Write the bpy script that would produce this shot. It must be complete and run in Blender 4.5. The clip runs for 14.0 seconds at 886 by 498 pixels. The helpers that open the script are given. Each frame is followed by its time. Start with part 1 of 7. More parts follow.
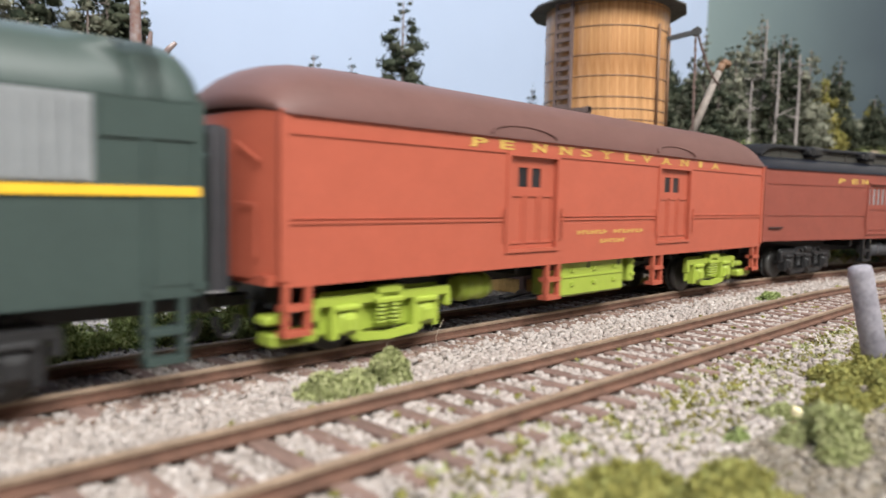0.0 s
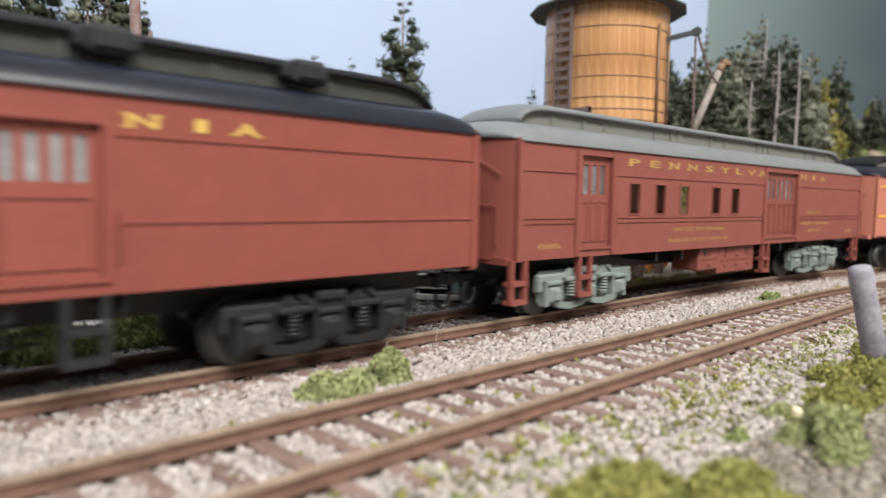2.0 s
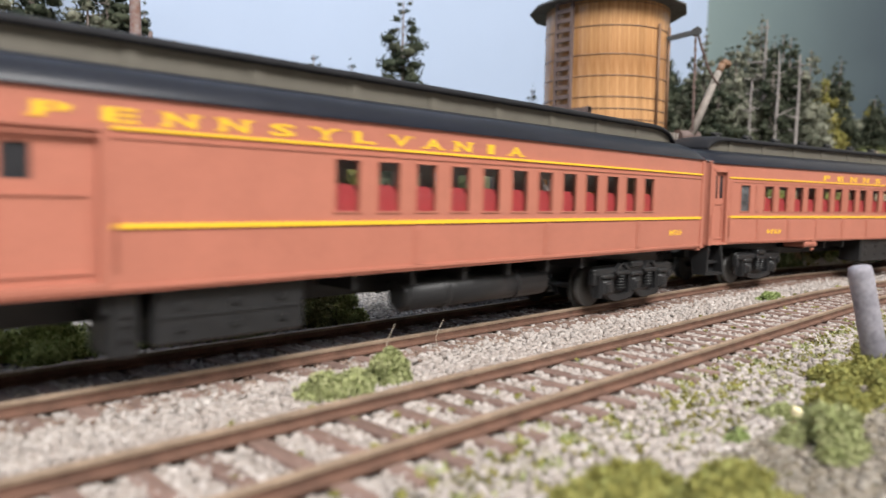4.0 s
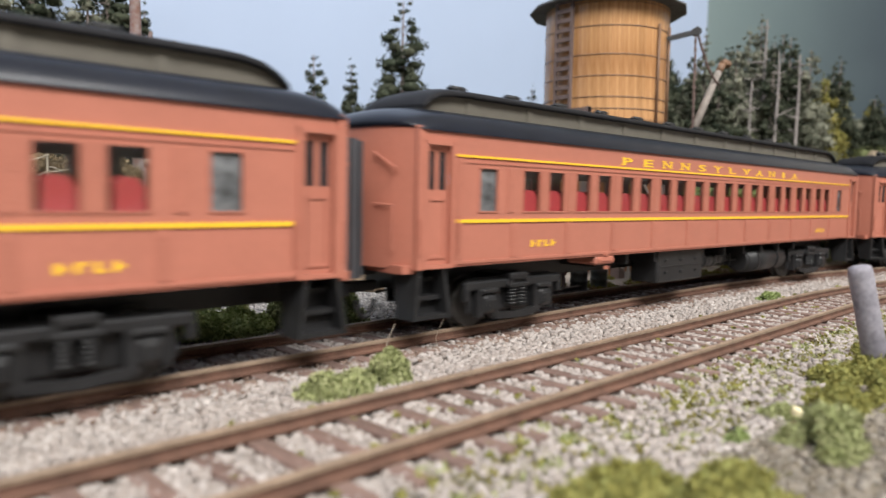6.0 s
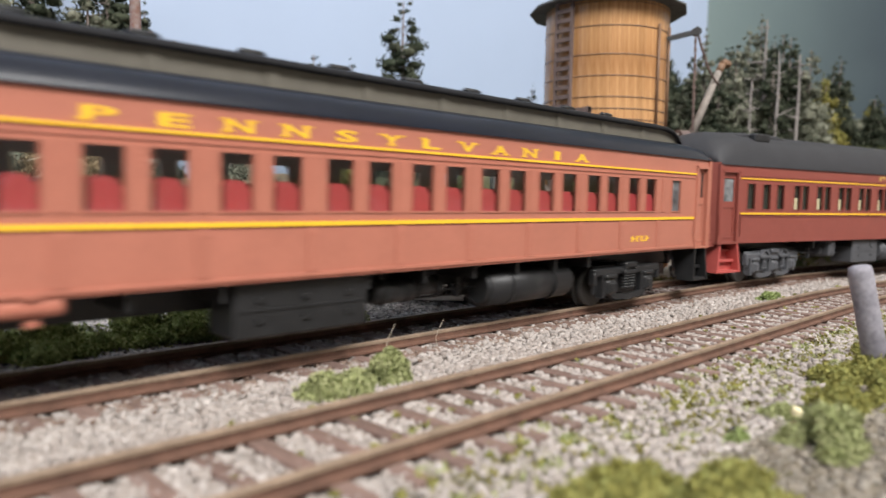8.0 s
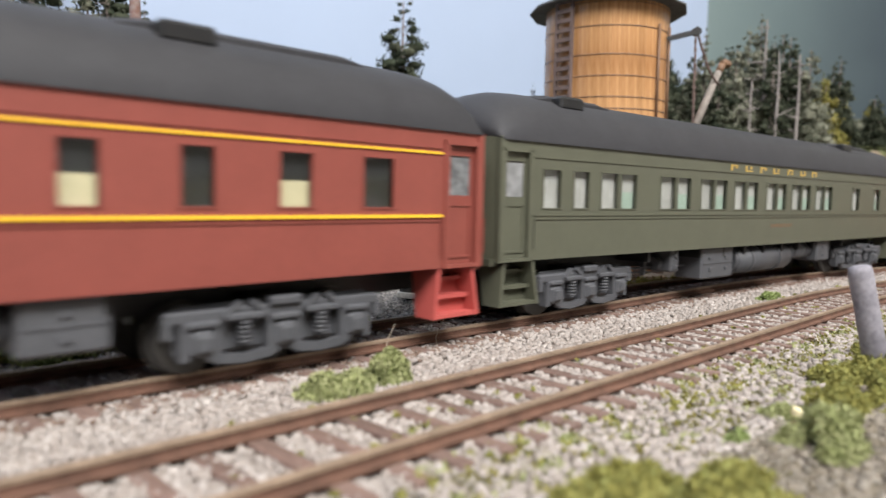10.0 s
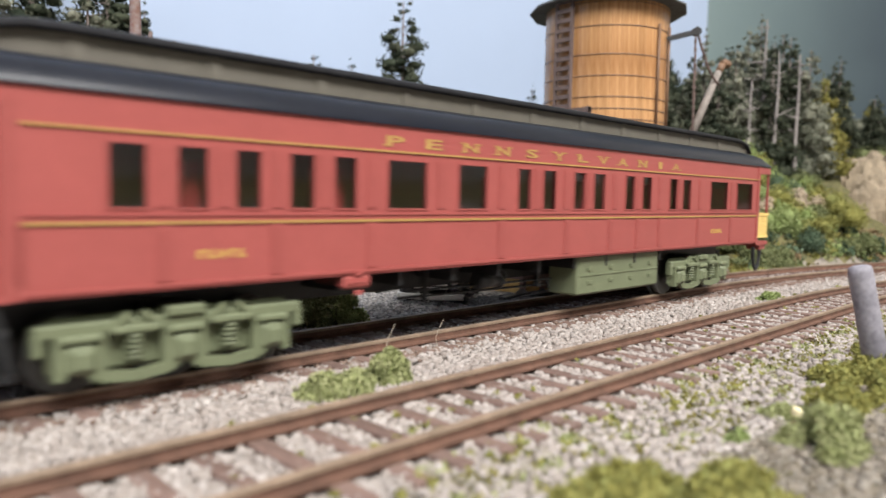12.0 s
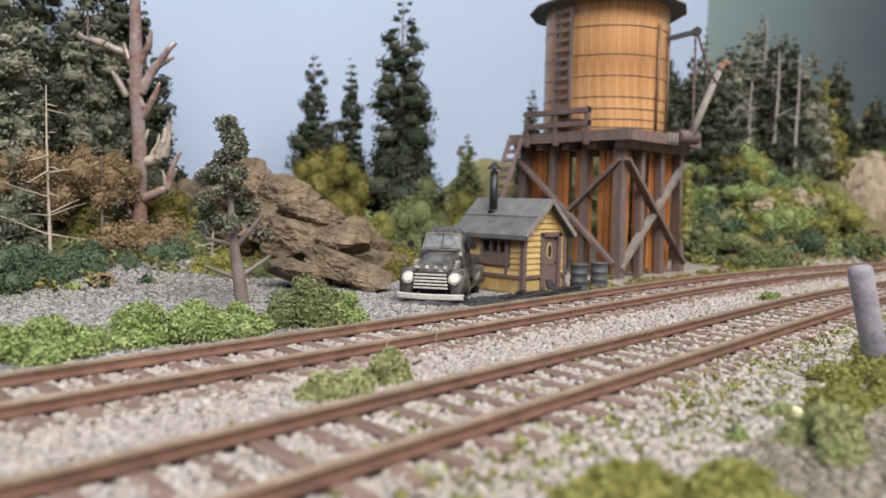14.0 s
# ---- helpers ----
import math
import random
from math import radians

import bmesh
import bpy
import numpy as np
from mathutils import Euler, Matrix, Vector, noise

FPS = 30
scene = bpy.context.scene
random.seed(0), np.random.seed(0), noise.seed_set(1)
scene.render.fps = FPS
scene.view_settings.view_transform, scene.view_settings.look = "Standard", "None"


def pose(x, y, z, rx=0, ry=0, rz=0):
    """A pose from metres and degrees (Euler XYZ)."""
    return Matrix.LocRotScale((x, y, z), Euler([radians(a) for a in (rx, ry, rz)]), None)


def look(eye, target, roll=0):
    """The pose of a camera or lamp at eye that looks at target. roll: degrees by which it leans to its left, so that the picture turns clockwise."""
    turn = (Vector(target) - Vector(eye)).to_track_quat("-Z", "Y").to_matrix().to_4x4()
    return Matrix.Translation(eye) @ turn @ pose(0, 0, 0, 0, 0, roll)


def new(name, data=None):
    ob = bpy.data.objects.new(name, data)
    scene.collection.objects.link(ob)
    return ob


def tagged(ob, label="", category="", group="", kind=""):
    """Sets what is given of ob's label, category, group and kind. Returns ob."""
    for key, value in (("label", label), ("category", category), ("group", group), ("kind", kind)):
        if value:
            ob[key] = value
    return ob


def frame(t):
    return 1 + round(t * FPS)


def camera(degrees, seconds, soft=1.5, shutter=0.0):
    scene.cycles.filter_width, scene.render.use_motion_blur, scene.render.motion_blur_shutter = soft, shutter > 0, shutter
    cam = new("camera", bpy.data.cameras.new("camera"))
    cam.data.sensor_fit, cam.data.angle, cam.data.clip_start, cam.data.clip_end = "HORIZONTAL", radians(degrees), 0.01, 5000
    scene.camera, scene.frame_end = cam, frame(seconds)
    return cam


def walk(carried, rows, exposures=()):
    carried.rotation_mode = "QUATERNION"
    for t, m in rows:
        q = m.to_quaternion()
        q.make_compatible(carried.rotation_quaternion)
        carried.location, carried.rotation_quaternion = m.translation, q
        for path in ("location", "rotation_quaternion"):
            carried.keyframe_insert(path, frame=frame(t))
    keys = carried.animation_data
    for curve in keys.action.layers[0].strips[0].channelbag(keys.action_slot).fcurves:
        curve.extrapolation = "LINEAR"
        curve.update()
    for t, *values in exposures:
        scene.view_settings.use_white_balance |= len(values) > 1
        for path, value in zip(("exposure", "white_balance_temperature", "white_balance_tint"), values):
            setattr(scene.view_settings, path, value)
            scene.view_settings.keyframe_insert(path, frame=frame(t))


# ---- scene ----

MM = 0.001
cam = camera(64.46, 14.0, soft=1.5, shutter=0.26)
EYE = Vector((0.0, -114.26, 28.17)) * MM
VIEW = look(EYE, EYE + Vector((0.70103, 0.70936, -0.07327)), 1.1)
walk(cam, [(0.0, VIEW), (14.0, VIEW)], [(0.0, 0.05), (3.2, 0.05), (5.2, -0.10), (8.2, -0.12), (10.2, 0.0), (12.6, 0.02), (13.4, -0.16), (14.0, -0.16)])
cam.data.dof.use_dof = True
cam.data.dof.focus_distance = 0.185
cam.data.dof.aperture_fstop = 20.0

# ---- light: a closed hobby room with ceiling panels ----
world = bpy.data.worlds.new("room_air")
scene.world = world
world.use_nodes = True
world.node_tree.nodes["Background"].inputs[0].default_value = (0.9, 0.95, 1.0, 1)
world.node_tree.nodes["Background"].inputs[1].default_value = 0.065


def panel_lamp(x, y, z, sx, sy, watts, colour, aim):
    d = bpy.data.lights.new("ceiling_panel", "AREA")
    d.shape, d.size, d.size_y, d.energy, d.color = "RECTANGLE", sx, sy, watts, colour
    ob = new("ceiling_panel", d)
    ob.matrix_world = look((x, y, z), aim)
    return ob


panel_lamp(-0.75, -0.95, 1.2, 1.3, 0.6, 37, (1.0, 0.98, 0.955), (0.1, 0.0, 0.0))
panel_lamp(0.12, -0.95, 1.2, 1.0, 0.5, 29, (1.0, 0.98, 0.955), (0.3, 0.1, 0.0))

# ---- materials ----


def mat(name, col, rough=0.6, var=0.18, scale=250, fine=1800, bump=0.0, metal=0.0, tint=None, spec=0.4, stripes=None):
    m = bpy.data.materials.new(name)
    m.use_nodes = True
    n, l = m.node_tree.nodes, m.node_tree.links
    b = n["Principled BSDF"]
    tc = n.new("ShaderNodeTexCoord")
    a, f = n.new("ShaderNodeTexNoise"), n.new("ShaderNodeTexNoise")
    a.inputs["Scale"].default_value, f.inputs["Scale"].default_value = scale, fine
    a.inputs["Detail"].default_value, f.inputs["Detail"].default_value = 4, 3
    src = tc.outputs["Object"]
    if stripes:
        mp = n.new("ShaderNodeMapping")
        mp.inputs["Scale"].default_value = stripes
        l.new(src, mp.inputs["Vector"])
        src = mp.outputs["Vector"]
    l.new(src, a.inputs["Vector"])
    l.new(src, f.inputs["Vector"])
    mix = n.new("ShaderNodeMath")
    mix.operation = "MULTIPLY_ADD"
    mix.inputs[1].default_value = 0.6
    half = n.new("ShaderNodeMath")
    half.operation = "MULTIPLY"
    half.inputs[1].default_value = 0.4
    l.new(f.outputs["Fac"], half.inputs[0])
    l.new(a.outputs["Fac"], mix.inputs[0])
    l.new(half.outputs[0], mix.inputs[2])
    r = n.new("ShaderNodeValToRGB")
    c = Vector(col)
    c2 = Vector(tint) if tint else c * (1 + var)
    r.color_ramp.elements[0].position, r.color_ramp.elements[1].position = 0.34, 0.66
    r.color_ramp.elements[0].color = (*(c * (1 - var)), 1)
    r.color_ramp.elements[1].color = (*c2, 1)
    l.new(mix.outputs[0], r.inputs[0])
    info = n.new("ShaderNodeObjectInfo")
    hv = n.new("ShaderNodeHueSaturation")
    mr = n.new("ShaderNodeMapRange")
    mr.inputs[3].default_value, mr.inputs[4].default_value = 1 - var * 0.5, 1 + var * 0.5
    l.new(info.outputs["Random"], mr.inputs[0])
    l.new(mr.outputs[0], hv.inputs["Value"])
    l.new(r.outputs[0], hv.inputs["Color"])
    l.new(hv.outputs[0], b.inputs["Base Color"])
    b.inputs["Roughness"].default_value = rough
    b.inputs["Metallic"].default_value = metal
    b.inputs["Specular IOR Level"].default_value = spec
    if bump:
        bp = n.new("ShaderNodeBump")
        bp.inputs["Strength"].default_value = bump
        bp.inputs["Distance"].default_value = 0.0004
        l.new(mix.outputs[0], bp.inputs["Height"])
        l.new(bp.outputs[0], b.inputs["Normal"])
    return m


def island_mat(name, cols, rough=0.9, spec=0.1, sheen=0.0):
    """Colour varied piece by piece inside one joined mesh."""
    m = bpy.data.materials.new(name)
    m.use_nodes = True
    n, l = m.node_tree.nodes, m.node_tree.links
    b = n["Principled BSDF"]
    g = n.new("ShaderNodeNewGeometry")
    r = n.new("ShaderNodeValToRGB")
    r.color_ramp.elements[0].color = (*cols[0], 1)
    r.color_ramp.elements[1].color = (*cols[-1], 1)
    for i, c in enumerate(cols[1:-1]):
        e = r.color_ramp.elements.new((i + 1) / (len(cols) - 1))
        e.color = (*c, 1)
    l.new(g.outputs["Random Per Island"], r.inputs[0])
    l.new(r.outputs[0], b.inputs["Base Color"])
    b.inputs["Roughness"].default_value = rough
    b.inputs["Specular IOR Level"].default_value = spec
    return m


def glass_mat(name, tint=(0.9, 0.92, 0.92), gloss=0.07):
    m = bpy.data.materials.new(name)
    m.use_nodes = True
    n, l = m.node_tree.nodes, m.node_tree.links
    n.remove(n["Principled BSDF"])
    t, g, mx = n.new("ShaderNodeBsdfTransparent"), n.new("ShaderNodeBsdfGlossy"), n.new("ShaderNodeMixShader")
    t.inputs[0].default_value = (*tint, 1)
    g.inputs["Roughness"].default_value = 0.06
    mx.inputs[0].default_value = gloss
    l.new(t.outputs[0], mx.inputs[1])
    l.new(g.outputs[0], mx.inputs[2])
    l.new(mx.outputs[0], n["Material Output"].inputs[0])
    return m


M = {}
M["tuscan_orange"] = mat("orange_red_paint", (0.365, 0.088, 0.053), 0.42, 0.06, 120, 900, 0.03)
M["tuscan"] = mat("tuscan_red_paint", (0.215, 0.058, 0.042), 0.42, 0.08, 120, 900, 0.03)
M["tuscan_dull"] = mat("dull_tuscan_paint", (0.20, 0.058, 0.044), 0.5, 0.08, 120, 900, 0.03)
M["coach_red"] = mat("coach_orange_paint", (0.395, 0.147, 0.101), 0.42, 0.06, 120, 900, 0.03)
M["dark_red"] = mat("dark_maroon_paint", (0.22, 0.058, 0.045), 0.45, 0.07, 120, 900, 0.03)
M["crimson"] = mat("crimson_paint", (0.31, 0.075, 0.067), 0.42, 0.06, 120, 900, 0.03)
M["pullman_green"] = mat("olive_coach_green_paint", (0.092, 0.095, 0.068), 0.45, 0.06, 120, 900, 0.03)
M["engine_green"] = mat("dark_engine_green_paint", (0.040, 0.060, 0.055), 0.4, 0.08, 120, 900, 0.03)
M["engine_grey"] = mat("grey_grille_paint", (0.22, 0.235, 0.245), 0.5, 0.08)
M["brown_roof"] = mat("brown_roof_paint", (0.12, 0.06, 0.053), 0.5, 0.08, 150, 1200, 0.05, spec=0.3)
M["black_roof"] = mat("black_roof_paint", (0.009, 0.011, 0.018), 0.3, 0.2, 150, 1200, 0.05, spec=0.3)
M["black_satin"] = mat("black_roof_top", (0.016, 0.016, 0.018), 0.5, 0.2, spec=0.08)
M["grey_roof"] = mat("grey_roof_paint", (0.13, 0.14, 0.145), 0.55, 0.1, 150, 1200, 0.05)
M["clere_grey"] = mat("grey_clerestory_paint", (0.14, 0.14, 0.125), 0.55, 0.1)
M["clere_tan"] = mat("dusty_clerestory_paint", (0.12, 0.11, 0.09), 0.55, 0.12)
M["char_roof"] = mat("charcoal_roof_paint", (0.034, 0.034, 0.038), 0.6, 0.12, 150, 1200, 0.05, spec=0.25)
M["yellow"] = mat("yellow_stripe_paint", (0.80, 0.47, 0.03), 0.5, 0.05)
M["gold_dull"] = mat("faded_gold_lettering_paint", (0.36, 0.22, 0.07), 0.55, 0.12)
M["step_red"] = mat("bright_red_step_plastic", (0.42, 0.085, 0.075), 0.45, 0.08)
M["clere_black"] = mat("sooty_clerestory_paint", (0.042, 0.041, 0.036), 0.5, 0.15)
M["gold"] = mat("gold_lettering_paint", (0.50, 0.335, 0.085), 0.5, 0.06)
M["lime"] = mat("lime_green_plastic", (0.30, 0.38, 0.055), 0.4, 0.08)
M["black"] = mat("black_plastic", (0.018, 0.018, 0.019), 0.42, 0.25)
M["truck_grey"] = mat("dark_grey_plastic", (0.075, 0.077, 0.085), 0.5, 0.12)
M["truck_greygreen"] = mat("grey_green_plastic", (0.17, 0.20, 0.185), 0.45, 0.1)
M["truck_olive"] = mat("olive_plastic", (0.15, 0.17, 0.10), 0.45, 0.1)
M["steel"] = mat("dark_wheel_steel", (0.06, 0.058, 0.055), 0.4, 0.3)
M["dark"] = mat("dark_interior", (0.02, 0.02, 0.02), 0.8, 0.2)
M["seat_red"] = mat("red_seat_plastic", (0.40, 0.045, 0.05), 0.5, 0.08)
M["blind_white"] = mat("white_window_blind", (0.50, 0.485, 0.46), 0.6, 0.22, 60, 700)
M["blind_teal"] = mat("teal_lower_blind", (0.36, 0.45, 0.38), 0.6, 0.12, 60, 700)
M["blind_cream"] = mat("cream_window_blind", (0.70, 0.62, 0.40), 0.6, 0.12, 60, 700)
M["pane_grey"] = mat("grey_painted_pane", (0.24, 0.245, 0.25), 0.2, 0.35, 100, 500)
M["pane_mid"] = mat("grey_glossy_pane", (0.12, 0.125, 0.13), 0.2, 0.6, 260, 700)
M["pane_dark"] = mat("dark_glossy_pane", (0.02, 0.021, 0.024), 0.3, 0.4, 100, 500)
M["glass"] = glass_mat("clear_pane")
M["cream_rail"] = mat("cream_tail_sign", (0.72, 0.52, 0.18), 0.5, 0.08)
M["rail_rust"] = mat("rusty_rail_side", (0.135, 0.070, 0.048), 0.8, 0.35, 300, 2500, 0.3)
M["rail_top"] = mat("worn_rail_head", (0.27, 0.20, 0.145), 0.5, 0.3, 200, 2500, 0.1, metal=0.25)
M["tie"] = mat("weathered_brown_tie", (0.15, 0.098, 0.082), 0.85, 0.35, 300, 2200, 0.5, stripes=(1, 0.15, 1))
M["ballast"] = island_mat("pinkish_grey_ballast", [(0.26, 0.225, 0.205), (0.33, 0.29, 0.265), (0.39, 0.35, 0.325), (0.30, 0.268, 0.25), (0.45, 0.41, 0.385)])
M["rusty_ballast"] = island_mat("rust_stained_ballast", [(0.13, 0.085, 0.065), (0.22, 0.16, 0.13), (0.17, 0.115, 0.09)])
M["soil_chips"] = island_mat("tan_soil_crumbs", [(0.14, 0.12, 0.09), (0.21, 0.18, 0.145), (0.29, 0.26, 0.225), (0.10, 0.09, 0.07)])
M["dark_gravel"] = island_mat("blue_grey_gravel", [(0.13, 0.13, 0.13), (0.26, 0.25, 0.245), (0.38, 0.36, 0.35), (0.08, 0.08, 0.085)])
M["coal"] = island_mat("black_cinders", [(0.015, 0.015, 0.017), (0.05, 0.05, 0.052), (0.03, 0.03, 0.033)], 0.6, 0.4)
M["ground"] = mat("sandy_scenery_ground", (0.22, 0.187, 0.158), 0.95, 0.25, 60, 900, 0.6, tint=(0.30, 0.265, 0.23))
M["bed"] = mat("ballast_bed", (0.25, 0.215, 0.195), 0.95, 0.25, 300, 1500, 0.6)
M["hill"] = mat("mossy_hillside", (0.07, 0.075, 0.028), 0.95, 0.45, 45, 600, 0.6, tint=(0.18, 0.155, 0.07))
M["rock"] = mat("tan_rock_face", (0.09, 0.06, 0.038), 0.85, 0.5, 60, 520, 0.9, tint=(0.225, 0.165, 0.108))
M["rock_pale"] = mat("pale_rock_face", (0.30, 0.24, 0.17), 0.9, 0.35, 60, 500, 0.8)
M["sky_board"] = mat("sky_blue_backdrop_paint", (0.37, 0.45, 0.60), 0.8, 0.05, 4, 9, 0.0)
M["teal_board"] = mat("teal_backdrop_falloff_paint", (0.075, 0.105, 0.115), 0.8, 0.1, 4, 9, 0.0)
M["plaster"] = mat("off_white_room_wall", (0.62, 0.60, 0.56), 0.9, 0.04, 3, 20)
M["ceiling"] = mat("white_ceiling", (0.8, 0.8, 0.78), 0.9, 0.03, 3, 20)
M["floor"] = mat("grey_room_floor", (0.22, 0.21, 0.20), 0.8, 0.1, 5, 40)
M["stave"] = mat("amber_stained_staves", (0.33, 0.15, 0.058), 0.24, 0.22, 60, 500, 0.06, tint=(0.62, 0.36, 0.17), stripes=(1, 1, 0.12))
M["hoop"] = mat("dark_iron_hoop", (0.15, 0.085, 0.05), 0.5, 0.3)
M["timber"] = mat("dark_creosoted_timber", (0.135, 0.095, 0.085), 0.7, 0.3, 250, 1500, 0.3, stripes=(1, 1, 0.2))
M["timber_grey"] = mat("greyed_brace_timber", (0.21, 0.185, 0.165), 0.75, 0.3, 250, 1500, 0.3)
M["rust_board"] = mat("rust_brown_boarding", (0.36, 0.13, 0.036), 0.6, 0.35, 200, 1200, 0.2, stripes=(1, 1, 0.15))
M["shingle"] = mat("grey_roof_boards", (0.115, 0.118, 0.12), 0.8, 0.3, 200, 1500, 0.4)
M["shed_yellow"] = mat("ochre_clapboard_paint", (0.46, 0.315, 0.125), 0.7, 0.18, 250, 1500, 0.2)
M["shed_trim"] = mat("mauve_brown_trim_paint", (0.135, 0.092, 0.085), 0.7, 0.2)
M["truck_blue"] = mat("dusty_navy_car_paint", (0.006, 0.009, 0.022), 0.22, 0.3, 500, 3200, 0.3, tint=(0.13, 0.12, 0.105))
M["chrome"] = mat("dull_chrome", (0.58, 0.56, 0.52), 0.3, 0.3, 900, 4000, metal=0.25)
M["lamp_white"] = mat("pale_headlamp", (0.75, 0.72, 0.64), 0.3, 0.08)
M["rubber"] = mat("tyre_rubber", (0.02, 0.02, 0.02), 0.8, 0.2)
M["drum"] = mat("grimy_oil_drum", (0.075, 0.085, 0.085), 0.5, 0.3)
M["bark_red"] = mat("red_brown_bark", (0.27, 0.088, 0.04), 0.22, 0.4, 70, 500, 0.8, tint=(0.30, 0.27, 0.27), spec=0.7)
M["bark_tan"] = mat("grey_tan_bare_wood", (0.20, 0.17, 0.15), 0.3, 0.4, 120, 900, 0.7, tint=(0.42, 0.36, 0.29), spec=0.6)
M["bark_grey"] = mat("grey_brown_bark", (0.17, 0.135, 0.12), 0.7, 0.3, 200, 1500, 0.5)
M["twig_pale"] = mat("pale_twig", (0.40, 0.34, 0.27), 0.8, 0.2)
M["twig_grey"] = mat("weathered_grey_trunk", (0.24, 0.215, 0.205), 0.8, 0.25, 200, 1200, 0.3)
M["post"] = mat("grey_purple_post", (0.17, 0.16, 0.19), 0.6, 0.25, 200, 1200, 0.3, tint=(0.27, 0.26, 0.29))
M["leaf_dark"] = island_mat("dark_conifer_needles", [(0.022, 0.030, 0.020), (0.050, 0.058, 0.038), (0.080, 0.085, 0.060)])
M["leaf_grey"] = island_mat("grey_green_needles", [(0.085, 0.09, 0.065), (0.15, 0.155, 0.115), (0.24, 0.24, 0.185)])
M["leaf_mid"] = island_mat("mid_green_foliage", [(0.09, 0.105, 0.045), (0.155, 0.175, 0.08), (0.23, 0.245, 0.12)])
M["leaf_deep"] = island_mat("deep_green_foliage", [(0.045, 0.075, 0.045), (0.085, 0.12, 0.075), (0.13, 0.17, 0.11)])
M["leaf_bright"] = island_mat("bright_green_foliage", [(0.15, 0.20, 0.06), (0.25, 0.31, 0.12), (0.36, 0.41, 0.19)])
M["leaf_sage"] = island_mat("sage_green_foliage", [(0.19, 0.215, 0.085), (0.28, 0.30, 0.14), (0.37, 0.38, 0.20)])
M["leaf_yellow"] = island_mat("yellow_green_foliage", [(0.17, 0.165, 0.045), (0.29, 0.27, 0.085), (0.22, 0.235, 0.085)])
M["leaf_olive"] = island_mat("olive_foliage", [(0.13, 0.12, 0.03), (0.22, 0.19, 0.06), (0.17, 0.17, 0.05)])
M["leaf_rust"] = island_mat("dry_tan_foliage", [(0.15, 0.10, 0.055), (0.31, 0.225, 0.13), (0.23, 0.165, 0.10)])

def painted_falloff(m, c0, c1, x0, x1):
    """Light falloff put into a backdrop's base colour, from c0 to c1 along x."""
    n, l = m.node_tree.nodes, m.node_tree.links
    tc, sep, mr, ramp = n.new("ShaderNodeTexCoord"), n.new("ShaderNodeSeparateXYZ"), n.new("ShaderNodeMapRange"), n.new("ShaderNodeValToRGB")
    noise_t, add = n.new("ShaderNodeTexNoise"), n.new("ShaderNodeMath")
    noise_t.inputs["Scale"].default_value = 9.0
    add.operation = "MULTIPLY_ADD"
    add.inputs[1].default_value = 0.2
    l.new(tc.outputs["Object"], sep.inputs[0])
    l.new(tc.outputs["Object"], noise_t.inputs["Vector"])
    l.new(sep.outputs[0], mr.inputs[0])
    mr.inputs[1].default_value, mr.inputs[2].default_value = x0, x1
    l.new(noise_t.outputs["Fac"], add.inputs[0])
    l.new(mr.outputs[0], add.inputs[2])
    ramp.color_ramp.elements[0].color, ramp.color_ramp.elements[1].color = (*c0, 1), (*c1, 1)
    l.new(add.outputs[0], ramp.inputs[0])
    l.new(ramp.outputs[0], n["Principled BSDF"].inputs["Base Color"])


# dimming towards the far end of the teal board is painted into its colour
painted_falloff(M["teal_board"], (0.17, 0.225, 0.225), (0.030, 0.045, 0.055), 0.73, 0.985)

# ---- small mesh kit, in millimetres ----


def part(name, bm, material, parent=None, label=""):
    me = bpy.data.meshes.new(name)
    bm.to_mesh(me)
    bm.free()
    me.transform(Matrix.Scale(MM, 4))
    me.materials.append(material)
    ob = new(name, me)
    if parent:
        ob.parent = parent
    return tagged(ob, label)


def raw(name, verts, faces, material, parent=None, label="", smooth=False):
    me = bpy.data.meshes.new(name)
    v = np.asarray(verts, dtype=np.float32) * MM
    f = np.asarray(faces, dtype=np.int32)
    k = f.shape[1]
    me.vertices.add(len(v))
    me.vertices.foreach_set("co", v.ravel())
    me.loops.add(f.size)
    me.loops.foreach_set("vertex_index", f.ravel())
    me.polygons.add(len(f))
    me.polygons.foreach_set("loop_start", np.arange(0, f.size, k, dtype=np.int32))
    if smooth:
        me.polygons.foreach_set("use_smooth", np.ones(len(f), dtype=bool))
    me.update(calc_edges=True)
    me.validate()
    me.materials.append(material)
    ob = new(name, me)
    if parent:
        ob.parent = parent
    return tagged(ob, label)


def thing(name, x=0, y=0, z=0, rz=0, label="", category="", group="", rx=0, ry=0):
    ob = new(name)
    ob.empty_display_size = 0.01
    ob.matrix_world = pose(x * MM, y * MM, z * MM, rx, ry, rz)
    return tagged(ob, label, category, group)


def again(name, source, parent, m=None):
    """One more piece on the same mesh."""
    ob = new(name, source.data)
    ob.parent = parent
    if m is not None:
        ob.matrix_basis = m
    return ob


def at(x, y, z, rx=0, ry=0, rz=0):
    return pose(x * MM, y * MM, z * MM, rx, ry, rz)


def box(bm, x0, x1, y0, y1, z0, z1, bev=0.0):
    vs = [bm.verts.new((x, y, z)) for x in (x0, x1) for y in (y0, y1) for z in (z0, z1)]
    fs = [bm.faces.new([vs[i] for i in q]) for q in ((0, 1, 3, 2), (4, 6, 7, 5), (0, 4, 5, 1), (2, 3, 7, 6), (0, 2, 6, 4), (1, 5, 7, 3))]
    if bev:
        es = {e for f in fs for e in f.edges}
        bmesh.ops.bevel(bm, geom=list(es), offset=bev, segments=1, affect="EDGES")


def boxm(*a):
    bm = bmesh.new()
    box(bm, *a)
    return bm


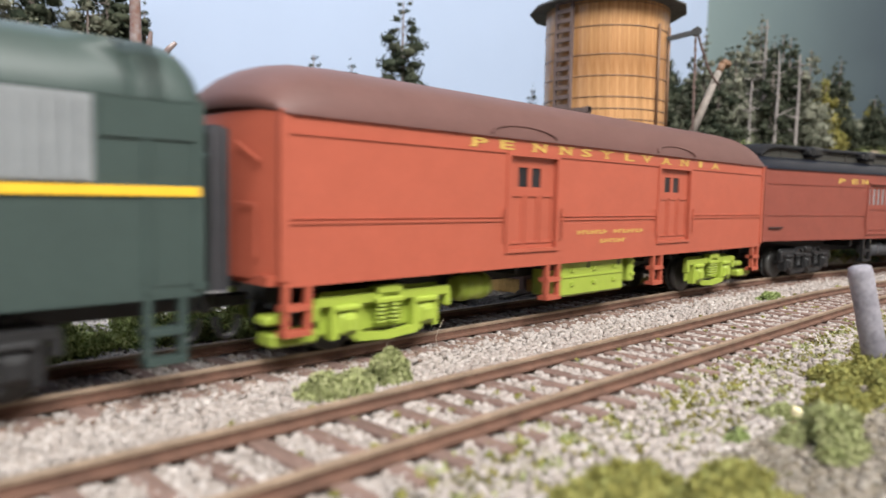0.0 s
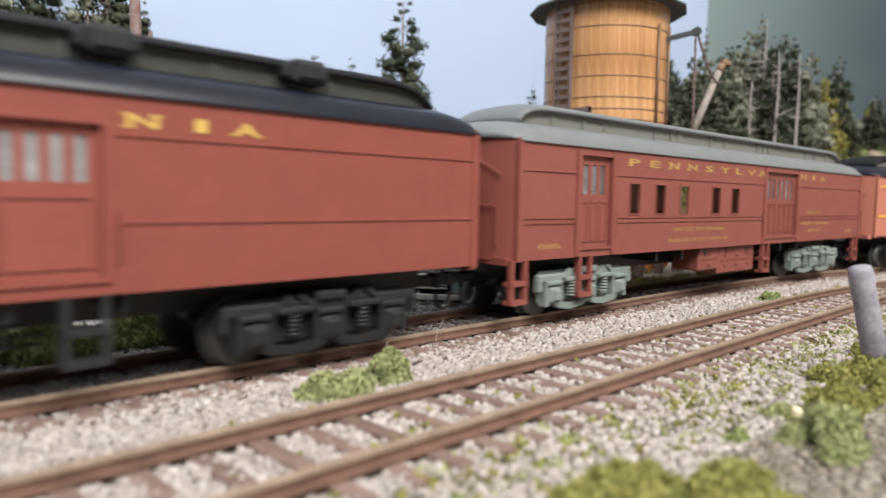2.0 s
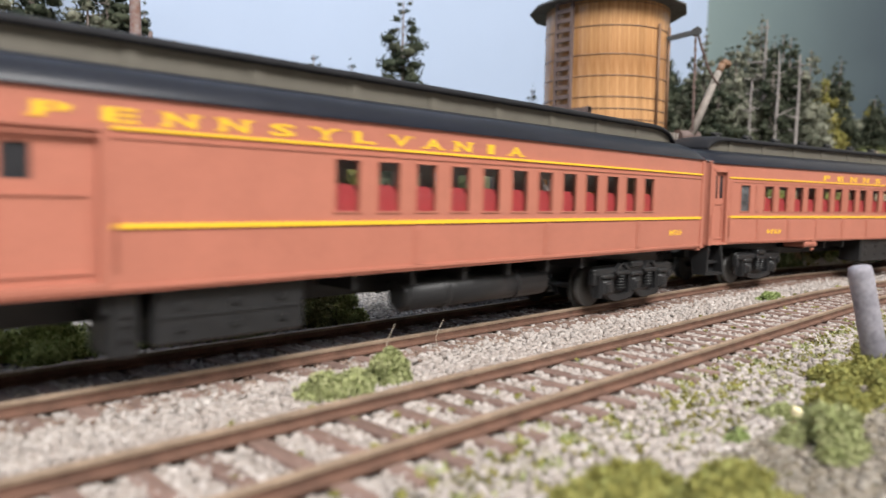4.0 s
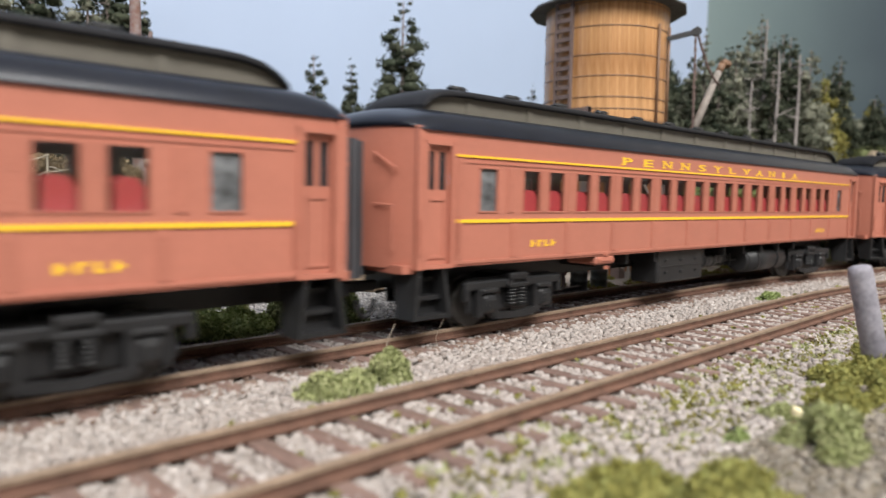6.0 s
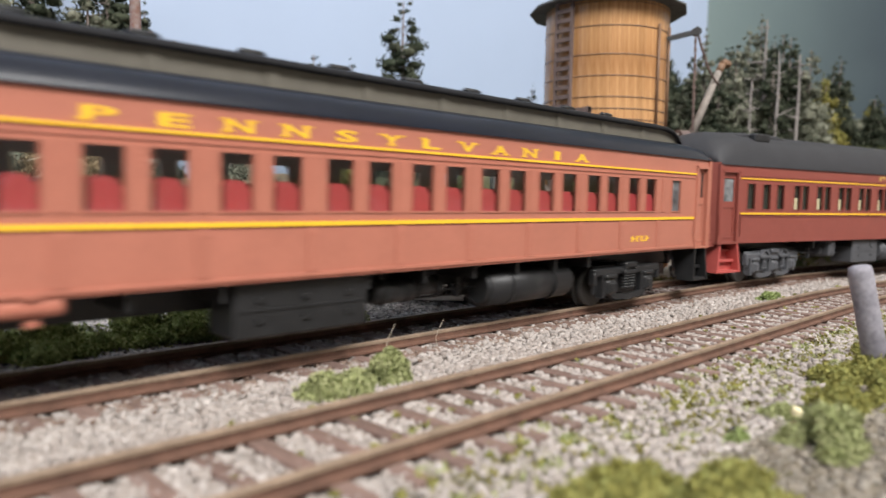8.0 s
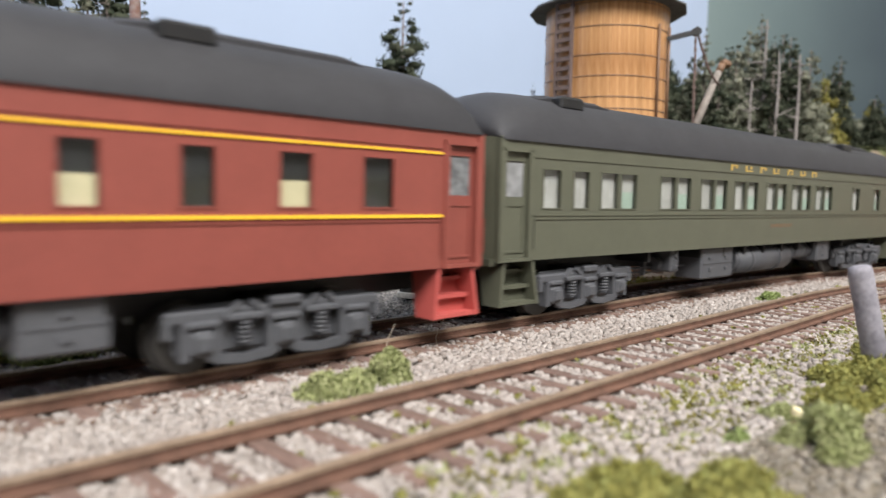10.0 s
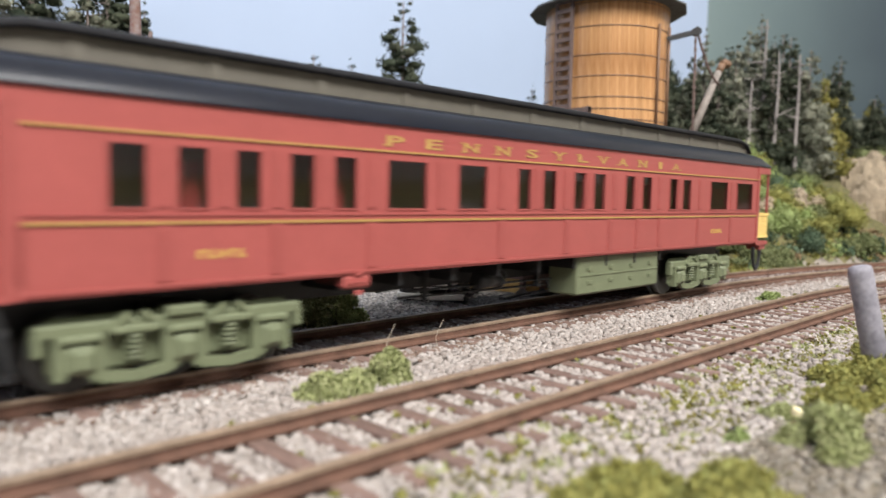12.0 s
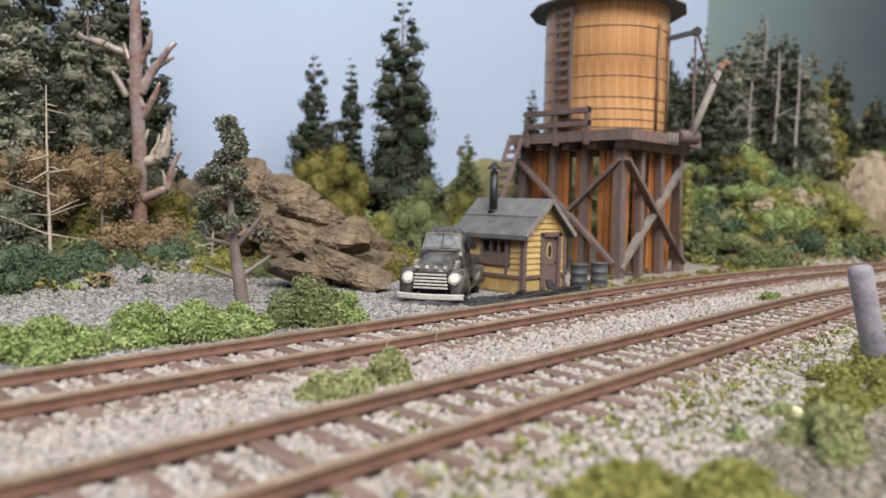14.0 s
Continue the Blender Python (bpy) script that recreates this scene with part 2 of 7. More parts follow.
def tube(bm, p, q, r0, r1=None, n=8, caps=True):
    r1 = r0 if r1 is None else r1
    p, q = Vector(p), Vector(q)
    ax = (q - p).normalized()
    s = ax.orthogonal().normalized()
    t = ax.cross(s)
    rings = []
    for c, r in ((p, r0), (q, r1)):
        rings.append([bm.verts.new(c + (s * math.cos(i * math.tau / n) + t * math.sin(i * math.tau / n)) * r) for i in range(n)])
    for i in range(n):
        f = bm.faces.new((rings[0][i], rings[0][(i + 1) % n], rings[1][(i + 1) % n], rings[1][i]))
        f.smooth = n > 6
    if caps:
        bm.faces.new(rings[0][::-1])
        bm.faces.new(rings[1])


def beam(bm, p, q, w, d):
    """A squared timber from p to q."""
    p, q = Vector(p), Vector(q)
    ax = (q - p).normalized()
    ref = Vector((0, 0, 1)) if abs(ax.z) < 0.95 else Vector((0, 1, 0))
    s = ax.cross(ref).normalized() * (w / 2)
    t = s.normalized().cross(ax) * (d / 2)
    a = [bm.verts.new(c + s * i + t * j) for c in (p, q) for i, j in ((-1, -1), (1, -1), (1, 1), (-1, 1))]
    for f in ((3, 2, 1, 0), (4, 5, 6, 7), (0, 1, 5, 4), (1, 2, 6, 5), (2, 3, 7, 6), (3, 0, 4, 7)):
        bm.faces.new([a[i] for i in f])


def loft(bm, rings, close=True, smooth=True):
    vs = [[bm.verts.new(p) for p in r] for r in rings]
    for a, b in zip(vs, vs[1:]):
        for i in range(len(a) - 1):
            f = bm.faces.new((a[i], a[i + 1], b[i + 1], b[i]))
            f.smooth = smooth
    if close:
        bm.faces.new(vs[0][::-1])
        bm.faces.new(vs[-1])
    return vs


def turned(bm, prof, n=24, cx=0, cy=0):
    rings = []
    for r, z in prof:
        rings.append([bm.verts.new((cx + r * math.cos(i * math.tau / n), cy + r * math.sin(i * math.tau / n), z)) for i in range(n)])
    for a, b in zip(rings, rings[1:]):
        for i in range(n):
            f = bm.faces.new((a[i], a[(i + 1) % n], b[(i + 1) % n], b[i]))
            f.smooth = True
    bm.faces.new(rings[0][::-1])
    bm.faces.new(rings[-1])


def pierced(bm, x0, x1, z0, z1, holes, y0, y1):
    """One wall plate with rectangular holes (x0, x1, z0, z1)."""
    xs = sorted({x0, x1, *[h[0] for h in holes], *[h[1] for h in holes]})
    zs = sorted({z0, z1, *[h[2] for h in holes], *[h[3] for h in holes]})

    def solid(i, j):
        if not (0 <= i < len(xs) - 1 and 0 <= j < len(zs) - 1):
            return False
        mx, mz = (xs[i] + xs[i + 1]) / 2, (zs[j] + zs[j + 1]) / 2
        return not any(h[0] < mx < h[1] and h[2] < mz < h[3] for h in holes)

    made = {}

    def v(i, j, y):
        if (i, j, y) not in made:
            made[i, j, y] = bm.verts.new((xs[i], y, zs[j]))
        return made[i, j, y]

    for i in range(len(xs) - 1):
        for j in range(len(zs) - 1):
            if not solid(i, j):
                continue
            bm.faces.new((v(i, j, y0), v(i + 1, j, y0), v(i + 1, j + 1, y0), v(i, j + 1, y0)))
            bm.faces.new((v(i, j, y1), v(i, j + 1, y1), v(i + 1, j + 1, y1), v(i + 1, j, y1)))
            for di, dj, p, q in ((-1, 0, (i, j), (i, j + 1)), (1, 0, (i + 1, j + 1), (i + 1, j)), (0, -1, (i + 1, j), (i, j)), (0, 1, (i, j + 1), (i + 1, j + 1))):
                if not solid(i + di, j + dj):
                    bm.faces.new((v(*p, y0), v(*q, y0), v(*q, y1), v(*p, y1)))


GLYPHS = {}


def glyph(ch):
    if ch not in GLYPHS:
        cu = bpy.data.curves.new("lettering", "FONT")
        cu.body, cu.size, cu.offset, cu.resolution_u = ch, 1.0, 0.025, 2
        ob = new("lettering", cu)
        dg = bpy.context.evaluated_depsgraph_get()
        me = bpy.data.meshes.new_from_object(ob.evaluated_get(dg))
        v = np.array([p.co[:] for p in me.vertices])
        polys = [list(p.vertices) for p in me.polygons]
        bpy.data.objects.remove(ob)
        lo, hi = v[:, 0].min(), v[:, 0].max()
        v[:, 0] = (v[:, 0] - (lo + hi) / 2) / (hi - lo)
        v[:, 1] = (v[:, 1] - v[:, 1].min()) / (v[:, 1].max() - v[:, 1].min())
        GLYPHS[ch] = (v, polys)
    return GLYPHS[ch]


def letters(bm, word, centres, z, width, height, y):
    """Slab-serif lettering on a wall that faces -y."""
    for ch, x in zip(word, centres):
        v, polys = glyph(ch)
        w = width * (0.45 if ch == "I" else 1.0)
        vs = [bm.verts.new((x + p[0] * w, y, z + p[1] * height)) for p in v]
        for q in polys:
            try:
                bm.faces.new([vs[i] for i in q])
            except ValueError:
                pass
        feet = {"P": [(-0.5, 0)], "E": [], "N": [(-0.5, 0), (0.5, 1), (-0.5, 1)], "Y": [(0, 0), (-0.5, 1), (0.5, 1)], "L": [(-0.5, 1)], "V": [(-0.5, 1), (0.5, 1)],
                "A": [(-0.5, 0), (0.5, 0)], "I": [(0, 0), (0, 1)]}.get(ch, [])
        for fx, fz in feet:
            cx, cz = x + fx * w * 0.86, z + (0.06 + fz * 0.88) * height
            box(bm, cx - width * 0.22, cx + width * 0.22, y - 0.02, y + 0.05, cz - height * 0.06, cz + height * 0.06)

# ---- track line ----
BEND, RAD = 215.0, 680.0
NEAR = -45.9


def track(s, off=0.0):
    """Place and heading on the main line at s millimetres, off to its far side."""
    if s <= BEND:
        return s, off, 0.0
    a = min((s - BEND) / RAD, math.pi)
    x, y = BEND + (RAD + off) * math.sin(a), -RAD + (RAD + off) * math.cos(a)
    rest = s - BEND - RAD * math.pi
    if rest > 0:
        x -= rest
    return x, y, -a


def outward(x, y):
    """Distance from the main line's centre, towards its far side."""
    if x <= BEND:
        return y
    return math.hypot(x - BEND, y + RAD) - RAD


def step(a, b, x):
    t = min(1.0, max(0.0, (x - a) / (b - a)))
    return t * t * (3 - 2 * t)


def height(x, y):
    e = outward(x, y)
    z = -4.6 + 0.5 * noise.noise((x * 0.05, y * 0.05, 0.3))
    for c in (0.0, NEAR):
        z = max(z, -3.4 - max(0.0, abs(e - c) - 14.0) * 0.25)
    if e < -62:
        z += step(-62, -95, e) * (2.0 + 2.5 * noise.noise((x * 0.03, y * 0.03, 5.0)))
    # hillside beyond the bend
    k = step(318, 400, x)
    rise = max(0.0, e - 26.0)
    z += k * min(rise * 0.85, 62 + 6 * noise.noise((x * 0.012, y * 0.012, 2.0))) * (1 + 0.25 * noise.noise((x * 0.03, y * 0.03, 9.0)))
    # bank along the backdrop
    z += (1 - k) * step(100, 190, e) * (24 + 10 * noise.noise((x * 0.015, y * 0.015, 4.0))) * step(-150, 40, x)
    return z


def build_setting():
    bm = bmesh.new()
    xs = sorted({*np.arange(-2900, -60, 150.0), *np.arange(-60, 420, 4.0), *np.arange(420, 760, 10.0), *np.arange(760, 1300, 60.0)})
    ys = sorted({*np.arange(-1500, -120, 60.0), *np.arange(-120, 120, 4.0), *np.arange(120, 262, 8.0), 262.0})
    grid = [[bm.verts.new((x, y, height(x, y))) for y in ys] for x in xs]
    for i in range(len(xs) - 1):
        for j in range(len(ys) - 1):
            f = bm.faces.new((grid[i][j], grid[i + 1][j], grid[i + 1][j + 1], grid[i][j + 1]))
            f.smooth = True
            x, y = (xs[i] + xs[i + 1]) / 2, (ys[j] + ys[j + 1]) / 2
            f.material_index = 1 if (x > 335 and outward(x, y) > 30) or y > 108 else 0
    g = part("ground", bm, M["ground"])
    g.data.materials.append(M["hill"])
    tagged(g, "sandy model scenery ground with mossy slopes", "ground", kind="structure")
    # bench under the scenery
    b = part("bench", boxm(-2900, 1300, -1500, 262, -60, -12), M["floor"])
    tagged(b, "plain wooden bench top under the scenery", "bench", kind="structure")
    # backdrop: flat sky board, then a bowed teal board
    b = part("backdrop", boxm(-2900, 745, 240, 246, -10, 620), M["sky_board"])
    tagged(b, "pale blue painted sky backdrop board", "backdrop", kind="structure")
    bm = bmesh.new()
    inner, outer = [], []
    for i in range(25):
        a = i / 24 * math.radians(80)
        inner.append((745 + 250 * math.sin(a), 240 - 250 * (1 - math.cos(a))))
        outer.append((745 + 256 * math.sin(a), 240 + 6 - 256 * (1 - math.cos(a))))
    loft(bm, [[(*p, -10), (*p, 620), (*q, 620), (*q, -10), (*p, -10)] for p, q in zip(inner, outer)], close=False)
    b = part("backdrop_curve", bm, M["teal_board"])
    tagged(b, "teal curved backdrop board with painted light falloff", "backdrop", kind="structure")
    for name, a, m in (("wall_north", (-3400, 1900, 700, 780, -1000, 1400), "plaster"), ("wall_south", (-3400, 1900, -2480, -2400, -1000, 1400), "plaster"),
                       ("wall_west", (-3480, -3400, -2400, 700, -1000, 1400), "plaster"), ("wall_east", (1900, 1980, -2400, 700, -1000, 1400), "plaster"),
                       ("ceiling", (-3480, 1980, -2480, 780, 1400, 1460), "ceiling"), ("floor", (-3480, 1980, -2480, 780, -1060, -1000), "floor")):
        w = part(name, boxm(*a), M[m])
        tagged(w, "plain %s of the hobby room" % name.split("_")[0], name.split("_")[0], kind="structure")


build_setting()


def rail_line(line, off):
    prof_web = [(-1.1, -2.1), (1.1, -2.1), (1.1, -1.75), (0.28, -1.5), (0.28, -0.62), (-0.28, -0.62), (-0.28, -1.5), (-1.1, -1.75), (-1.1, -2.1)]
    prof_head = [(-0.48, -0.62), (0.48, -0.62), (0.48, -0.1), (0.38, 0.0), (-0.38, 0.0), (-0.48, -0.1), (-0.48, -0.62)]
    ss = [-2900, -1500, -600, *np.arange(-100, BEND, 40), *np.arange(BEND, BEND + RAD * math.pi, 16), 2900]
    for nm, prof, m, lab in (("rail", prof_web, "rail_rust", ""), ("railhead", prof_head, "rail_top", "worn pale rail head")):
        bm = bmesh.new()
        rings = []
        for s in ss:
            x, y, h = track(s, off)
            rings.append([(x - math.sin(h) * p, y + math.cos(h) * p, z) for p, z in prof])
        loft(bm, rings, smooth=False)
        part(nm, bm, M[m], line, lab)


def build_track(name, off, label, near_pitch):
    line = thing(name, 0, 0, 0, 0, label, "railway track", "railway tracks")
    tagged(line, kind="structure")
    for side in (-8.65, 8.65):
        rail_line(line, off + side)
    rng = random.Random(5 if off else 6)
    first = None
    far_v, far_f = [], []
    s = -2880.0
    while s < 2800:
        x, y, h = track(s, off)
        if -30 < s < 520:
            if first is None:
                bm = bmesh.new()
                box(bm, -1.35, 1.35, -15, 15, -1.6, 0, 0.18)
                first = part("tie", bm, M["tie"], line)
                ob = first
            else:
                ob = again("tie", first, line)
            ob.matrix_basis = at(x + rng.uniform(-0.3, 0.3), y, -2.12 + rng.uniform(-0.15, 0.0), 0, 0, math.degrees(h) + rng.uniform(-1.5, 1.5))
        else:
            c, sn = math.cos(h), math.sin(h)
            k = len(far_v)
            for dz in (-3.7, -2.12):
                for dx, dy in ((-1.35, -15), (1.35, -15), (1.35, 15), (-1.35, 15)):
                    far_v.append((x + dx * c - dy * sn, y + dx * sn + dy * c, dz))
            far_f += [(k + a, k + b, k + cc, k + d) for a, b, cc, d in ((4, 5, 6, 7), (0, 1, 5, 4), (1, 2, 6, 5), (2, 3, 7, 6), (3, 0, 4, 7))]
        s += near_pitch
    tagged(raw("far_tie", far_v, far_f, M["tie"], line), kind="stuff")
    return line


build_track("main_track", 0.0, "rusty main line rails on brown ties", 7.0)
build_track("siding_track", NEAR, "rusty siding rails on weathered ties in ballast", 7.2)

# ---- rolling stock ----
# distance gone by the train, in millimetres: seconds, and the lead over an even 192.2 mm/s
LEAD = ((0, 0.0), (1, 1.3), (1.5, 1.9), (2, 2.9), (2.5, 6.2), (3, 11.0), (3.2, 13.0), (5.5, 33.0), (6, 37.2), (6.5, 41.5), (7, 45.6), (7.4, 48.5), (8, 49.9), (8.2, 50.4), (10.3, 51.6), (11, 50.4), (12, 49.6), (14, 49.6))


def gone(t):
    return 192.2 * t + float(np.interp(t, [a for a, _ in LEAD], [b for _, b in LEAD]))


ZB, ZE, HW = 14.4, 41.1, 17.3


def bogie(parent, u, axles, m, style):
    b = new("bogie")
    b.parent = parent
    b.empty_display_size = 0.005
    b.matrix_basis = at(u, 0, 0)
    half = 17.5 if axles == 3 else 14.0
    ax = [-half * 0.82, 0, half * 0.82] if axles == 3 else [-half * 0.68, half * 0.68]
    for side in (-1, 1):
        bm = bmesh.new()
        y0, y1 = sorted((side * 13.2, side * 15.2))
        ya, yb = sorted((side * 12.6, side * 16.0))
        box(bm, -half - 2.5, half + 2.5, y0, y1, 8.6, 10.6, 0.4)
        for c, d in zip(ax, ax[1:]):
            pts = [(c, 4.6), (c + 2.4, 2.9), ((c + d) / 2, 2.4), (d - 2.4, 2.9), (d, 4.6)]
            for (xa, za), (xb, zb2) in zip(pts, pts[1:]):
                beam(bm, (xa, side * 14.6, za), (xb, side * 14.6, zb2), 1.2, 1.5)
        for c in ax:
            box(bm, c - 3.3, c - 1.9, y0, y1, 3.0, 9.4)
            box(bm, c + 1.9, c + 3.3, y0, y1, 3.0, 9.4)
            box(bm, c - 1.9, c + 1.9, ya, yb, 3.6, 7.6, 0.6)
            box(bm, c - 1.3, c + 1.3, *sorted((side * 15.9, side * 16.5)), 4.3, 6.9, 0.3)
            box(bm, c - 2.6, c + 2.6, ya, yb, 7.9, 9.0, 0.3)
        gaps = [(a + b2) / 2 for a, b2 in zip(ax, ax[1:])]
        for c in gaps:
            for dx in ((-1.6, 1.6) if axles == 2 else (0,)):
                for k in range(5):
                    tube(bm, (c + dx, side * 14.8, 4.9 + k * 0.75), (c + dx, side * 14.8, 5.35 + k * 0.75), 1.25, n=8)
            box(bm, c - 3.4, c + 3.4, ya, yb, 8.5, 9.7, 0.3)
            beam(bm, (c - 3.6, side * 15.2, 9.2), (c - 1.0, side * 15.2, 11.4), 1.2, 0.9)
            beam(bm, (c + 3.6, side * 15.2, 9.2), (c + 1.0, side * 15.2, 11.4), 1.2, 0.9)
        box(bm, -3.0, 3.0, ya, yb, 10.2, 11.9, 0.4)
        box(bm, -half - 2.6, -half - 1.2, y0, y1, 6.4, 9.6, 0.3)
        box(bm, half + 1.2, half + 2.6, y0, y1, 6.4, 9.6, 0.3)
        box(bm, -half - 0.6, half + 0.6, *sorted((side * 12.5, side * 13.4)), 3.4, 11.2, 0.5)
        part("side_frame", bm, m, b)
    bm = bmesh.new()
    box(bm, -3.2, 3.2, -11.5, 11.5, 6, 11.5)
    box(bm, -half - 2, half + 2, -1.5, 1.5, 7, 9)
    part("bolster", bm, M["black"], b)
    w0 = None
    for c in ax:
        if w0 is None:
            bm = bmesh.new()
            for side in (-1, 1):
                tube(bm, (0, side * 7.4, 0), (0, side * 9.9, 0), 5.3, n=20)
                tube(bm, (0, side * 7.2, 0), (0, side * 7.6, 0), 6.0, n=20)
            tube(bm, (0, -11, 0), (0, 11, 0), 1.0)
            w0 = part("wheelset", bm, M["steel"], b, "dark steel wheelset")
            ob = w0
        else:
            ob = again("wheelset", w0, b)
            tagged(ob, "dark steel wheelset")
        ob.matrix_basis = at(c, 0, 5.3)
    return b


def arch(L, crest, wide=HW + 0.5, droop=15.0, ends=(True, True), power=2.3, base=ZE, bow=(4.0, 4.0)):
    """Roof cross sections along a car of length L, rounded down at the ends."""
    rings = []
    us = [0, 0.6, 1.6, 3, 5, 7.5, 10.5, droop, *np.linspace(droop + 12, L - droop - 12, 8), L - droop, L - 10.5, L - 7.5, L - 5, L - 3, L - 1.6, L - 0.6, L]
    for u in us:
        k = 1.0
        for e, d in zip(ends, (u, L - u)):
            if e and d < droop:
                k = min(k, math.sqrt(max(0.0, 1 - (1 - d / droop) ** 2.6)))
        ring = []
        for i in range(17):
            q = -1 + i / 8
            hgt = (1 - abs(q) ** power) ** (1 / power if power > 1 else 1)
            out = (bow[1] * max(0.0, 1 - (L - u) / droop) - bow[0] * max(0.0, 1 - u / droop)) * (1 - q * q)
            ring.append((u - L / 2 + out, q * wide * -1, base + (crest - base) * hgt * (0.12 + 0.88 * k)))
        ring = [(u - L / 2, wide, base - 0.25)] + ring + [(u - L / 2, -wide, base - 0.25)]
        rings.append(ring)
    return rings


def window_set(body, holes, L, z0, z1, frame_m, pane_m, seatback=False, name="window"):
    made = {}
    for a, b in holes:
        w = round(b - a, 1)
        if w not in made:
            bm = bmesh.new()
            t = 0.3
            for x0, x1, q0, q1 in ((-w / 2 - t, w / 2 + t, z1, z1 + t), (-w / 2 - t * 1.6, w / 2 + t * 1.6, z0 - t, z0), (-w / 2 - t, -w / 2, z0, z1), (w / 2, w / 2 + t, z0, z1)):
                box(bm, x0, x1, -HW - 0.2, -HW + 0.5, q0, q1)
            fr = part(name, bm, frame_m, body)
            pn = part("pane", boxm(-w / 2, w / 2, -HW + 0.35, -HW + 0.48, z0, z1), pane_m, fr)
            pn.visible_shadow = False
            made[w] = (fr, pn)
        else:
            fr = again(name, made[w][0], body)
            pn = again("pane", made[w][1], fr)
            pn.visible_shadow = False
        fr.matrix_basis = at((a + b) / 2 - L / 2, 0, 0)


def shell(car, L, m, holes, zb=ZB, far_holes=True):
    """The hollow body of a car: pierced sides, floor, ends."""
    bm = bmesh.new()
    hs = [(a - L / 2, b - L / 2, c, d) for a, b, c, d in holes]
    pierced(bm, -L / 2 + 0.01, L / 2 - 0.01, zb, ZE, hs, -HW, -HW + 0.6)
    pierced(bm, -L / 2 + 0.01, L / 2 - 0.01, zb, ZE, hs if far_holes else [], HW - 0.6, HW)
    body = part("body", bm, m, car)
    bm = bmesh.new()
    box(bm, -L / 2 + 0.5, L / 2 - 0.5, -HW + 1.02, HW - 1.02, zb + 0.3, zb + 2.0)
    part("floor_pan", bm, M["black"], car)
    return body


def strip(body, L, u0, u1, z, h, m, name="belt_rail", proud=0.25):
    return part(name, boxm(u0 - L / 2, u1 - L / 2, -HW - proud, -HW + 0.02, z - h / 2, z + h / 2), m, body)


def rivet_strip(body, L, us, z0, z1, m):
    """Raised post with a column of rivets."""
    bm = bmesh.new()
    box(bm, -1.1, 1.1, -HW - 0.18, -HW + 0.02, z0, z1)
    k = z0 + 0.5
    while k < z1 - 0.3:
        for dx in (-0.5, 0.5):
            box(bm, dx - 0.3, dx + 0.3, -HW - 0.25, -HW - 0.17, k - 0.22, k + 0.22)
        k += 0.95
    first = None
    for u in us:
        if first is None:
            first = part("riveted_post", bm, m, body)
            ob = first
        else:
            ob = again("riveted_post", first, body)
        ob.matrix_basis = at(u - L / 2, 0, 0)


def end_wall(car, L, m, side=-1, door=True, ladder=False, peak=1.0, reach=9.4):
    """A bowed vestibule end; with its bellows it reaches that far past the corner posts."""
    s, bow = side, 0.5 * reach if door else 0.0
    bm = bmesh.new()
    rings = []
    for i in range(15):
        y = HW * (i / 7 - 1)
        top = ZE + 0.5 * peak
        x0, x1 = s * (L / 2 - 1.0), s * (L / 2 + bow * (1 - (y / HW) ** 2))
        rings.append([(x0, y, ZB), (x1, y, ZB), (x1, y, top), (x0, y, top), (x0, y, ZB)])
    loft(bm, rings, smooth=False)
    e = part("end_wall", bm, m, car)
    for y0, y1 in ((-HW - 0.3, -HW + 1.4), (HW - 1.4, HW + 0.3)):
        part("corner_post", boxm(*sorted((s * (L / 2 + 0.45), s * (L / 2 - 1.2))), y0, y1, ZB - 0.2, ZE), m, e)
    bm = bmesh.new()
    xg = L / 2 + 0.8 + 0.5 * bow
    if ladder:
        for z in np.arange(17, 39, 3.6):
            beam(bm, (s * xg, -14.8, z), (s * (xg + 0.7), -10.6, z), 0.5, 0.5)
    else:
        beam(bm, (s * xg, -14.0, 33.5), (s * (xg + 0.9), -8.5, 36.6), 0.45, 0.45)
        tube(bm, (s * xg, -13.2, 18), (s * xg, -13.2, 26.5), 0.22, n=6)
        tube(bm, (s * xg, -13.2, 26.5), (s * (xg + 0.8), -8.8, 26.8), 0.22, n=6)
    part("grab_iron", bm, M["black"] if ladder else m, e)
    part("end_sill", boxm(*sorted((s * (L / 2 - 0.5), s * (L / 2 + bow * 0.55))), -HW + 1.5, HW - 1.5, ZB - 1.0, ZB + 0.6), m, e)
    if door:
        bm = bmesh.new()
        box(bm, *sorted((s * (L / 2 + 0.2), s * (L / 2 + reach))), -4.6, 4.6, ZB - 2, ZE - 3.2)
        core_ob = part("diaphragm", bm, M["black"], car, "black ribbed diaphragm")
        depth = reach - bow
        for k in range(5):
            o = s * (L / 2 + bow * 0.92 + (k + 0.2) * depth / 5)
            a, b = sorted((o, o + s * depth * 0.12))
            g = 0.5 if k % 2 else 0.0
            bm = bmesh.new()
            pierced(bm, -5.6 + g, 5.6 - g, ZB - 2, ZE - 2.2 + g, [(-3.9, 3.9, ZB - 2.5, ZE - 4.4)], a, b)
            bmesh.ops.rotate(bm, verts=bm.verts, cent=(0, 0, 0), matrix=Matrix.Rotation(math.pi / 2, 3, "Z"))
            for v in bm.verts:
                v.co.x = -v.co.x
            part("bellows_rib", bm, M["truck_grey"], core_ob)
    return e


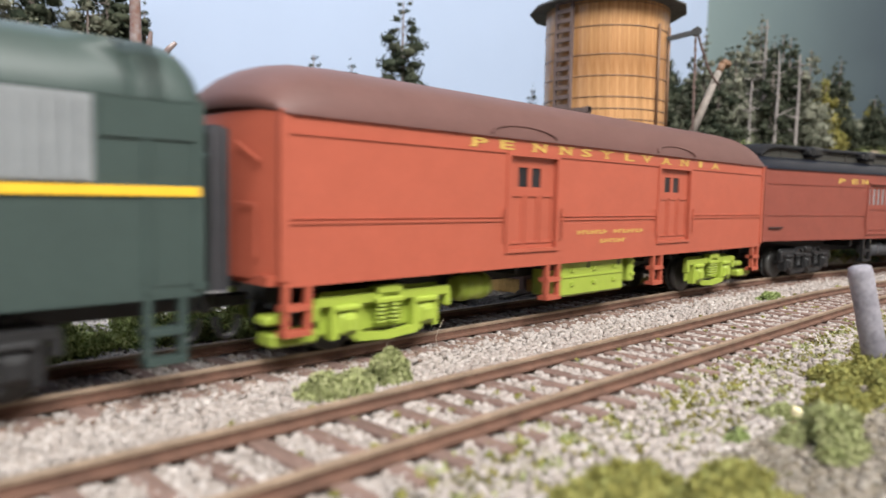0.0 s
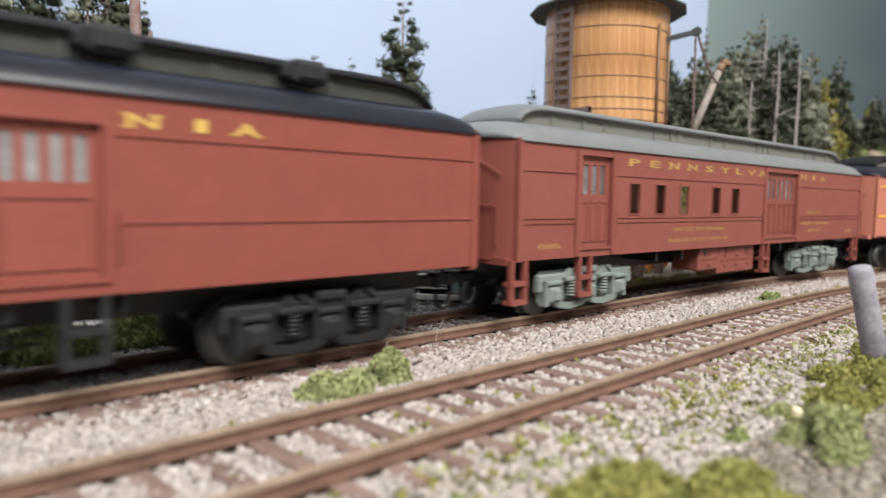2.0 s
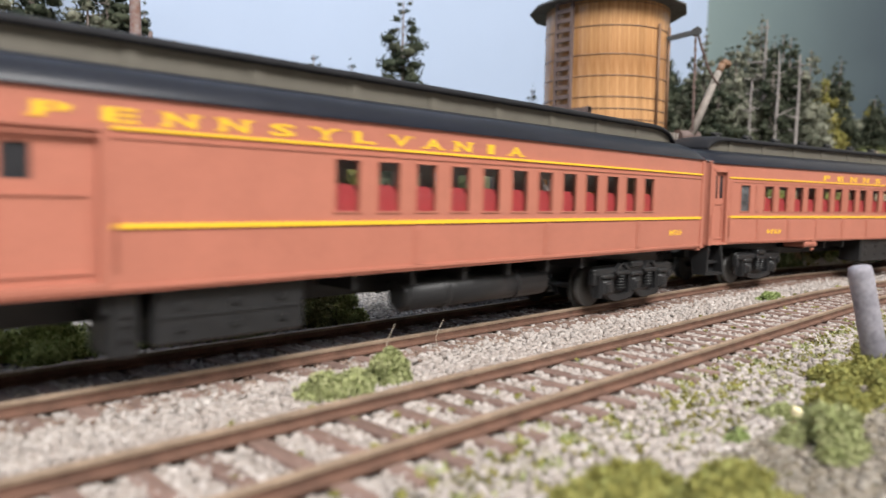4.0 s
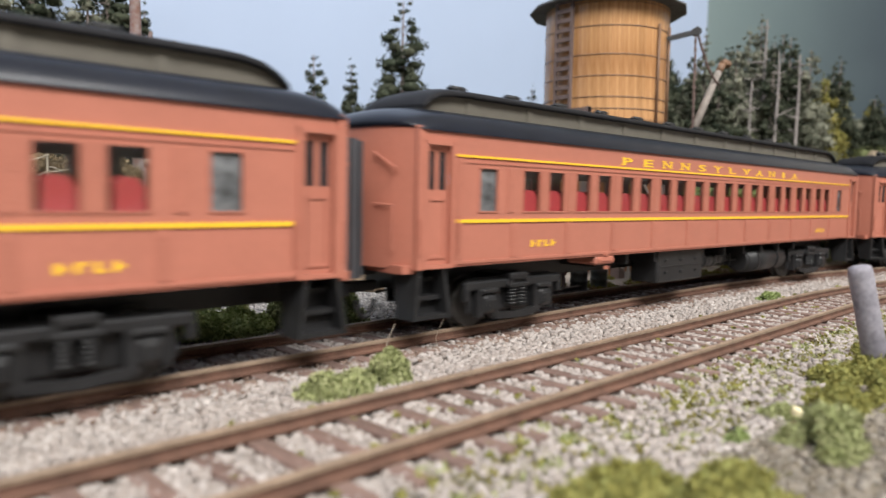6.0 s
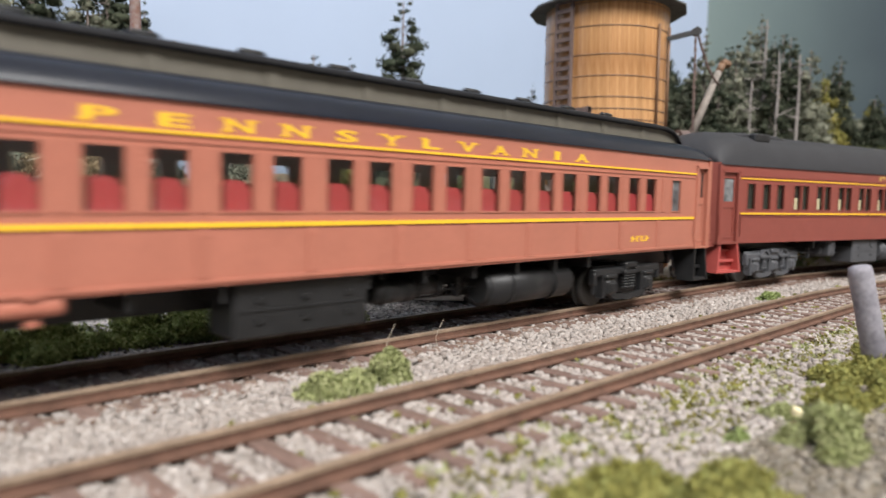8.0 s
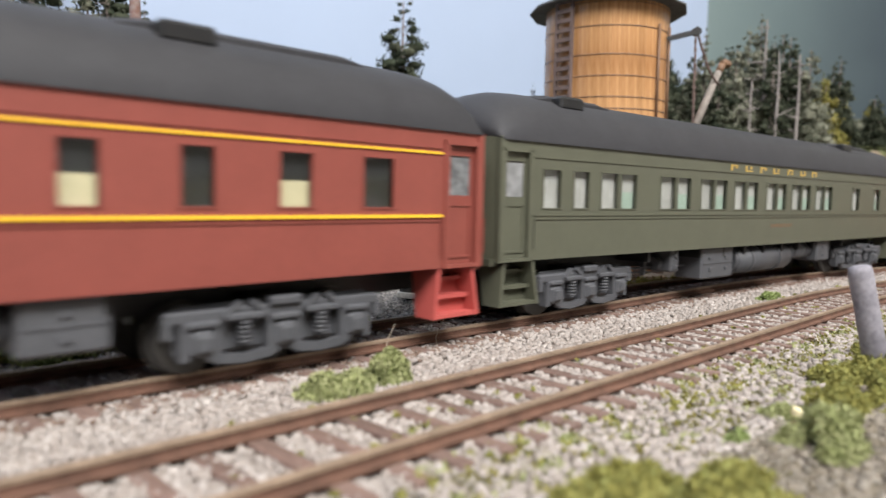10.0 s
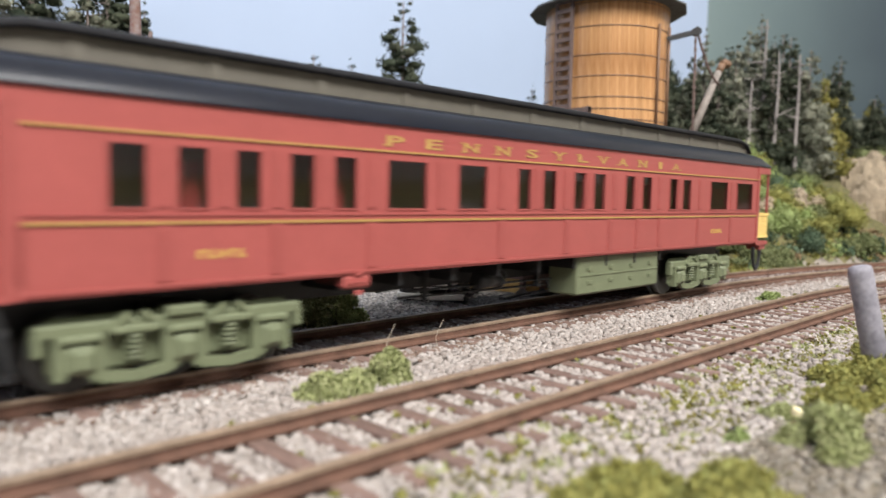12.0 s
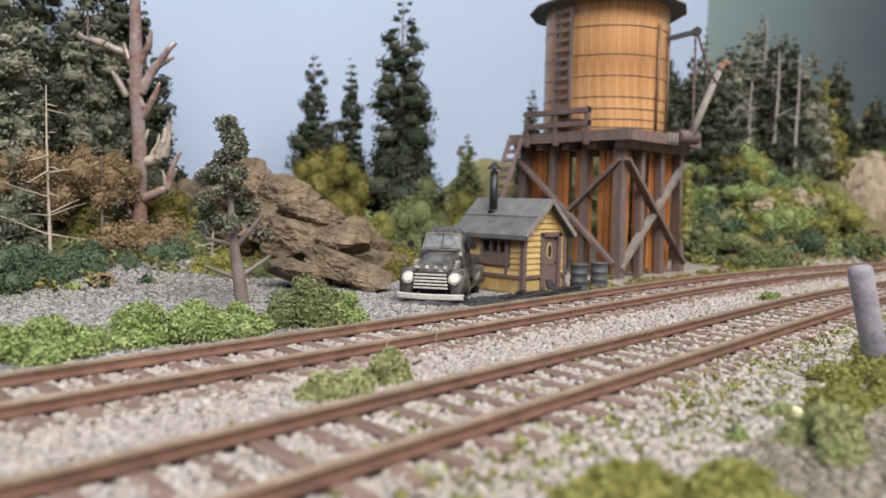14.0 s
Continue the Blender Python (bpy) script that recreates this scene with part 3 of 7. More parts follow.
def coupler(car, L):
    for s in (-1, 1):
        bm = bmesh.new()
        box(bm, *sorted((s * (L / 2 - 3), s * (L / 2 + 5.5))), -1.2, 1.2, 8.4, 10.6, 0.3)
        box(bm, *sorted((s * (L / 2 + 4.2), s * (L / 2 + 6.2))), -2.0, 1.6, 7.8, 11.0, 0.4)
        for k in range(6):
            a, b2 = k / 6 * math.pi, (k + 1) / 6 * math.pi
            tube(bm, (s * (L / 2 + 3.2) + 2.2 * math.cos(a) * s, -5, 7.5 - 3.6 * math.sin(a)), (s * (L / 2 + 3.2) + 2.2 * math.cos(b2) * s, -5, 7.5 - 3.6 * math.sin(b2)), 0.5, n=6)
        part("coupler", bm, M["black"], car)


def stirrup(car, L, u, m, w=5.0, z0=4.4):
    """A two-tread ladder step below the sill."""
    bm = bmesh.new()
    x = u - L / 2
    for a in (-w / 2, w / 2 - 1.0):
        box(bm, x + a, x + a + 1.0, -HW, -HW + 1.2, z0, ZB + 0.2)
    for z in (z0, z0 + 4.2):
        box(bm, x - w / 2, x + w / 2, -HW - 0.2, -HW + 2.4, z, z + 1.0)
    part("step", bm, m, car)


def stepwell(car, L, u0, u1, m):
    """Sloping vestibule steps: two cheeks, three treads, three risers."""
    a, b = u0 - L / 2, u1 - L / 2
    for x, dx in ((a, -1.4), (b - 0.8, 1.4)):
        bm = bmesh.new()
        vs = [(x, -HW + 0.3, ZB), (x, -HW + 8, ZB), (x + dx, -HW + 5, 4.4), (x + dx, -HW - 0.2, 4.4)]
        loft(bm, [[(px + o, py, pz) for px, py, pz in vs + vs[:1]] for o in (0.0, 0.8)], smooth=False)
        part("step_cheek", bm, m, car)
    for k, z in enumerate((4.4, 8.0, 11.4)):
        part("step_tread", boxm(a - 1.0 + k * 0.4, b + 1.0 - k * 0.4, -HW + 0.1 + k * 1.6, -HW + 4 + k * 1.6, z, z + 0.8), m, car)
        part("step_riser", boxm(a - 0.8 + k * 0.4, b + 0.8 - k * 0.4, -HW + 3.2 + k * 1.6, -HW + 4 + k * 1.6, z + 0.8, min(z + 3.6, ZB)), m, car)


def under_box(car, L, u0, u1, z0, m, name="equipment_box", y=-HW + 1.6, z1=ZB):
    bm = bmesh.new()
    box(bm, u0 - L / 2, u1 - L / 2, y, y + 9, z0, z1, 0.5)
    n = max(1, int((u1 - u0) / 8))
    for k in range(n):
        c = u0 + (k + 0.5) * (u1 - u0) / n - L / 2
        box(bm, c - 0.8, c + 0.8, y - 0.35, y + 0.1, (z0 + z1) / 2 + 1.2, (z0 + z1) / 2 + 2.0)
        box(bm, c - 0.8, c + 0.8, y - 0.35, y + 0.1, (z0 + z1) / 2 - 2.2, (z0 + z1) / 2 - 1.4)
    box(bm, u0 - L / 2 + 0.6, u1 - L / 2 - 0.6, y - 0.2, y + 0.1, (z0 + z1) / 2 - 0.2, (z0 + z1) / 2 + 0.15)
    part(name, bm, m, car)


def under_tank(car, L, u0, u1, z, r, m, y=-HW + 6):
    straps = []
    bm = bmesh.new()
    tube(bm, (u0 - L / 2 + 0.8, y, z), (u1 - L / 2 - 0.8, y, z), r, n=16)
    tube(bm, (u0 - L / 2, y, z), (u0 - L / 2 + 0.8, y, z), r * 0.75, r, n=16)
    tube(bm, (u1 - L / 2 - 0.8, y, z), (u1 - L / 2, y, z), r, r * 0.75, n=16)
    for k in (0.25, 0.75):
        c = u0 + (u1 - u0) * k - L / 2
        straps.append((c - 0.4, c + 0.4))
    tank = part("air_tank", bm, m, car)
    for a, b in straps:
        bm = bmesh.new()
        tube(bm, (a, y, z), (b, y, z), r * 1.07, n=16)
        part("tank_strap", bm, m, tank)


def brake_gear(car, L, u0, u1, m):
    """Rods, levers and a small cylinder hung below the sill."""
    for y, z in ((-10.5, 9.4), (-8.5, 7.8)):
        bm = bmesh.new()
        tube(bm, (u0 - L / 2, y, z), (u1 - L / 2, y, z - 0.6), 0.3, n=6)
        part("brake_rod", bm, m, car)
    c = (u0 + u1) / 2 - L / 2
    bm = bmesh.new()
    tube(bm, (c - 4, -11, 10.2), (c + 3, -11, 10.2), 1.9, n=12)
    tube(bm, (c + 3, -11, 10.2), (c + 4, -11, 10.2), 2.2, n=12)
    part("brake_cylinder", bm, m, car)
    for x in (u0 + 5, u1 - 6):
        part("hanger", boxm(x - L / 2, x + 0.8 - L / 2, -11.2, -9.8, 7.2, ZB + 0.2), m, car)


def centre_sill(car, L):
    bm = bmesh.new()
    box(bm, -L / 2 + 4, L / 2 - 4, -5, 5, 9.0, ZB + 0.4)
    sill = part("centre_sill", bm, M["black"], car)
    for u in np.arange(-L / 2 + 60, L / 2 - 60, 14):
        part("crossbearer", boxm(u, u + 0.8, -HW + 1.5, HW - 1.5, 11.5, ZB + 0.2), M["black"], sill)


def clerestory_roof(car, L, roof_m, side_m, top_m, crest=46.6, top=51.0, vents=(), posts=26.0, dark_vent=False, mid=None, porch=0.0):
    bm = bmesh.new()
    loft(bm, [[(x + porch / 2, y, z) for x, y, z in r] for r in arch(L + porch, crest, droop=11.5, bow=(5.2, 0 if porch else 5.2))], close=True)
    roof = part("roof", bm, roof_m, car)
    u0, u1 = mid or (6.5, L + porch - 6.5)
    n = 9
    bm = bmesh.new()

    def ring(u, k, grow=0.0):
        return [(u - L / 2, 9.6 + grow, 44.0), (u - L / 2, 9.6 + grow, 44.2 + (top - 45.6) * k), (u - L / 2, -9.6 - grow, 44.2 + (top - 45.6) * k), (u - L / 2, -9.6 - grow, 44.0), (u - L / 2, 9.6 + grow, 44.0)]

    ends = [(0, 0.35), (2, 0.66), (4.5, 0.86), (8, 0.97), (12, 1.0)]
    us = [(u0 + d, k) for d, k in ends] + [(u1 - d, k) for d, k in ends[::-1]]
    loft(bm, [ring(u, k) for u, k in us], smooth=False)
    cl = part("clerestory", bm, side_m, roof, "dusty grey clerestory side")
    bm = bmesh.new()
    rings = []
    for u, k in us:
        zb = 44.2 + (top - 45.6) * k
        pr = [(10.7 * math.cos(i / 10 * math.pi), zb + 0.45 + 1.5 * k * math.sin(i / 10 * math.pi)) for i in range(11)]
        pr = [(10.9, zb - 0.35)] + pr + [(-10.9, zb - 0.35), (10.9, zb - 0.35)]
        rings.append([(u - L / 2, y, z) for y, z in pr])
    loft(bm, rings)
    part("clerestory_roof", bm, top_m, cl)
    first = None
    u = u0 + 14
    while u < u1 - 12:
        if first is None:
            first = part("clerestory_post", boxm(-1.0, 1.0, -9.9, 9.9, 44.2, top - 1.7), side_m, cl)
            ob = first
        else:
            ob = again("clerestory_post", first, cl)
        ob.matrix_basis = at(u - L / 2, 0, 0)
        u += posts
    first = None
    for v in vents:
        if first is None:
            bm = bmesh.new()
            if dark_vent:
                box(bm, -3.2, 3.2, -13.6, -9.4, 46.6, 50.6, 0.6)
                box(bm, -4.4, 4.4, -12.6, -9.0, 47.4, 49.6, 0.4)
                box(bm, -2.6, 2.6, -14.0, -13.3, 47.4, 49.8, 0.2)
            else:
                tube(bm, (0, 0, 50.8), (0, 0, 52.5), 1.1, n=10)
                tube(bm, (-2.0, 0, 52.7), (2.0, 0, 52.7), 0.95, n=10)
                box(bm, -2.6, 2.6, -0.9, 0.9, 52.6, 53.3, 0.25)
            first = part("roof_vent", bm, M["black"], roof)
            ob = first
        else:
            ob = again("roof_vent", first, roof)
        ob.matrix_basis = at(v - L / 2, 0, 0)
    return roof


def bars(body, L, rows, m):
    """Small unreadable lettering as plain strokes: (u0, u1, z, height, count)."""
    bm = bmesh.new()
    for u0, u1, z, h, n in rows:
        w = (u1 - u0) / n
        for i in range(n):
            k = (i * 7 + n) % 3
            box(bm, u0 + i * w - L / 2, u0 + (i + 0.34) * w - L / 2, -HW - 0.1, -HW + 0.03, z, z + h)
            box(bm, u0 + (i + 0.3) * w - L / 2, u0 + (i + 0.68) * w - L / 2, -HW - 0.1, -HW + 0.03, z + h * 0.36 * k, z + h * (0.36 * k + 0.28))
    part("lettering", bm, m, body, "small gold lettering")


def lettering(body, L, word, us, z, w, h, m):
    bm = bmesh.new()
    letters(bm, word, [u - L / 2 for u in us], z, w, h, -HW - 0.1)
    part("lettering", bm, m, body, "widely spaced gold lettering")


def spread(a, b, n):
    return [a + (b - a) * i / (n - 1) for i in range(n)]


def recessed_door(body, L, u0, u1, z0, z1, m, panes, pane_m, depth=0.7, lower=2):
    """A sliding door set into its opening, with panes near the top and sunk panels below."""
    bm = bmesh.new()
    x0, x1 = u0 - L / 2, u1 - L / 2
    hs = [(a - L / 2, b - L / 2, c, d) for a, b, c, d in panes]
    pierced(bm, x0, x1, z0, z1, hs, -HW + depth, -HW + depth + 0.7)
    n = lower
    zl = min([h[2] for h in hs] or [z1]) - 1.6
    for i in range(n):
        a = x0 + 0.8 + (x1 - x0 - 0.8) * i / n
        b = x0 + (x1 - x0 - 0.8) * (i + 1) / n
        for q in ((a, a + 0.5, z0 + 1.4, zl), (b - 0.5, b, z0 + 1.4, zl), (a, b, z0 + 1.2, z0 + 1.7), (a, b, zl - 0.5, zl)):
            box(bm, q[0], q[1], -HW + depth - 0.25, -HW + depth + 0.01, q[2], q[3])
    d = part("door", bm, m, body)
    for a, b, c, e in hs:
        p = part("pane", boxm(a, b, -HW + depth + 0.3, -HW + depth + 0.5, c, e), pane_m, d)
    bm = bmesh.new()
    for q in ((x0 - 1.1, x0, z0, z1 + 0.8), (x1, x1 + 1.1, z0, z1 + 0.8), (x0 - 1.1, x1 + 1.1, z1, z1 + 0.9), (x0 - 1.1, x1 + 1.1, z0 - 0.7, z0)):
        box(bm, q[0], q[1], -HW - 0.4, -HW + 0.02, q[2], q[3])
    part("door_frame", bm, m, body)
    for x in (x0 - 1.9, x1 + 1.9):
        bm = bmesh.new()
        tube(bm, (x, -HW - 0.5, z0 + 2), (x, -HW - 0.5, z0 + 9), 0.22, n=6)
        part("handrail", bm, m, d)


WORD = "PENNSYLVANIA"
TRAIN = []


def car(name, s0, s1, label, category="railway carriage"):
    c = thing(name, 0, 0, 0, 0, label, category, "train")
    TRAIN.append([c, (s0 + s1) / 2, (s1 - s0) / 2, []])
    return c, s1 - s0


def put_bogies(c, us, axles, m, style=""):
    L = TRAIN[-1][2] * 2
    for u in us:
        TRAIN[-1][3].append((bogie(c, u - L / 2, axles, m, style), u - L / 2))


def diesel_unit():
    c, L = car("diesel_locomotive", -165, 46.5, "dark green diesel locomotive unit with grey grille and yellow stripe", "locomotive")
    m = M["engine_green"]
    body = shell(c, L, m, [], zb=13.2, far_holes=False)
    bm = bmesh.new()
    loft(bm, arch(L, 50.5, wide=HW + 0.1, droop=5, power=2.6, base=41.0, bow=(2, 2)))
    part("roof", bm, m, c)
    end_wall(c, L, m, 1, peak=0.1, reach=6.4)
    end_wall(c, L, m, -1, peak=0.1, reach=6.4)
    bm = bmesh.new()
    for u in np.arange(L - 140, L - 15.5, 1.9):
        box(bm, u - L / 2, u + 0.95 - L / 2, -HW - 0.7, -HW + 0.02, 29.6, 40.4)
    box(bm, L - 141 - L / 2, L - 14.6 - L / 2, -HW - 0.12, -HW + 0.03, 29.3, 40.6)
    part("grille", bm, M["engine_grey"], body, "light grey fluted grille")
    strip(body, L, 0, L - 0.2, 28.3, 1.35, M["yellow"], "stripe", 0.42)
    strip(body, L, L - 14, L - 0.4, 37.9, 5.0, m, "upper_panel", 0.35)
    strip(body, L, L - 8.2, L - 7.4, 26.0, 24, m, "panel_post", 0.3)
    recess = part("side_door", boxm(L - 7.0 - L / 2, L - 1.2 - L / 2, -HW - 0.15, -HW + 0.03, 15, 35), m, body)
    stirrup(c, L, L - 5.2, m, 6, 3.8)
    put_bogies(c, (38, L - 38), 3, M["black"])
    under_box(c, L, 80, 130, 4.2, M["black"], "fuel_tank")
    centre_sill(c, L)
    coupler(c, L)


def express_car():
    c, L = car("baggage_car", 60, 252, "bright tuscan red baggage car with lime green trucks")
    m = M["tuscan_orange"]
    doors = [(55.5, 72, 17.2, 37.3), (119.8, 137.4, 17.2, 37.3)]
    body = shell(c, L, m, doors, zb=13.2, far_holes=False)
    bm = bmesh.new()
    loft(bm, arch(L, 51.8, droop=17, power=2.1))
    roof = part("roof", bm, M["brown_roof"], c, "brown arched roof")
    for u in (60, 128):
        bm = bmesh.new()
        pts = [(u + 11 * math.cos(a) - L / 2, -HW - 0.7 + 1.2 * math.sin(a) , 41.6 + 2.2 * math.sin(a)) for a in np.linspace(0, math.pi, 9)]
        for p, q in zip(pts, pts[1:]):
            tube(bm, p, q, 0.22, n=6)
        part("drip_rail", bm, M["brown_roof"], roof)
    end_wall(c, L, m, -1, reach=6.4)
    end_wall(c, L, m, 1, reach=6.3)
    for a, b in ((0, 54), (73.4, 118.4), (138.8, L)):
        strip(body, L, a + 0.3, b - 0.3, 23.6, 0.5, m)
        strip(body, L, a + 0.3, b - 0.3, 24.3, 0.2, m)
    strip(body, L, 0.3, L - 0.3, 37.9, 0.3, m, "letterboard_groove")
    for u0, u1, z0, z1 in doors:
        w = (u1 - u0)
        k = u0 + w * 0.22, u0 + w * 0.42, u0 + w * 0.5, u0 + w * 0.7
        recessed_door(body, L, u0, u1, z0, z1, m, [(k[0], k[1], 30.8, 35.0), (k[2], k[3], 30.8, 35.0)], M["pane_dark"], lower=3)
    lettering(body, L, WORD, (45.7, 54.2, 65.4, 75.2, 83.5, 92.4, 103.2, 112.0, 122.6, 133.5, 143.5, 153.8), 38.5, 4.6, 1.9, M["gold"])
    bars(body, L, [(81, 94, 19.9, 1.0, 7), (97, 112, 19.9, 1.0, 7), (91, 103, 17.6, 1.0, 6)], M["gold"])
    put_bogies(c, (24, L - 32), 2, M["lime"])
    for u in (0, L):
        bm = bmesh.new()
        x = (u - L / 2) + (5 if u == 0 else -5)
        box(bm, x - 5, x + 4, -14.5, -9, 2.8, 5.2, 0.5)
        box(bm, x - 6, x - 1, -14, -10, 6.5, 8.2, 0.5)
        part("pilot_bracket", bm, M["lime"], c)
    under_box(c, L, 77, 105, 4.8, M["lime"])
    under_box(c, L, 108, 110.5, 6.5, M["lime"], "valve")
    under_tank(c, L, 46, 56, 9, 2.8, M["lime"], -HW + 7)
    for u in (3.0, 72, 120.5, L - 3.5):
        stirrup(c, L, u, m, 5.2, 5.0)
    centre_sill(c, L)
    coupler(c, L)


def clerestory_baggage():
    c, L = car("baggage_car", 265.1, 492.2, "tuscan red clerestory baggage car with black six-wheel trucks")
    m = M["tuscan"]
    doors = [(69, 93.6, 16.8, 36.8), (142.4, 155.2, 16.8, 36.8)]
    body = shell(c, L, m, doors, far_holes=False)
    clerestory_roof(c, L, M["black_roof"], M["clere_black"], M["black_satin"], vents=(38, 76, 113, 134, 158, 190), dark_vent=True, posts=22)
    end_wall(c, L, m, -1, reach=6.3)
    end_wall(c, L, m, 1, reach=7.6)
    for a, b in ((0, 67.5), (95, 141), (156.6, L)):
        strip(body, L, a + 0.3, b - 0.3, 24.0, 0.35, m)
        strip(body, L, a + 0.3, b - 0.3, 35.6, 0.3, m, "letterboard_groove")
    recessed_door(body, L, *doors[0][:2], 16.8, 36.8, m, [(70.4 + i * 3.35, 72.2 + i * 3.35, 28.6, 35.2) for i in range(7)], M["pane_grey"], lower=1)
    recessed_door(body, L, *doors[1][:2], 16.8, 36.8, m, [(143.6 + i * 2.8, 145.2 + i * 2.8, 29.2, 35.4) for i in range(4)], M["pane_grey"], lower=1)
    lettering(body, L, WORD, (49, 58, 65.5, 98, 105.8, 113.4, 121.8, 130, 137.8, 160.5, 168.8, 176), 36.7, 4.4, 1.9, M["gold"])
    bars(body, L, [(101.6, 114, 20.6, 1.0, 7), (117, 132.4, 20.6, 1.0, 7), (110.9, 123.3, 18.0, 1.0, 6)], M["gold"])
    part("grab_iron", boxm(3 - L / 2, 11 - L / 2, -HW - 0.8, -HW - 0.3, 19.2, 19.7), M["black"], body)
    put_bogies(c, (30, L - 34), 3, M["black"])
    for u in (70, 153):
        stirrup(c, L, u, M["black"], 6, 5)
    under_tank(c, L, 78, 98, 10, 3.4, M["truck_grey"])
    under_box(c, L, 104, 107, 5.5, M["truck_grey"], "valve")
    under_box(c, L, 112, 122, 9.5, M["black"])
    brake_gear(c, L, 108, 150, M["black"])
    centre_sill(c, L)
    coupler(c, L)


def mail_car():
    c, L = car("mail_car", 508.0, 729, "tuscan red railway mail car with grey clerestory roof")
    m = M["tuscan_dull"]
    doors = [(22.2, 34.9, 16.8, 38.9), (126.2, 152.4, 16.8, 38.9)]
    wins = [(43.4, 48), (56, 60.8), (68.9, 73.6), (88, 93.2), (100.9, 106.1)]
    body = shell(c, L, m, doors + [(a, b, 24.9, 32.6) for a, b in wins], far_holes=True)
    window_set(body, wins, L, 24.9, 32.6, m, M["glass"])
    clerestory_roof(c, L, M["grey_roof"], M["clere_grey"], M["grey_roof"], posts=60)
    for u in (32, 66, 100, 134, 178):
        bm = bmesh.new()
        for q in ((u, u + 10, 45.6, 46.0), (u, u + 10, 48.6, 49.0), (u, u + 0.5, 45.6, 49.0), (u + 9.5, u + 10, 45.6, 49.0)):
            box(bm, q[0] - L / 2, q[1] - L / 2, -10.1, -9.5, q[2], q[3])
        part("vent_frame", bm, M["clere_grey"], c)
    end_wall(c, L, m, -1, reach=7.6)
    end_wall(c, L, m, 1, reach=9.2)
    for a, b in ((0, 20.8), (36.4, 124.8), (153.8, L)):
        for z, h in ((23.9, 0.35), (22.8, 0.5), (34.6, 0.35)):
            strip(body, L, a + 0.3, b - 0.3, z, h, m)
    recessed_door(body, L, 22.2, 34.9, 16.8, 38.9, m, [(24.1 + i * 3.4, 26.1 + i * 3.4, 29.6, 36.8) for i in range(3)], M["pane_mid"], lower=3)
    recessed_door(body, L, 126.2, 152.4, 16.8, 38.9, m, [(129.3 + i * 3.72, 131.3 + i * 3.72, 29.8, 36.8) for i in range(6)], M["pane_mid"], lower=6)
    for u in (21.2, 35.9, 125.3, 153.3):
        strip(body, L, u - 0.8, u + 0.8, 27.5, 25.5, m, "door_post", 0.5)
    lettering(body, L, WORD, (45, 55, 65, 75.4, 85.4, 95.6, 105.4, 114.2, 122.6, 157.8, 167.4, 176.6), 37.2, 5.2, 1.9, M["gold_dull"])
    lettering(body, L, "UNITEDSTATESMAIL", (*spread(66, 76.5, 6), *spread(79.5, 89, 6), *spread(91.5, 97, 4)), 19.8, 1.5, 1.0, M["gold_dull"])
    lettering(body, L, "RAILWAYPOSTOFFICE", (*spread(64.3, 75.5, 7), *spread(78.5, 84.5, 4), *spread(87.5, 98.2, 6)), 16.8, 1.5, 1.0, M["gold_dull"])
    lettering(body, L, "BAGGAGE", spread(164.4, 176.8, 7), 24.7, 1.6, 1.0, M["gold_dull"])
    bars(body, L, [(155.6, 168, 20.6, 0.9, 7), (171, 186, 20.6, 0.9, 7), (164.5, 177, 17.9, 0.9, 6), (7, 15.4, 16.8, 1.1, 5), (204.6, 212.4, 17.0, 1.1, 4)], M["gold_dull"])
    put_bogies(c, (29, L - 41), 3, M["truck_greygreen"])
    for u in (0.8, 25.2, 128.6, L - 2.5):
        stirrup(c, L, u, m, 5.4, 4.6)
    under_box(c, L, 85, 97.4, 7.2, m)
    under_box(c, L, 97.4, 122.6, 5.6, m)
    centre_sill(c, L)
    coupler(c, L)


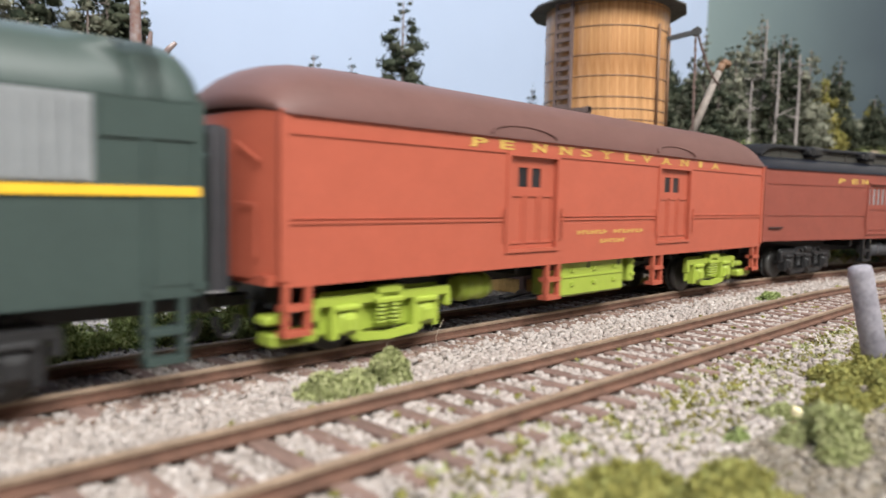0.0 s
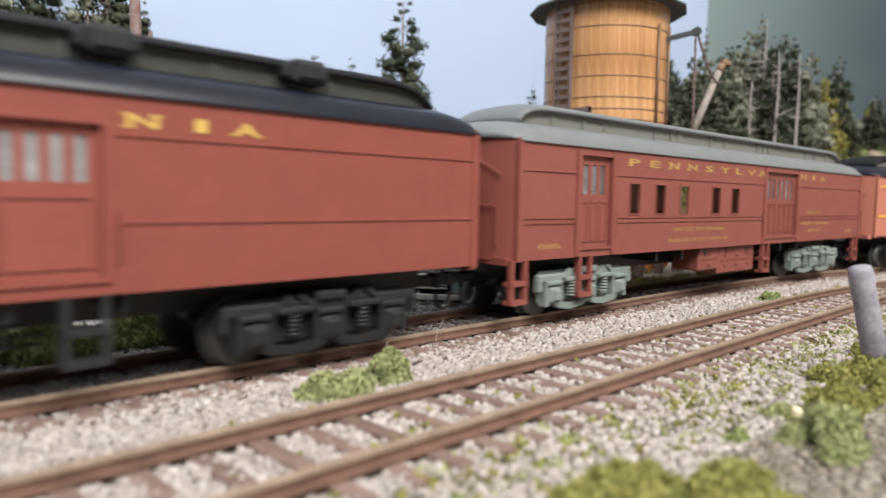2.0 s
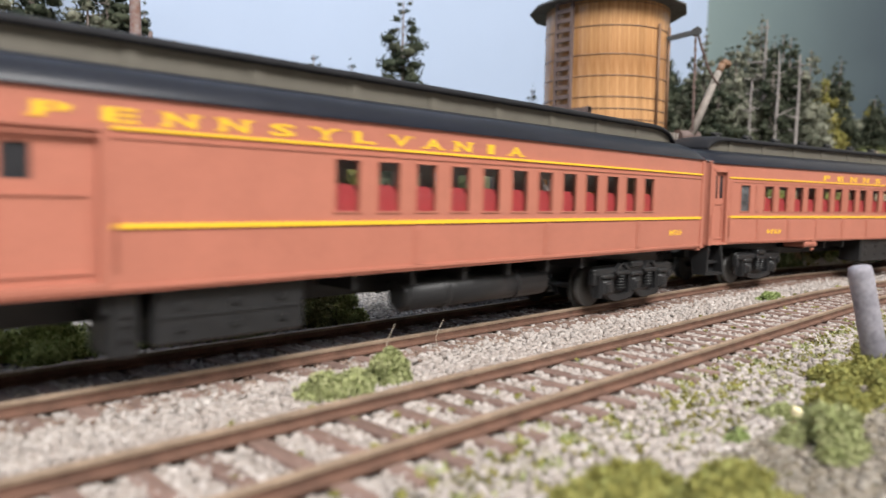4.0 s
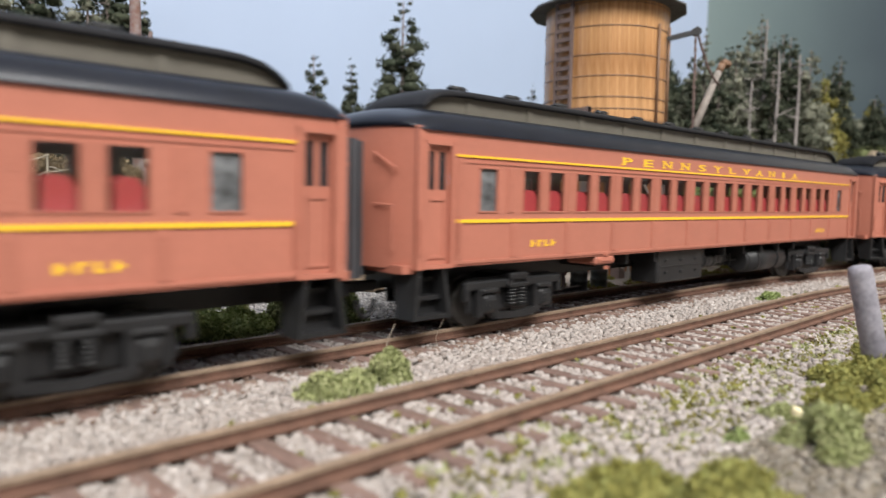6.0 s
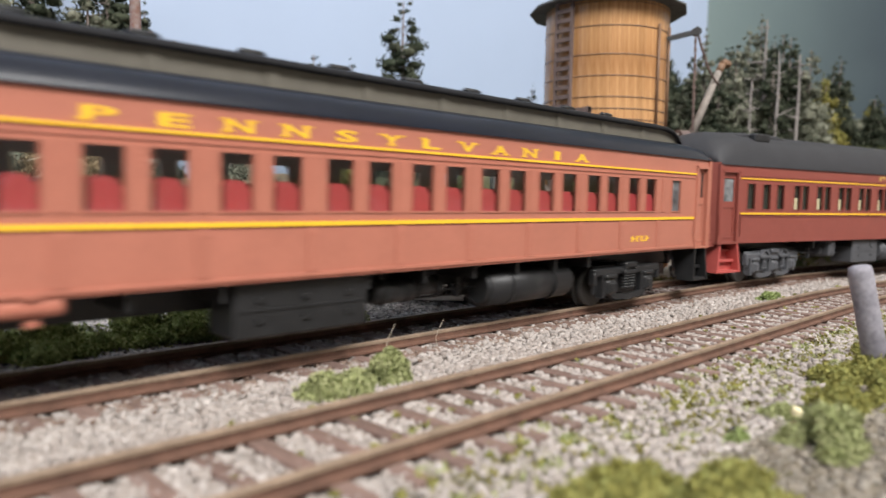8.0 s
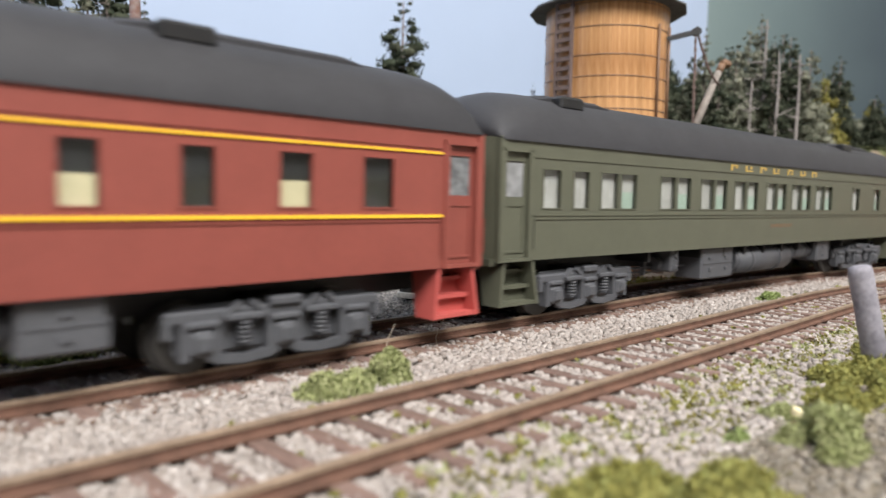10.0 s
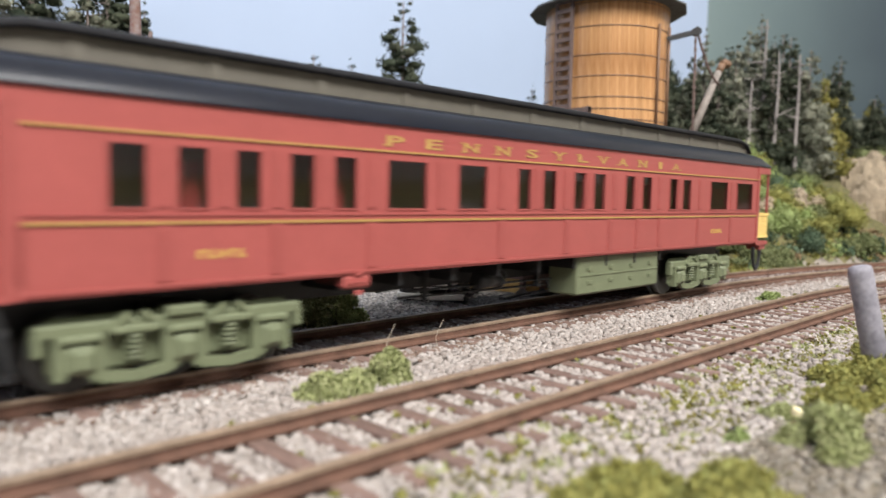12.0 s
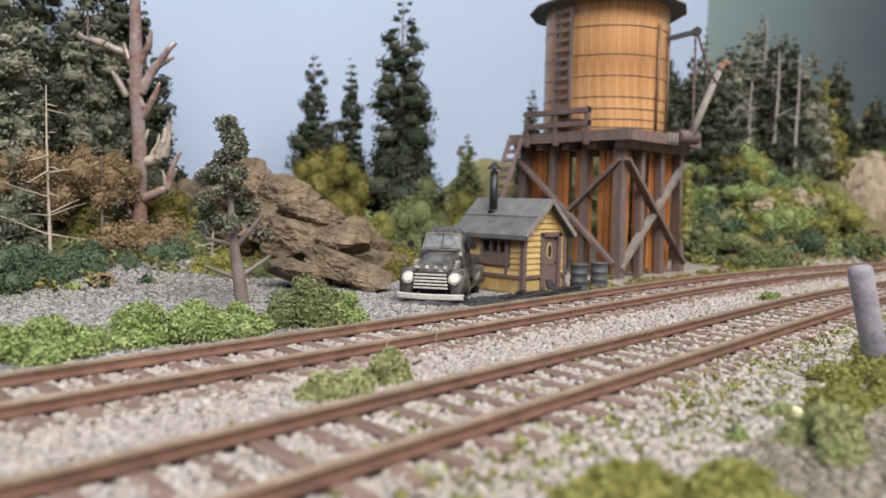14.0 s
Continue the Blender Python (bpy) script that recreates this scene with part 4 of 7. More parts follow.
def coach(s0, s1, label, wins, combine=False):
    c, L = car("passenger_coach" if not combine else "combine_coach", s0, s1, label)
    m = M["coach_red"]
    holes = [(a, b, 25.5, 34.2) for a, b in wins]
    doors = [(2.0, 8.2, 15, 38.2)] if not combine else [(60.2, 73.4, 16, 36)]
    if not combine:
        doors.append((L - 8.0, L - 2.0, 15, 38.2))
    body = shell(c, L, m, holes + doors)
    window_set(body, wins if combine else wins[1:-1], L, 25.5, 34.2, m, M["glass"])
    if not combine:
        window_set(body, (wins[0], wins[-1]), L, 25.5, 34.2, m, M["pane_mid"], name="frosted_window")
    clerestory_roof(c, L, M["black_roof"], M["clere_tan"], M["black_satin"], vents=() if combine else [26 + i * 19.0 for i in range(11)], posts=20)
    end_wall(c, L, m, -1)
    end_wall(c, L, m, 1)
    a0, a1 = (1, L - 1) if combine else (9.6, L - 9.6)
    for z, h in ((23.5, 0.7), (36.5, 0.42)):
        if combine:
            strip(body, L, a0, 58.8, z, h, M["yellow"], "stripe", 0.3)
            strip(body, L, 74.8, a1, z, h, M["yellow"], "stripe", 0.3)
        else:
            strip(body, L, a0, a1, z, h, M["yellow"], "stripe", 0.3)
    strip(body, L, a0, a1, 15.2, 0.6, m, "sill_rail", 0.3)
    strip(body, L, a0, a1, 35.3, 0.3, m, "window_rail", 0.2)
    if combine:
        recessed_door(body, L, 60.2, 73.4, 16, 36, m, [(62.2, 65.6, 29.5, 34)], M["pane_dark"], lower=1)
        rivet_strip(body, L, (28, 130, 170, 210), 15.6, 22.9, m)
    else:
        for u0, u1, *_ in doors:
            w = u1 - u0
            recessed_door(body, L, u0, u1, 15, 38.2, m, [(u0 + w * 0.1, u0 + w * 0.42, 29.6, 37), (u0 + w * 0.58, u0 + w * 0.9, 29.6, 37)], M["pane_dark"], lower=1)
        lo = [27.4 + i * 19.0 for i in range(11)]
        rivet_strip(body, L, [u for u in lo if u < L - 14], 15.6, 22.9, m)
        posts = sorted({round((p[1] + q[0]) / 2, 1) for p, q in zip(wins, wins[1:])})
        rivet_strip(body, L, posts, 25.2, 34.6, m)
        rivet_strip(body, L, (10.8,), 15.6, 36.0, m)
    if combine:
        us = spread(68, 158, 12)
    else:
        us = spread(70.5, 179.5, 12)
    lettering(body, L, WORD, us, 37.2, 4.7, 1.95, M["yellow"])
    bars(body, L, [(33, 42.4, 17.6, 1.5, 4), (203.4, 213, 17.4, 1.5, 4)] if not combine else [(24.3, 33.5, 17.6, 1.4, 4), (L - 20, L - 12, 18.6, 1.5, 4)], M["yellow"])
    first = None
    for a, b in wins if combine else wins[1:-1]:
        for y in (-11.8, 11.8):
            if first is None:
                bm = bmesh.new()
                prof = [(-2.8, 16.4), (2.6, 16.4), (2.6, 20.5), (1.9, 21.0), (1.7, 28.6), (0.6, 30.0), (-1.6, 30.2), (-2.5, 29.4), (-2.8, 16.4)]
                loft(bm, [[(x, yy, z) for x, z in prof] for yy in (-4.6, 4.6)], smooth=False)
                first = part("seat", bm, M["seat_red"], c, "red moulded seat")
                ob = first
            else:
                ob = again("seat", first, c)
            ob.matrix_basis = at((a + b) / 2 + 1.0 - L / 2, y, 0)
    put_bogies(c, (31, L - 41.7) if not combine else (26, L - 34), 3 if combine else 2, M["black"])
    if combine:
        under_box(c, L, 75, 79, 5, M["black"], "valve")
        under_box(c, L, 81, 106, 6, M["black"])
        under_tank(c, L, 130, 175, 9, 3.4, M["black"])
    else:
        if s0 < 1100:
            under_box(c, L, 103, 143.6, 5.2, M["black"])
            under_tank(c, L, 158, 172, 10, 2.6, M["black"])
        else:
            under_box(c, L, 90.3, 116.4, 5.2, M["black"])
            under_tank(c, L, 120, 131, 10, 2.4, M["black"])
            under_tank(c, L, 150, 181, 8.6, 4.2, M["black"])
        under_box(c, L, 58, 66, 12.2, m, "sill_bracket", -HW - 0.2)
        brake_gear(c, L, 118, 150, M["black"])
        stepwell(c, L, 0.5, 7.5, M["black"])
        stepwell(c, L, L - 7.5, L - 0.5, M["black"])
    centre_sill(c, L)
    coupler(c, L)


def sleeper(name, s0, s1, m, label, wins, word_us, roof_m, truck_m, door=(3.4, 11.0), steps_m=None, stripe=None, pane="blind"):
    c, L = car(name, s0, s1, label)
    z0, z1 = 26.2, 34.9
    doors = [(door[0], door[1], 15, 38.4), (L - door[1], L - door[0], 15, 38.4)]
    body = shell(c, L, m, [(a, b, z0, z1) for a, b in wins] + doors, far_holes=False)
    window_set(body, wins, L, z0, z1, m, M["glass"])
    rng = random.Random(len(wins))
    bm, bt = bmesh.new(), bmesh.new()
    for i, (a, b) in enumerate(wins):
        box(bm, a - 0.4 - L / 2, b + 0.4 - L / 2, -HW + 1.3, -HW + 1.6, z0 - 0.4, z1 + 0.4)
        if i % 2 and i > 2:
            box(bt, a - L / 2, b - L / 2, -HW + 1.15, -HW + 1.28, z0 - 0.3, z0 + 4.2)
    # dining car: near-black sheets added behind the glass imitate the unlit interior
    part("blind", bm, M["blind_white"] if pane == "blind" else M["dark"], body, "white blinds, in the dining car dark sheets as unlit interior")
    part("blind", bt, M["blind_teal"] if pane == "blind" else M["blind_cream"], body, "teal lower blinds")
    bm = bmesh.new()
    loft(bm, arch(L, 53.6, droop=16, power=2.2, bow=(2.3, 2.3)))
    roof = part("roof", bm, roof_m, c)
    for u0, u1 in ((16, 50), (L - 72, L - 22)):
        bm = bmesh.new()
        loft(bm, [[(u0 + d - L / 2, y, z) for y, z in ((10.2, 45), (10.2, 48.6 + 3.9 * k), (8.6, 48.9 + 4.4 * k), (0, 49.0 + 5.0 * k), (-8.6, 48.9 + 4.4 * k), (-10.2, 48.6 + 3.9 * k), (-10.2, 45), (10.2, 45))] for d, k in ((0, 0.3), (3, 0.85), (7, 1.0), (u1 - u0 - 7, 1.0), (u1 - u0 - 3, 0.85), (u1 - u0, 0.3))], smooth=False)
        part("clerestory", bm, roof_m, roof)
        bm = bmesh.new()
        box(bm, u0 + 8 - L / 2, u0 + 17 - L / 2, -13.4, -10, 49.8, 53.0, 0.6)
        part("roof_vent", bm, M["black"], roof)
    end_wall(c, L, m, -1, reach=10.8 if pane == "dark" else 4.7)
    end_wall(c, L, m, 1, reach=4.7 if pane == "dark" else 5.6)
    for u0, u1, *_ in doors:
        w = u1 - u0
        recessed_door(body, L, u0, u1, 15, 38.4, m, [(u0 + w * 0.12, u0 + w * 0.88, 28.6, 36.4)], M["pane_mid"] if pane != "blind" else M["pane_grey"], lower=1)
    for z, h in ((24.6, 0.4), (23.7, 0.3), (37.6, 0.35)):
        strip(body, L, door[1] + 1.8, L - door[1] - 1.8, z, h, m)
    if stripe:
        strip(body, L, door[1] + 1.8, L - door[1] - 1.8, 24.6, 0.55, stripe, "stripe", 0.42)
        strip(body, L, door[1] + 1.8, L - door[1] - 1.8, 36.6, 0.4, stripe, "stripe", 0.3)
    bm = bmesh.new()
    for i, u in enumerate(word_us):
        x = u - L / 2
        box(bm, x - 2.2, x - 1.1, -HW - 0.1, -HW + 0.03, 38.1, 40.1)
        box(bm, x - 2.2, x + 2.2, -HW - 0.1, -HW + 0.03, 38.2 if i % 2 else 39.5, 38.6 if i % 2 else 40.0)
        box(bm, x + 1.0, x + 2.0, -HW - 0.1, -HW + 0.03, 38.2 if i > 3 else 38.9, 40.0)
    part("lettering", bm, M["gold"], body, "spaced gold company lettering")
    bars(body, L, [(131, 148, 20.2, 1.1, 9)], M["gold"] if stripe else M["hoop"])
    put_bogies(c, (34, L - 44.5), 3, truck_m)
    stepwell(c, L, 1.5, 11.5, steps_m or m)
    stepwell(c, L, L - 11.5, L - 1.5, steps_m or m)
    under_box(c, L, 89, 108.7, 4.8, truck_m)
    under_box(c, L, 72, 76, 8, truck_m, "valve")
    under_tank(c, L, 112.6, 153, 9.4, 4.6, truck_m)
    brake_gear(c, L, 60, 88, truck_m)
    under_tank(c, L, 154, 175, 10.8, 3.0, truck_m)
    under_box(c, L, 175.4, 187, 6.6, truck_m)
    centre_sill(c, L)
    coupler(c, L)


def observation_car():
    c, L = car("observation_car", 2368, 2604.5, "crimson red observation car with olive trucks and cream tail rail")
    m = M["crimson"]
    wins = [(21.8, 26.7), (31.2, 35.6), (40.1, 44.2), (49.5, 54), (58.1, 62.6), (69.7, 79.2), (87.9, 96.1), (106.3, 110.5), (115.2, 119.6), (127, 131.6), (135.4, 140.2), (150, 154.3), (158.6, 163), (173.5, 177.5), (181.4, 186.2), (199.5, 211.3), (218.7, 231)]
    doors = [(3.0, 9.2, 15, 38.4)]
    body = shell(c, L, m, [(a, b, 26, 34.6) for a, b in wins] + doors, far_holes=False)
    window_set(body, wins, L, 26, 34.6, m, M["glass"])
    clerestory_roof(c, L, M["black_roof"], M["clere_tan"], M["black_satin"], posts=20, porch=10.0, mid=(6.5, L + 8.6))
    end_wall(c, L, m, -1, ladder=True, reach=5.6)
    end_wall(c, L, m, 1, door=False)
    recessed_door(body, L, 3.0, 9.2, 15, 38.4, m, [(4.0, 8.2, 28.6, 36)], M["pane_dark"], lower=1)
    for z, h in ((23.9, 0.4), (36.2, 0.3)):
        strip(body, L, 11.5, L - 0.5, z, h, M["gold_dull"], "stripe", 0.3)
    strip(body, L, 11.5, L - 0.5, 25.0, 0.35, m)
    strip(body, L, 11.5, L - 0.5, 15.1, 0.5, m, "sill_rail", 0.3)
    rivet_strip(body, L, (29, 47, 66, 101, 124.6, 143.4, 156.6, 168.6, 192, 215), 15.6, 23.6, m)
    rivet_strip(body, L, (29, 38, 47, 56, 66, 83, 101, 113, 124, 133.6, 145, 156.4, 168, 179.4, 192.5, 215), 26, 35.0, m)
    lettering(body, L, WORD, (71.3, 80.9, 91.1, 101, 110.7, 120.7, 130.3, 139, 148, 158, 167.5, 176.5), 37.1, 4.4, 1.9, M["gold_dull"])
    bars(body, L, [(34, 42, 18.6, 1.3, 5), (201, 209, 18.6, 1.3, 5)], M["gold"])
    bm = bmesh.new()
    for a, b in wins[1::3]:
        box(bm, b - 1.4 - L / 2, b + 1.2 - L / 2, -12, -4, 16.4, 33)
    part("partition", bm, M["seat_red"], c, "red inner partitions")
    # open rear platform
    x = L / 2
    bm = bmesh.new()
    box(bm, x, x + 10, -HW, HW, 13.6, 15.0)
    part("platform", bm, m, c)
    part("roof_fascia", boxm(x, x + 8.8, -HW - 0.1, -HW + 1.2, 38.4, 40.6), m, c)
    part("roof_fascia", boxm(x + 8.8, x + 10, -HW, HW, 38.4, 40.6), m, c)
    bm = bmesh.new()
    y0 = -HW + 0.2
    box(bm, x + 0.3, x + 10.0, y0 - 0.25, y0 + 0.9, 23.9, 24.8)
    box(bm, x + 0.3, x + 10.0, y0 - 0.25, y0 + 0.9, 16.2, 17.0)
    box(bm, x + 9.1, x + 10.2, -HW, HW, 23.9, 24.8)
    rail = part("platform_railing", bm, M["cream_rail"], c, "cream yellow platform railing")
    for k in range(7):
        part("baluster", boxm(x + 0.6 + k * 1.36, x + 1.6 + k * 1.36, y0, y0 + 0.7, 16.4, 24.6), M["cream_rail"], rail)
    for y in np.arange(-HW + 1, HW, 2.4):
        part("baluster", boxm(x + 9.3, x + 10.0, y, y + 1.5, 16.4, 24.6), M["cream_rail"], rail)
    part("platform_post", boxm(x + 9.2, x + 9.8, -HW + 0.3, -HW + 0.9, 24.8, 38.4), m, c)
    bm = bmesh.new()
    for k in range(6):
        a, b2 = k / 6 * math.pi, (k + 1) / 6 * math.pi
        tube(bm, (x + 3 - 3 * math.cos(a), -HW + 1, 13 - 8 * math.sin(a)), (x + 3 - 3 * math.cos(b2), -HW + 1, 13 - 8 * math.sin(b2)), 0.6, n=6)
    part("platform_steps", bm, M["black"], c)
    part("marker_box", boxm(x + 4.5, x + 9, -HW + 0.5, -HW + 5, 12, 15), m, c)
    put_bogies(c, (33, L - 36), 3, M["truck_olive"])
    under_box(c, L, 132, 171.5, 4.6, M["truck_olive"])
    under_box(c, L, 60, 66, 12, m, "sill_bracket", -HW - 0.2)
    brake_gear(c, L, 80, 128, M["black"])
    stepwell(c, L, 1.0, 9.0, M["black"])
    centre_sill(c, L)
    coupler(c, L)


diesel_unit()
express_car()
clerestory_baggage()
mail_car()
coach(748, 995, "orange tuscan combine coach with yellow stripes and black roof", [(111 + i * 9.2, 116 + i * 9.2) for i in range(12)], True)
P70 = [(16.5, 21.6)] + [(30.2 + i * 19.0 + k, 35.6 + i * 19.0 + k) for i in range(10) for k in (0, 8.8)] + [(224.4, 229.4)]
for s0 in (1014, 1281, 1549.8):
    coach(s0, s0 + 248.3, "orange tuscan passenger coach with red seats and yellow stripes", P70)
PW = [(13.8, 19.9), (24.8, 30.6), (35.6, 42.5), (44, 50.8), (62.4, 69.6), (71, 78), (84, 91), (92.4, 99.3), (104.5, 111.5), (112.9, 120), (126.6, 133.7), (134.9, 141.6), (146.5, 153.8), (155.1, 162), (167, 174.5), (175.4, 182.6), (204, 211.5), (229, 235.6)]
DW = [(15, 19.5), (24, 28.5), (32.3, 36.8)] + [(43 + i * 15 + k, 47.2 + i * 15 + k) for i in range(9) for k in (0, 5.3)] + [(180, 185), (196, 201), (212, 218), (228.6, 235.3)]
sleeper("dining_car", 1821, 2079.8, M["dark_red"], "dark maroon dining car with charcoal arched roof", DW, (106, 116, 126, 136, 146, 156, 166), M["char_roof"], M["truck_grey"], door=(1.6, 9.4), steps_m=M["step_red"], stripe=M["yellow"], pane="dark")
sleeper("sleeping_car", 2089.6, 2356.3, M["pullman_green"], "olive green sleeping car with drawn white blinds", PW, (103.4, 113.1, 123.3, 132.9, 144, 154.6, 164.6), M["char_roof"], M["truck_grey"], door=(1.2, 8.8))
observation_car()


def motions():
    for thing_ob, mid, half, bogies in TRAIN:
        rows, turns = [], [[] for _ in bogies]
        for i in range(57):
            t = i * 0.25
            s = mid - gone(t)
            x0, y0, _ = track(s + bogies[0][1])
            x1, y1, _ = track(s + bogies[1][1])
            a = math.atan2(y1 - y0, x1 - x0)
            k = -bogies[0][1] / (bogies[1][1] - bogies[0][1])
            cx, cy = x0 + (x1 - x0) * k, y0 + (y1 - y0) * k
            rows.append((t, at(cx, cy, 0, 0, 0, math.degrees(a))))
            for (b, u), r in zip(bogies, turns):
                r.append((t, at(u, 0, 0, 0, 0, math.degrees(math.remainder(track(s + u)[2] - a, math.tau)))))
        walk(thing_ob, rows)
        for (b, u), r in zip(bogies, turns):
            walk(b, r)

# ---- scenery kit ----


def shards(points, size, rng, flat=0.0):
    """Small folded leaves at the points: two triangles each."""
    n = len(points)
    a = rng.normal(size=(n, 3))
    a /= np.linalg.norm(a, axis=1)[:, None] + 1e-9
    b = rng.normal(size=(n, 3))
    b -= a * np.sum(a * b, axis=1)[:, None]
    b /= np.linalg.norm(b, axis=1)[:, None] + 1e-9
    k = np.cross(a, b)
    s = (size * rng.uniform(0.55, 1.35, n))[:, None]
    p = np.asarray(points)
    v = np.stack([p - a * s, p + b * s * 0.45 + k * s * 0.2, p + a * s, p - b * s * 0.45 + k * s * 0.2], axis=1).reshape(-1, 3)
    i = np.arange(n)[:, None] * 4
    return v, np.concatenate([i + np.array([[0, 1, 2]]), i + np.array([[0, 2, 3]])])


def in_blobs(blobs, n, rng, rough=0.18):
    """Points on the lumpy skins of ellipsoids (x, y, z, rx, ry, rz)."""
    vol = np.array([(b[3] * b[4] + b[4] * b[5] + b[3] * b[5]) for b in blobs])
    pick = rng.choice(len(blobs), n, p=vol / vol.sum())
    bl = np.array(blobs)[pick]
    d = rng.normal(size=(n, 3))
    d /= np.linalg.norm(d, axis=1)[:, None]
    r = 1 - np.abs(rng.normal(0, rough, n))
    ph = bl[:, :3].sum(axis=1)
    r *= 1 + 0.13 * np.sin(d[:, 0] * 7 + ph) * np.sin(d[:, 1] * 8 + 2 * ph) + 0.10 * np.sin(d[:, 2] * 13 + ph) * np.sin(d[:, 0] * 15)
    return bl[:, :3] + d * r[:, None] * bl[:, 3:]


def core(bm, blobs, k=0.78):
    for b in blobs:
        m = Matrix.Translation(b[:3]) @ Matrix.Diagonal((b[3] * k, b[4] * k, b[5] * k, 1))
        bmesh.ops.create_icosphere(bm, subdivisions=2, radius=1.0, matrix=m)


SEED = [100]


def bush(x, y, z, blobs, leaf, n, size, label, name="bush", rough=0.18, group="bushes"):
    SEED[0] += 1
    rng = np.random.default_rng(SEED[0])
    b = thing(name, x, y, z, 0, label, name.replace("_", " "), group)
    v, f = shards(in_blobs(blobs, int(n * 2.3), rng, rough), size * 0.52, rng)
    tagged(raw("foliage", v, f, M[leaf], b), kind="stuff")
    bm = bmesh.new()
    core(bm, blobs, 0.8 - 0.55 * min(rough, 0.5))
    part("inner_twig", bm, M[leaf], b)
    return b


def lumps(w, d, h, n, seed):
    """A heap of overlapping clumps, w by d by h."""
    r = random.Random(seed)
    out = []
    n = int(n * (1.0 + 0.8 * min(2.0, h / max(w, 1))))
    for i in range(n):
        a, q = r.uniform(0, math.tau), math.sqrt(r.random()) * 0.75
        k = r.uniform(0.24, 0.46)
        top = (1 - q * q * 0.8)
        rz = min(h * k * 0.9, w * k * 0.55)
        out.append((math.cos(a) * q * w / 2, math.sin(a) * q * d / 2, max(rz * 0.5, h * top - rz) * r.uniform(0.15, 1.0), w / 2 * k, d / 2 * k, rz))
    return out


def limb(bm, p, q, r0, r1, rng, bend=0.12, n=7):
    """One smooth tapered limb, gently crooked."""
    p, q = Vector(p), Vector(q)
    L = (q - p).length
    ax = (q - p).normalized()
    s = ax.orthogonal().normalized()
    t = ax.cross(s)
    wob = [rng.uniform(-1, 1) for _ in range(4)]
    rings = []
    for i in range(n + 1):
        k = i / n
        c = p.lerp(q, k) + (s * (wob[0] * math.sin(k * 3.1) + 0.5 * wob[2] * math.sin(k * 7)) + t * (wob[1] * math.sin(k * 3.1) + 0.5 * wob[3] * math.sin(k * 6.2))) * L * bend * 0.5 * k
        r = (r0 + (r1 - r0) * k) * rng.uniform(0.93, 1.07)
        rings.append([c + (s * math.cos(j * math.tau / 8) + t * math.sin(j * math.tau / 8)) * r for j in range(8)])
        rings[-1].append(rings[-1][0])
    loft(bm, rings, close=False)
    bmesh.ops.remove_doubles(bm, verts=bm.verts, dist=0.001)
    return rings[-1][0]


def conifer(x, y, z, h, r, leaf, seed, label, n=5200, size=1.5, bare=0.12, sparse=1.0, bark="bark_grey", ragged=0.25):
    rng = random.Random(seed)
    t = thing("conifer_tree", x, y, z, 0, label, "tree", "conifer trees")
    bm = bmesh.new()
    tip = limb(bm, (0, 0, -2), (rng.uniform(-1, 1), rng.uniform(-1, 1), h * 0.97), max(0.9, h * 0.018), 0.25, rng, 0.01, 8)
    blobs = []
    tiers = int(10 + h / 7)
    for i in range(tiers):
        k = i / (tiers - 1)
        zz = h * (bare + (1 - bare) * k)
        rr = r * (1 - k) ** 0.6 * rng.uniform(1 - ragged, 1 + ragged) + 0.6
        m = max(2, int(5 * (1 - k) * sparse + 1.5))
        a0 = rng.uniform(0, 6.28)
        for j in range(m):
            a = a0 + j * math.tau / m + rng.uniform(-0.4, 0.4)
            q = rr * rng.uniform(0.35, 0.75)
            e = (math.cos(a) * q, math.sin(a) * q, zz - rr * 0.18)
            s = rr * rng.uniform(0.34, 0.58)
            blobs.append((*e, s, s, max(0.9, s * rng.uniform(0.5, 0.9))))
            if k < 0.85 and j % 2 == 0:
                tube(bm, (0, 0, zz), (e[0] * 1.25, e[1] * 1.25, e[2]), 0.3, 0.12, n=5)
    part("trunk", bm, M[bark], t, "thin greyish trunk")
    g = np.random.default_rng(seed)
    v, f = shards(in_blobs(blobs, int(n * sparse * 1.5), g, 0.3), size * 0.72, g)
    c = tagged(raw("crown", v, f, M[leaf], t), "ragged dark needle crown")
    bm = bmesh.new()
    core(bm, [b for b in blobs if b[3] > 1.6], 0.6)
    part("inner_crown", bm, M[leaf], t)
    return t


def bare_tree(x, y, z, h, seed, bark, label, r=1.2, twigs=12, spread_=0.35, name="bare_tree"):
    rng = random.Random(seed)
    t = thing(name, x, y, z, 0, label, "tree", "bare trees")
    bm = bmesh.new()
    limb(bm, (0, 0, -3), (rng.uniform(-1.5, 1.5), rng.uniform(-1.5, 1.5), h), r, r * 0.25, rng, 0.03, 8)
    part("trunk", bm, M[bark], t)
    for i in range(twigs):
        bm = bmesh.new()
        zz = h * rng.uniform(0.2, 0.95)
        a = rng.uniform(0, 6.28)
        q = h * spread_ * rng.uniform(0.3, 0.8) * (1.1 - zz / h)
        end = limb(bm, (0, 0, zz), (math.cos(a) * q, math.sin(a) * q, zz + q * rng.uniform(-0.3, 0.5)), r * 0.35, 0.12, rng, 0.15, 4)
        part("branch", bm, M[bark], t)
    return t


